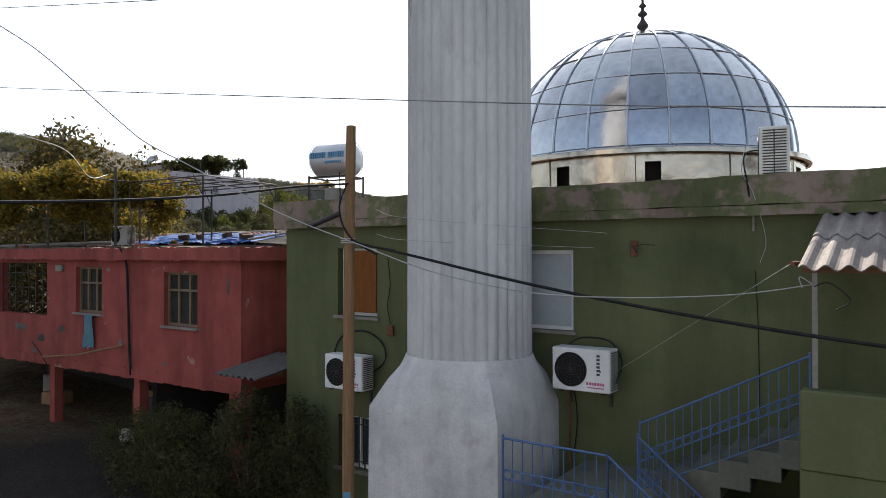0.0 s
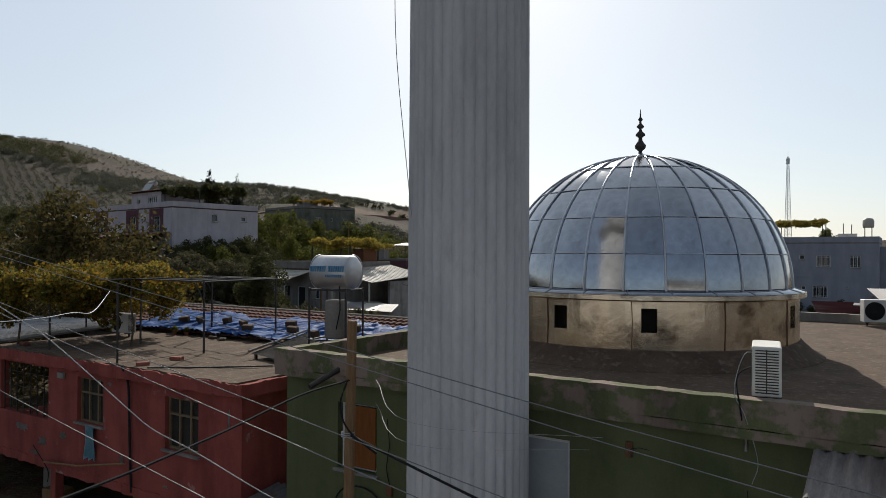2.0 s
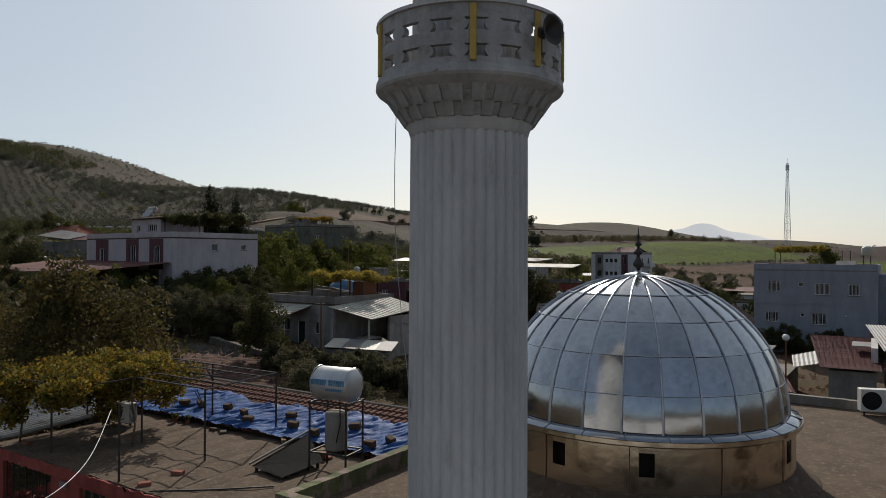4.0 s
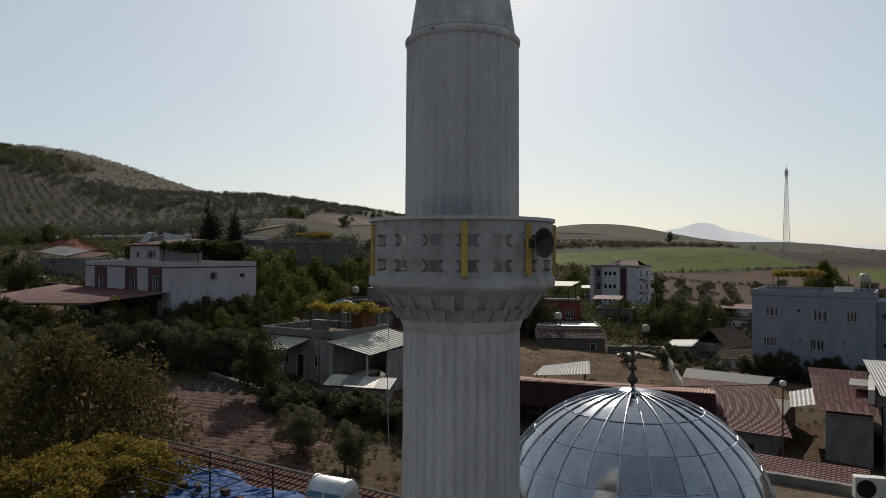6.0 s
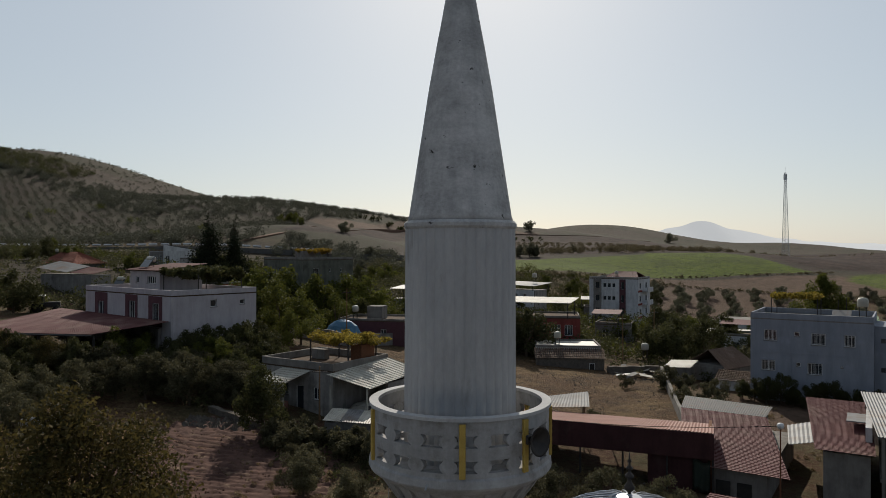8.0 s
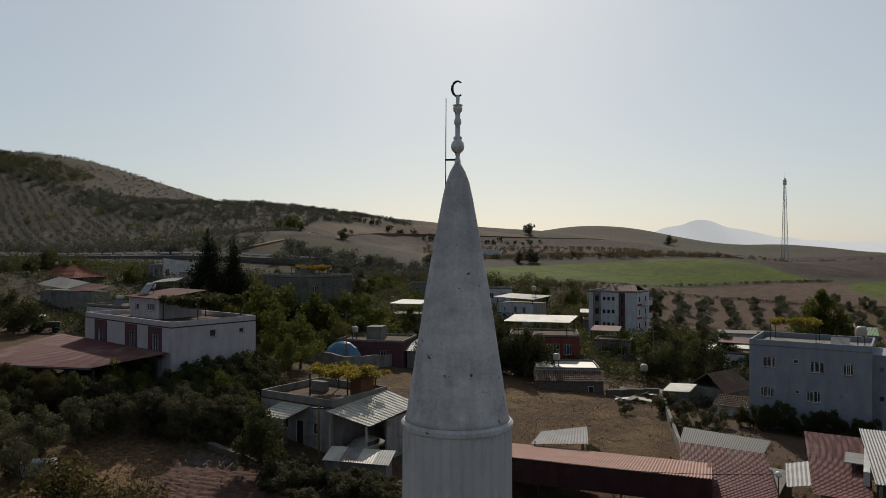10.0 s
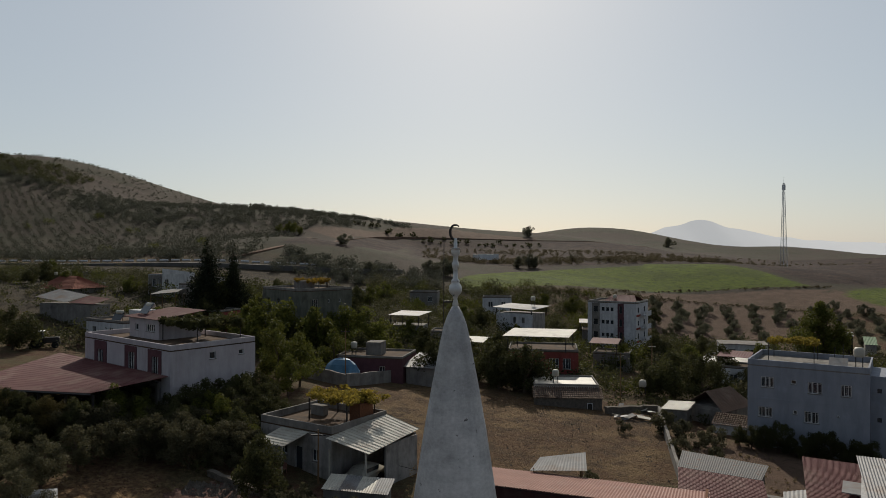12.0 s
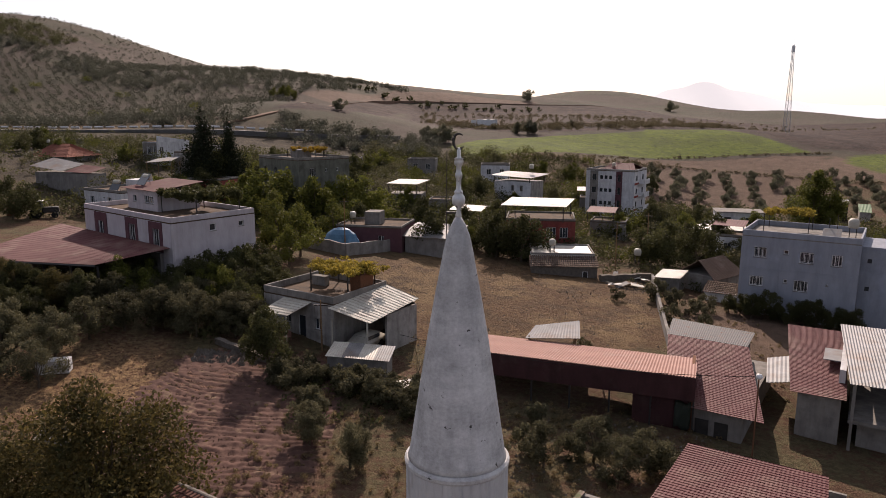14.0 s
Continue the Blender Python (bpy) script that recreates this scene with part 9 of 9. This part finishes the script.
for line in (((34, 212), (58, 228), (80, 239), (100, 240), (117, 237), (130, 236)), ((54, 218), (76, 225), (92, 221), (104, 210), (114, 198), (124, 189))):
    for (ax, ay), (bx, by) in zip(line, line[1:]):
        for _ in range(34):
            f = rs.random()
            low_scrub.append((ax + (bx - ax) * f + rs.uniform(-0.7, 0.7), ay + (by - ay) * f + rs.uniform(-0.7, 0.7), rs.uniform(0.25, 0.6)))
clump_stuff("hillside_grove", grove, 60, 0.27, "leaf_hill", "rows of olive trees on the far hillside")
clump_stuff("hillside_scrub", wild, 64, 0.27, "leaf_hill", "dark scrub and hedges on the far slopes")
clump_stuff("plain_scrub", low_scrub, 46, 0.22, "leaf_scrub", "dry brown brush between the far fields")
ridge += [(-95 + 4.0 * k + rs.uniform(-2, 2), 428 + 0.16 * k * k / 10 + rs.uniform(-8, 8), rs.uniform(1.0, 2.3)) for k in range(40)]
wild_yellow = [(x + rs.uniform(-2, 2), y + rs.uniform(-2, 2), rs.uniform(1.2, 2.2)) for x, y in ((-177, 318), (-134, 304), (-178, 305), (-163, 334), (-120, 252), (-101, 248), (-85, 250)) for _ in range(3)]
clump_stuff("hillside_yellow_trees", wild_yellow, 90, 0.24, "leaf_mid", "scattered yellowing trees on the far slope")
conifers = [(x := rs.uniform(-310, -218), rs.uniform(405, 452) - 0.12 * (x + 260), rs.uniform(1.3, 2.4)) for _ in range(420)]
clump_stuff("hilltop_plantation", conifers, 60, 0.3, "leaf_dark", "dark plantation of conifers below the hilltop")
bushes = {"leaf_olive": [], "leaf_mid": [], "leaf_dark": []}
for k in range(2600):
    x, y = rs.uniform(-130, 95), rs.uniform(100, 215)
    if x < -0.62 * y - 25 or x > 0.62 * y + 10 or (x < -20 and y > 185) or (x > 45 and y > 172):
        continue
    r = rs.uniform(0.6, 2.5) * (1.0 if rs.random() < 0.7 else 1.35) * (1.0 if clear_of_roofs(x, y) else 0.5)
    spots_ = [(x + rs.uniform(-r, r), y + rs.uniform(-r, r), r * rs.uniform(0.5, 1.0)) for _ in range(3)]
    bushes[rs.choice(("leaf_olive", "leaf_mid", "leaf_dark", "leaf_dark"))].extend(spots_)
for leaf, text in (("leaf_olive", "grey-green garden bushes among the village houses"), ("leaf_mid", "yellow-green garden bushes among the village houses"), ("leaf_dark", "dark green garden bushes among the village houses")):
    clump_stuff("village_bushes", bushes[leaf], 46, 0.2, leaf, text)
clump_stuff("ridge_trees", ridge, 30, 0.7, "leaf_dark", "line of small trees along the ridge")
under = [(rs.uniform(-50, -14), rs.uniform(56, 74), rs.uniform(0.4, 1.1)) for _ in range(170)]
under += [(rs.uniform(-12, 0), rs.uniform(44, 52), rs.uniform(0.25, 0.6)) for _ in range(90)]
under += [(rs.uniform(-30, 40), rs.uniform(98, 130), rs.uniform(0.6, 1.5)) for _ in range(260)]
under += [(rs.uniform(22, 60), rs.uniform(84, 110), rs.uniform(0.5, 1.3)) for _ in range(120)]
clump_stuff("undergrowth", under, 60, 0.14, "leaf_dark", "dark tangled undergrowth between the gardens")
dry = [(rs.uniform(-12, 20), rs.uniform(34, 50), rs.uniform(0.10, 0.30)) for _ in range(620)]
dry += [(rs.uniform(-33, -18), rs.uniform(37, 57), rs.uniform(0.05, 0.12)) for _ in range(160)]
dry += [(rs.uniform(-18, -8), rs.uniform(35, 56), rs.uniform(0.05, 0.14)) for _ in range(120)]
dry += [(rs.uniform(-6, 27), rs.uniform(60, 92), rs.uniform(0.04, 0.10)) for _ in range(90)]
dry += [(rs.uniform(24, 34), rs.uniform(52, 76), rs.uniform(0.10, 0.25)) for _ in range(160)]
clump_stuff("dry_weeds", dry, 34, 0.055, "leaf_dry", "dry weeds and stubble on bare soil")


def clod_stuff(name, count, areas, low, high, material, label, seed):
    """Loose clods and stones pressed into the soil: one mesh of small rough tetrahedra."""
    rg = np.random.default_rng(seed)
    verts, faces = [], []
    base = np.array([(1, 0, -0.3), (-0.5, 0.87, -0.3), (-0.5, -0.87, -0.3), (0.1, 0.05, 0.75)])
    for k in range(count):
        x0, x1, y0, y1 = areas[k % len(areas)]
        x, y = rg.uniform(x0, x1), rg.uniform(y0, y1)
        a, r = rg.uniform(0, 6.28), low + (high - low) * rg.random() ** 3
        turn = np.array([(math.cos(a), -math.sin(a), 0), (math.sin(a), math.cos(a), 0), (0, 0, 1)])
        p = (base * (1 + rg.normal(0, 0.25, (4, 3)))) @ turn.T * r
        n = len(verts)
        verts += (p + (x, y, land(x, y) + 0.02)).tolist()
        faces += [(n, n + 1, n + 3), (n + 1, n + 2, n + 3), (n + 2, n, n + 3)]
    me = bpy.data.meshes.new(name)
    me.from_pydata(verts, [], faces)
    me.materials.append(M[material])
    return tagged(new(name, me), label, "clods", kind="stuff")


clod_stuff("soil_clods", 6000, [(-17, -8, 36, 55), (-20, -7, 35, 50), (-33, -17, 38, 56)], 0.03, 0.12, "soil_stuff", "loose reddish clods on the ploughed field", 3)
clod_stuff("rubble_stones", 900, [(-19.6, -14.4, 52.6, 54.8)], 0.08, 0.34, "stone_rubble", "heap of grey rubble at the edge of the ploughed field", 8)
clod_stuff("field_stones", 5000, [(-6, 26, 60, 94), (0, 20, 36, 48), (21, 28, 84, 91)], 0.03, 0.15, "stone_rubble", "pale stones scattered on dry ground", 4)

# mountains beyond the plain, with haze put in as pale colour and glow
mt = bmesh.new()
pts = []
for k in range(70):
    x = 900 + 30 * k
    rise = 70 + 25 * math.exp(-(((x - 1900) / 400) ** 2)) + 118 * math.exp(-(((x - 1480) / (260 if x < 1480 else 340)) ** 2)) + 10 * math.sin(x / 47) * math.exp(-(((x - 1500) / 300) ** 2))
    pts.append((x, 4200, rise + 9 * noise.noise(Vector((k * 0.32, 2, 0)))))
top = [mt.verts.new(p) for p in pts]
bot = [mt.verts.new((x, y - 600, -60)) for x, y, z in pts]
for k in range(len(pts) - 1):
    mt.faces.new((bot[k], bot[k + 1], top[k + 1], top[k]))
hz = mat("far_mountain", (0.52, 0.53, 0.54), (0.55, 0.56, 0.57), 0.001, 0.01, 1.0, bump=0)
# emission stands in for the brightness of the air before the mountains
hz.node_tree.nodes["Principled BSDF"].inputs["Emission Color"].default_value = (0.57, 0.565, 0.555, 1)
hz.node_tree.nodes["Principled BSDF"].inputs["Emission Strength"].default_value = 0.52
M["far_mountain"] = hz
tagged(part("backdrop", mt, "far_mountain", None, "", True), "mountains on the horizon with haze put into their pale glowing colour", "mountains", kind="structure")
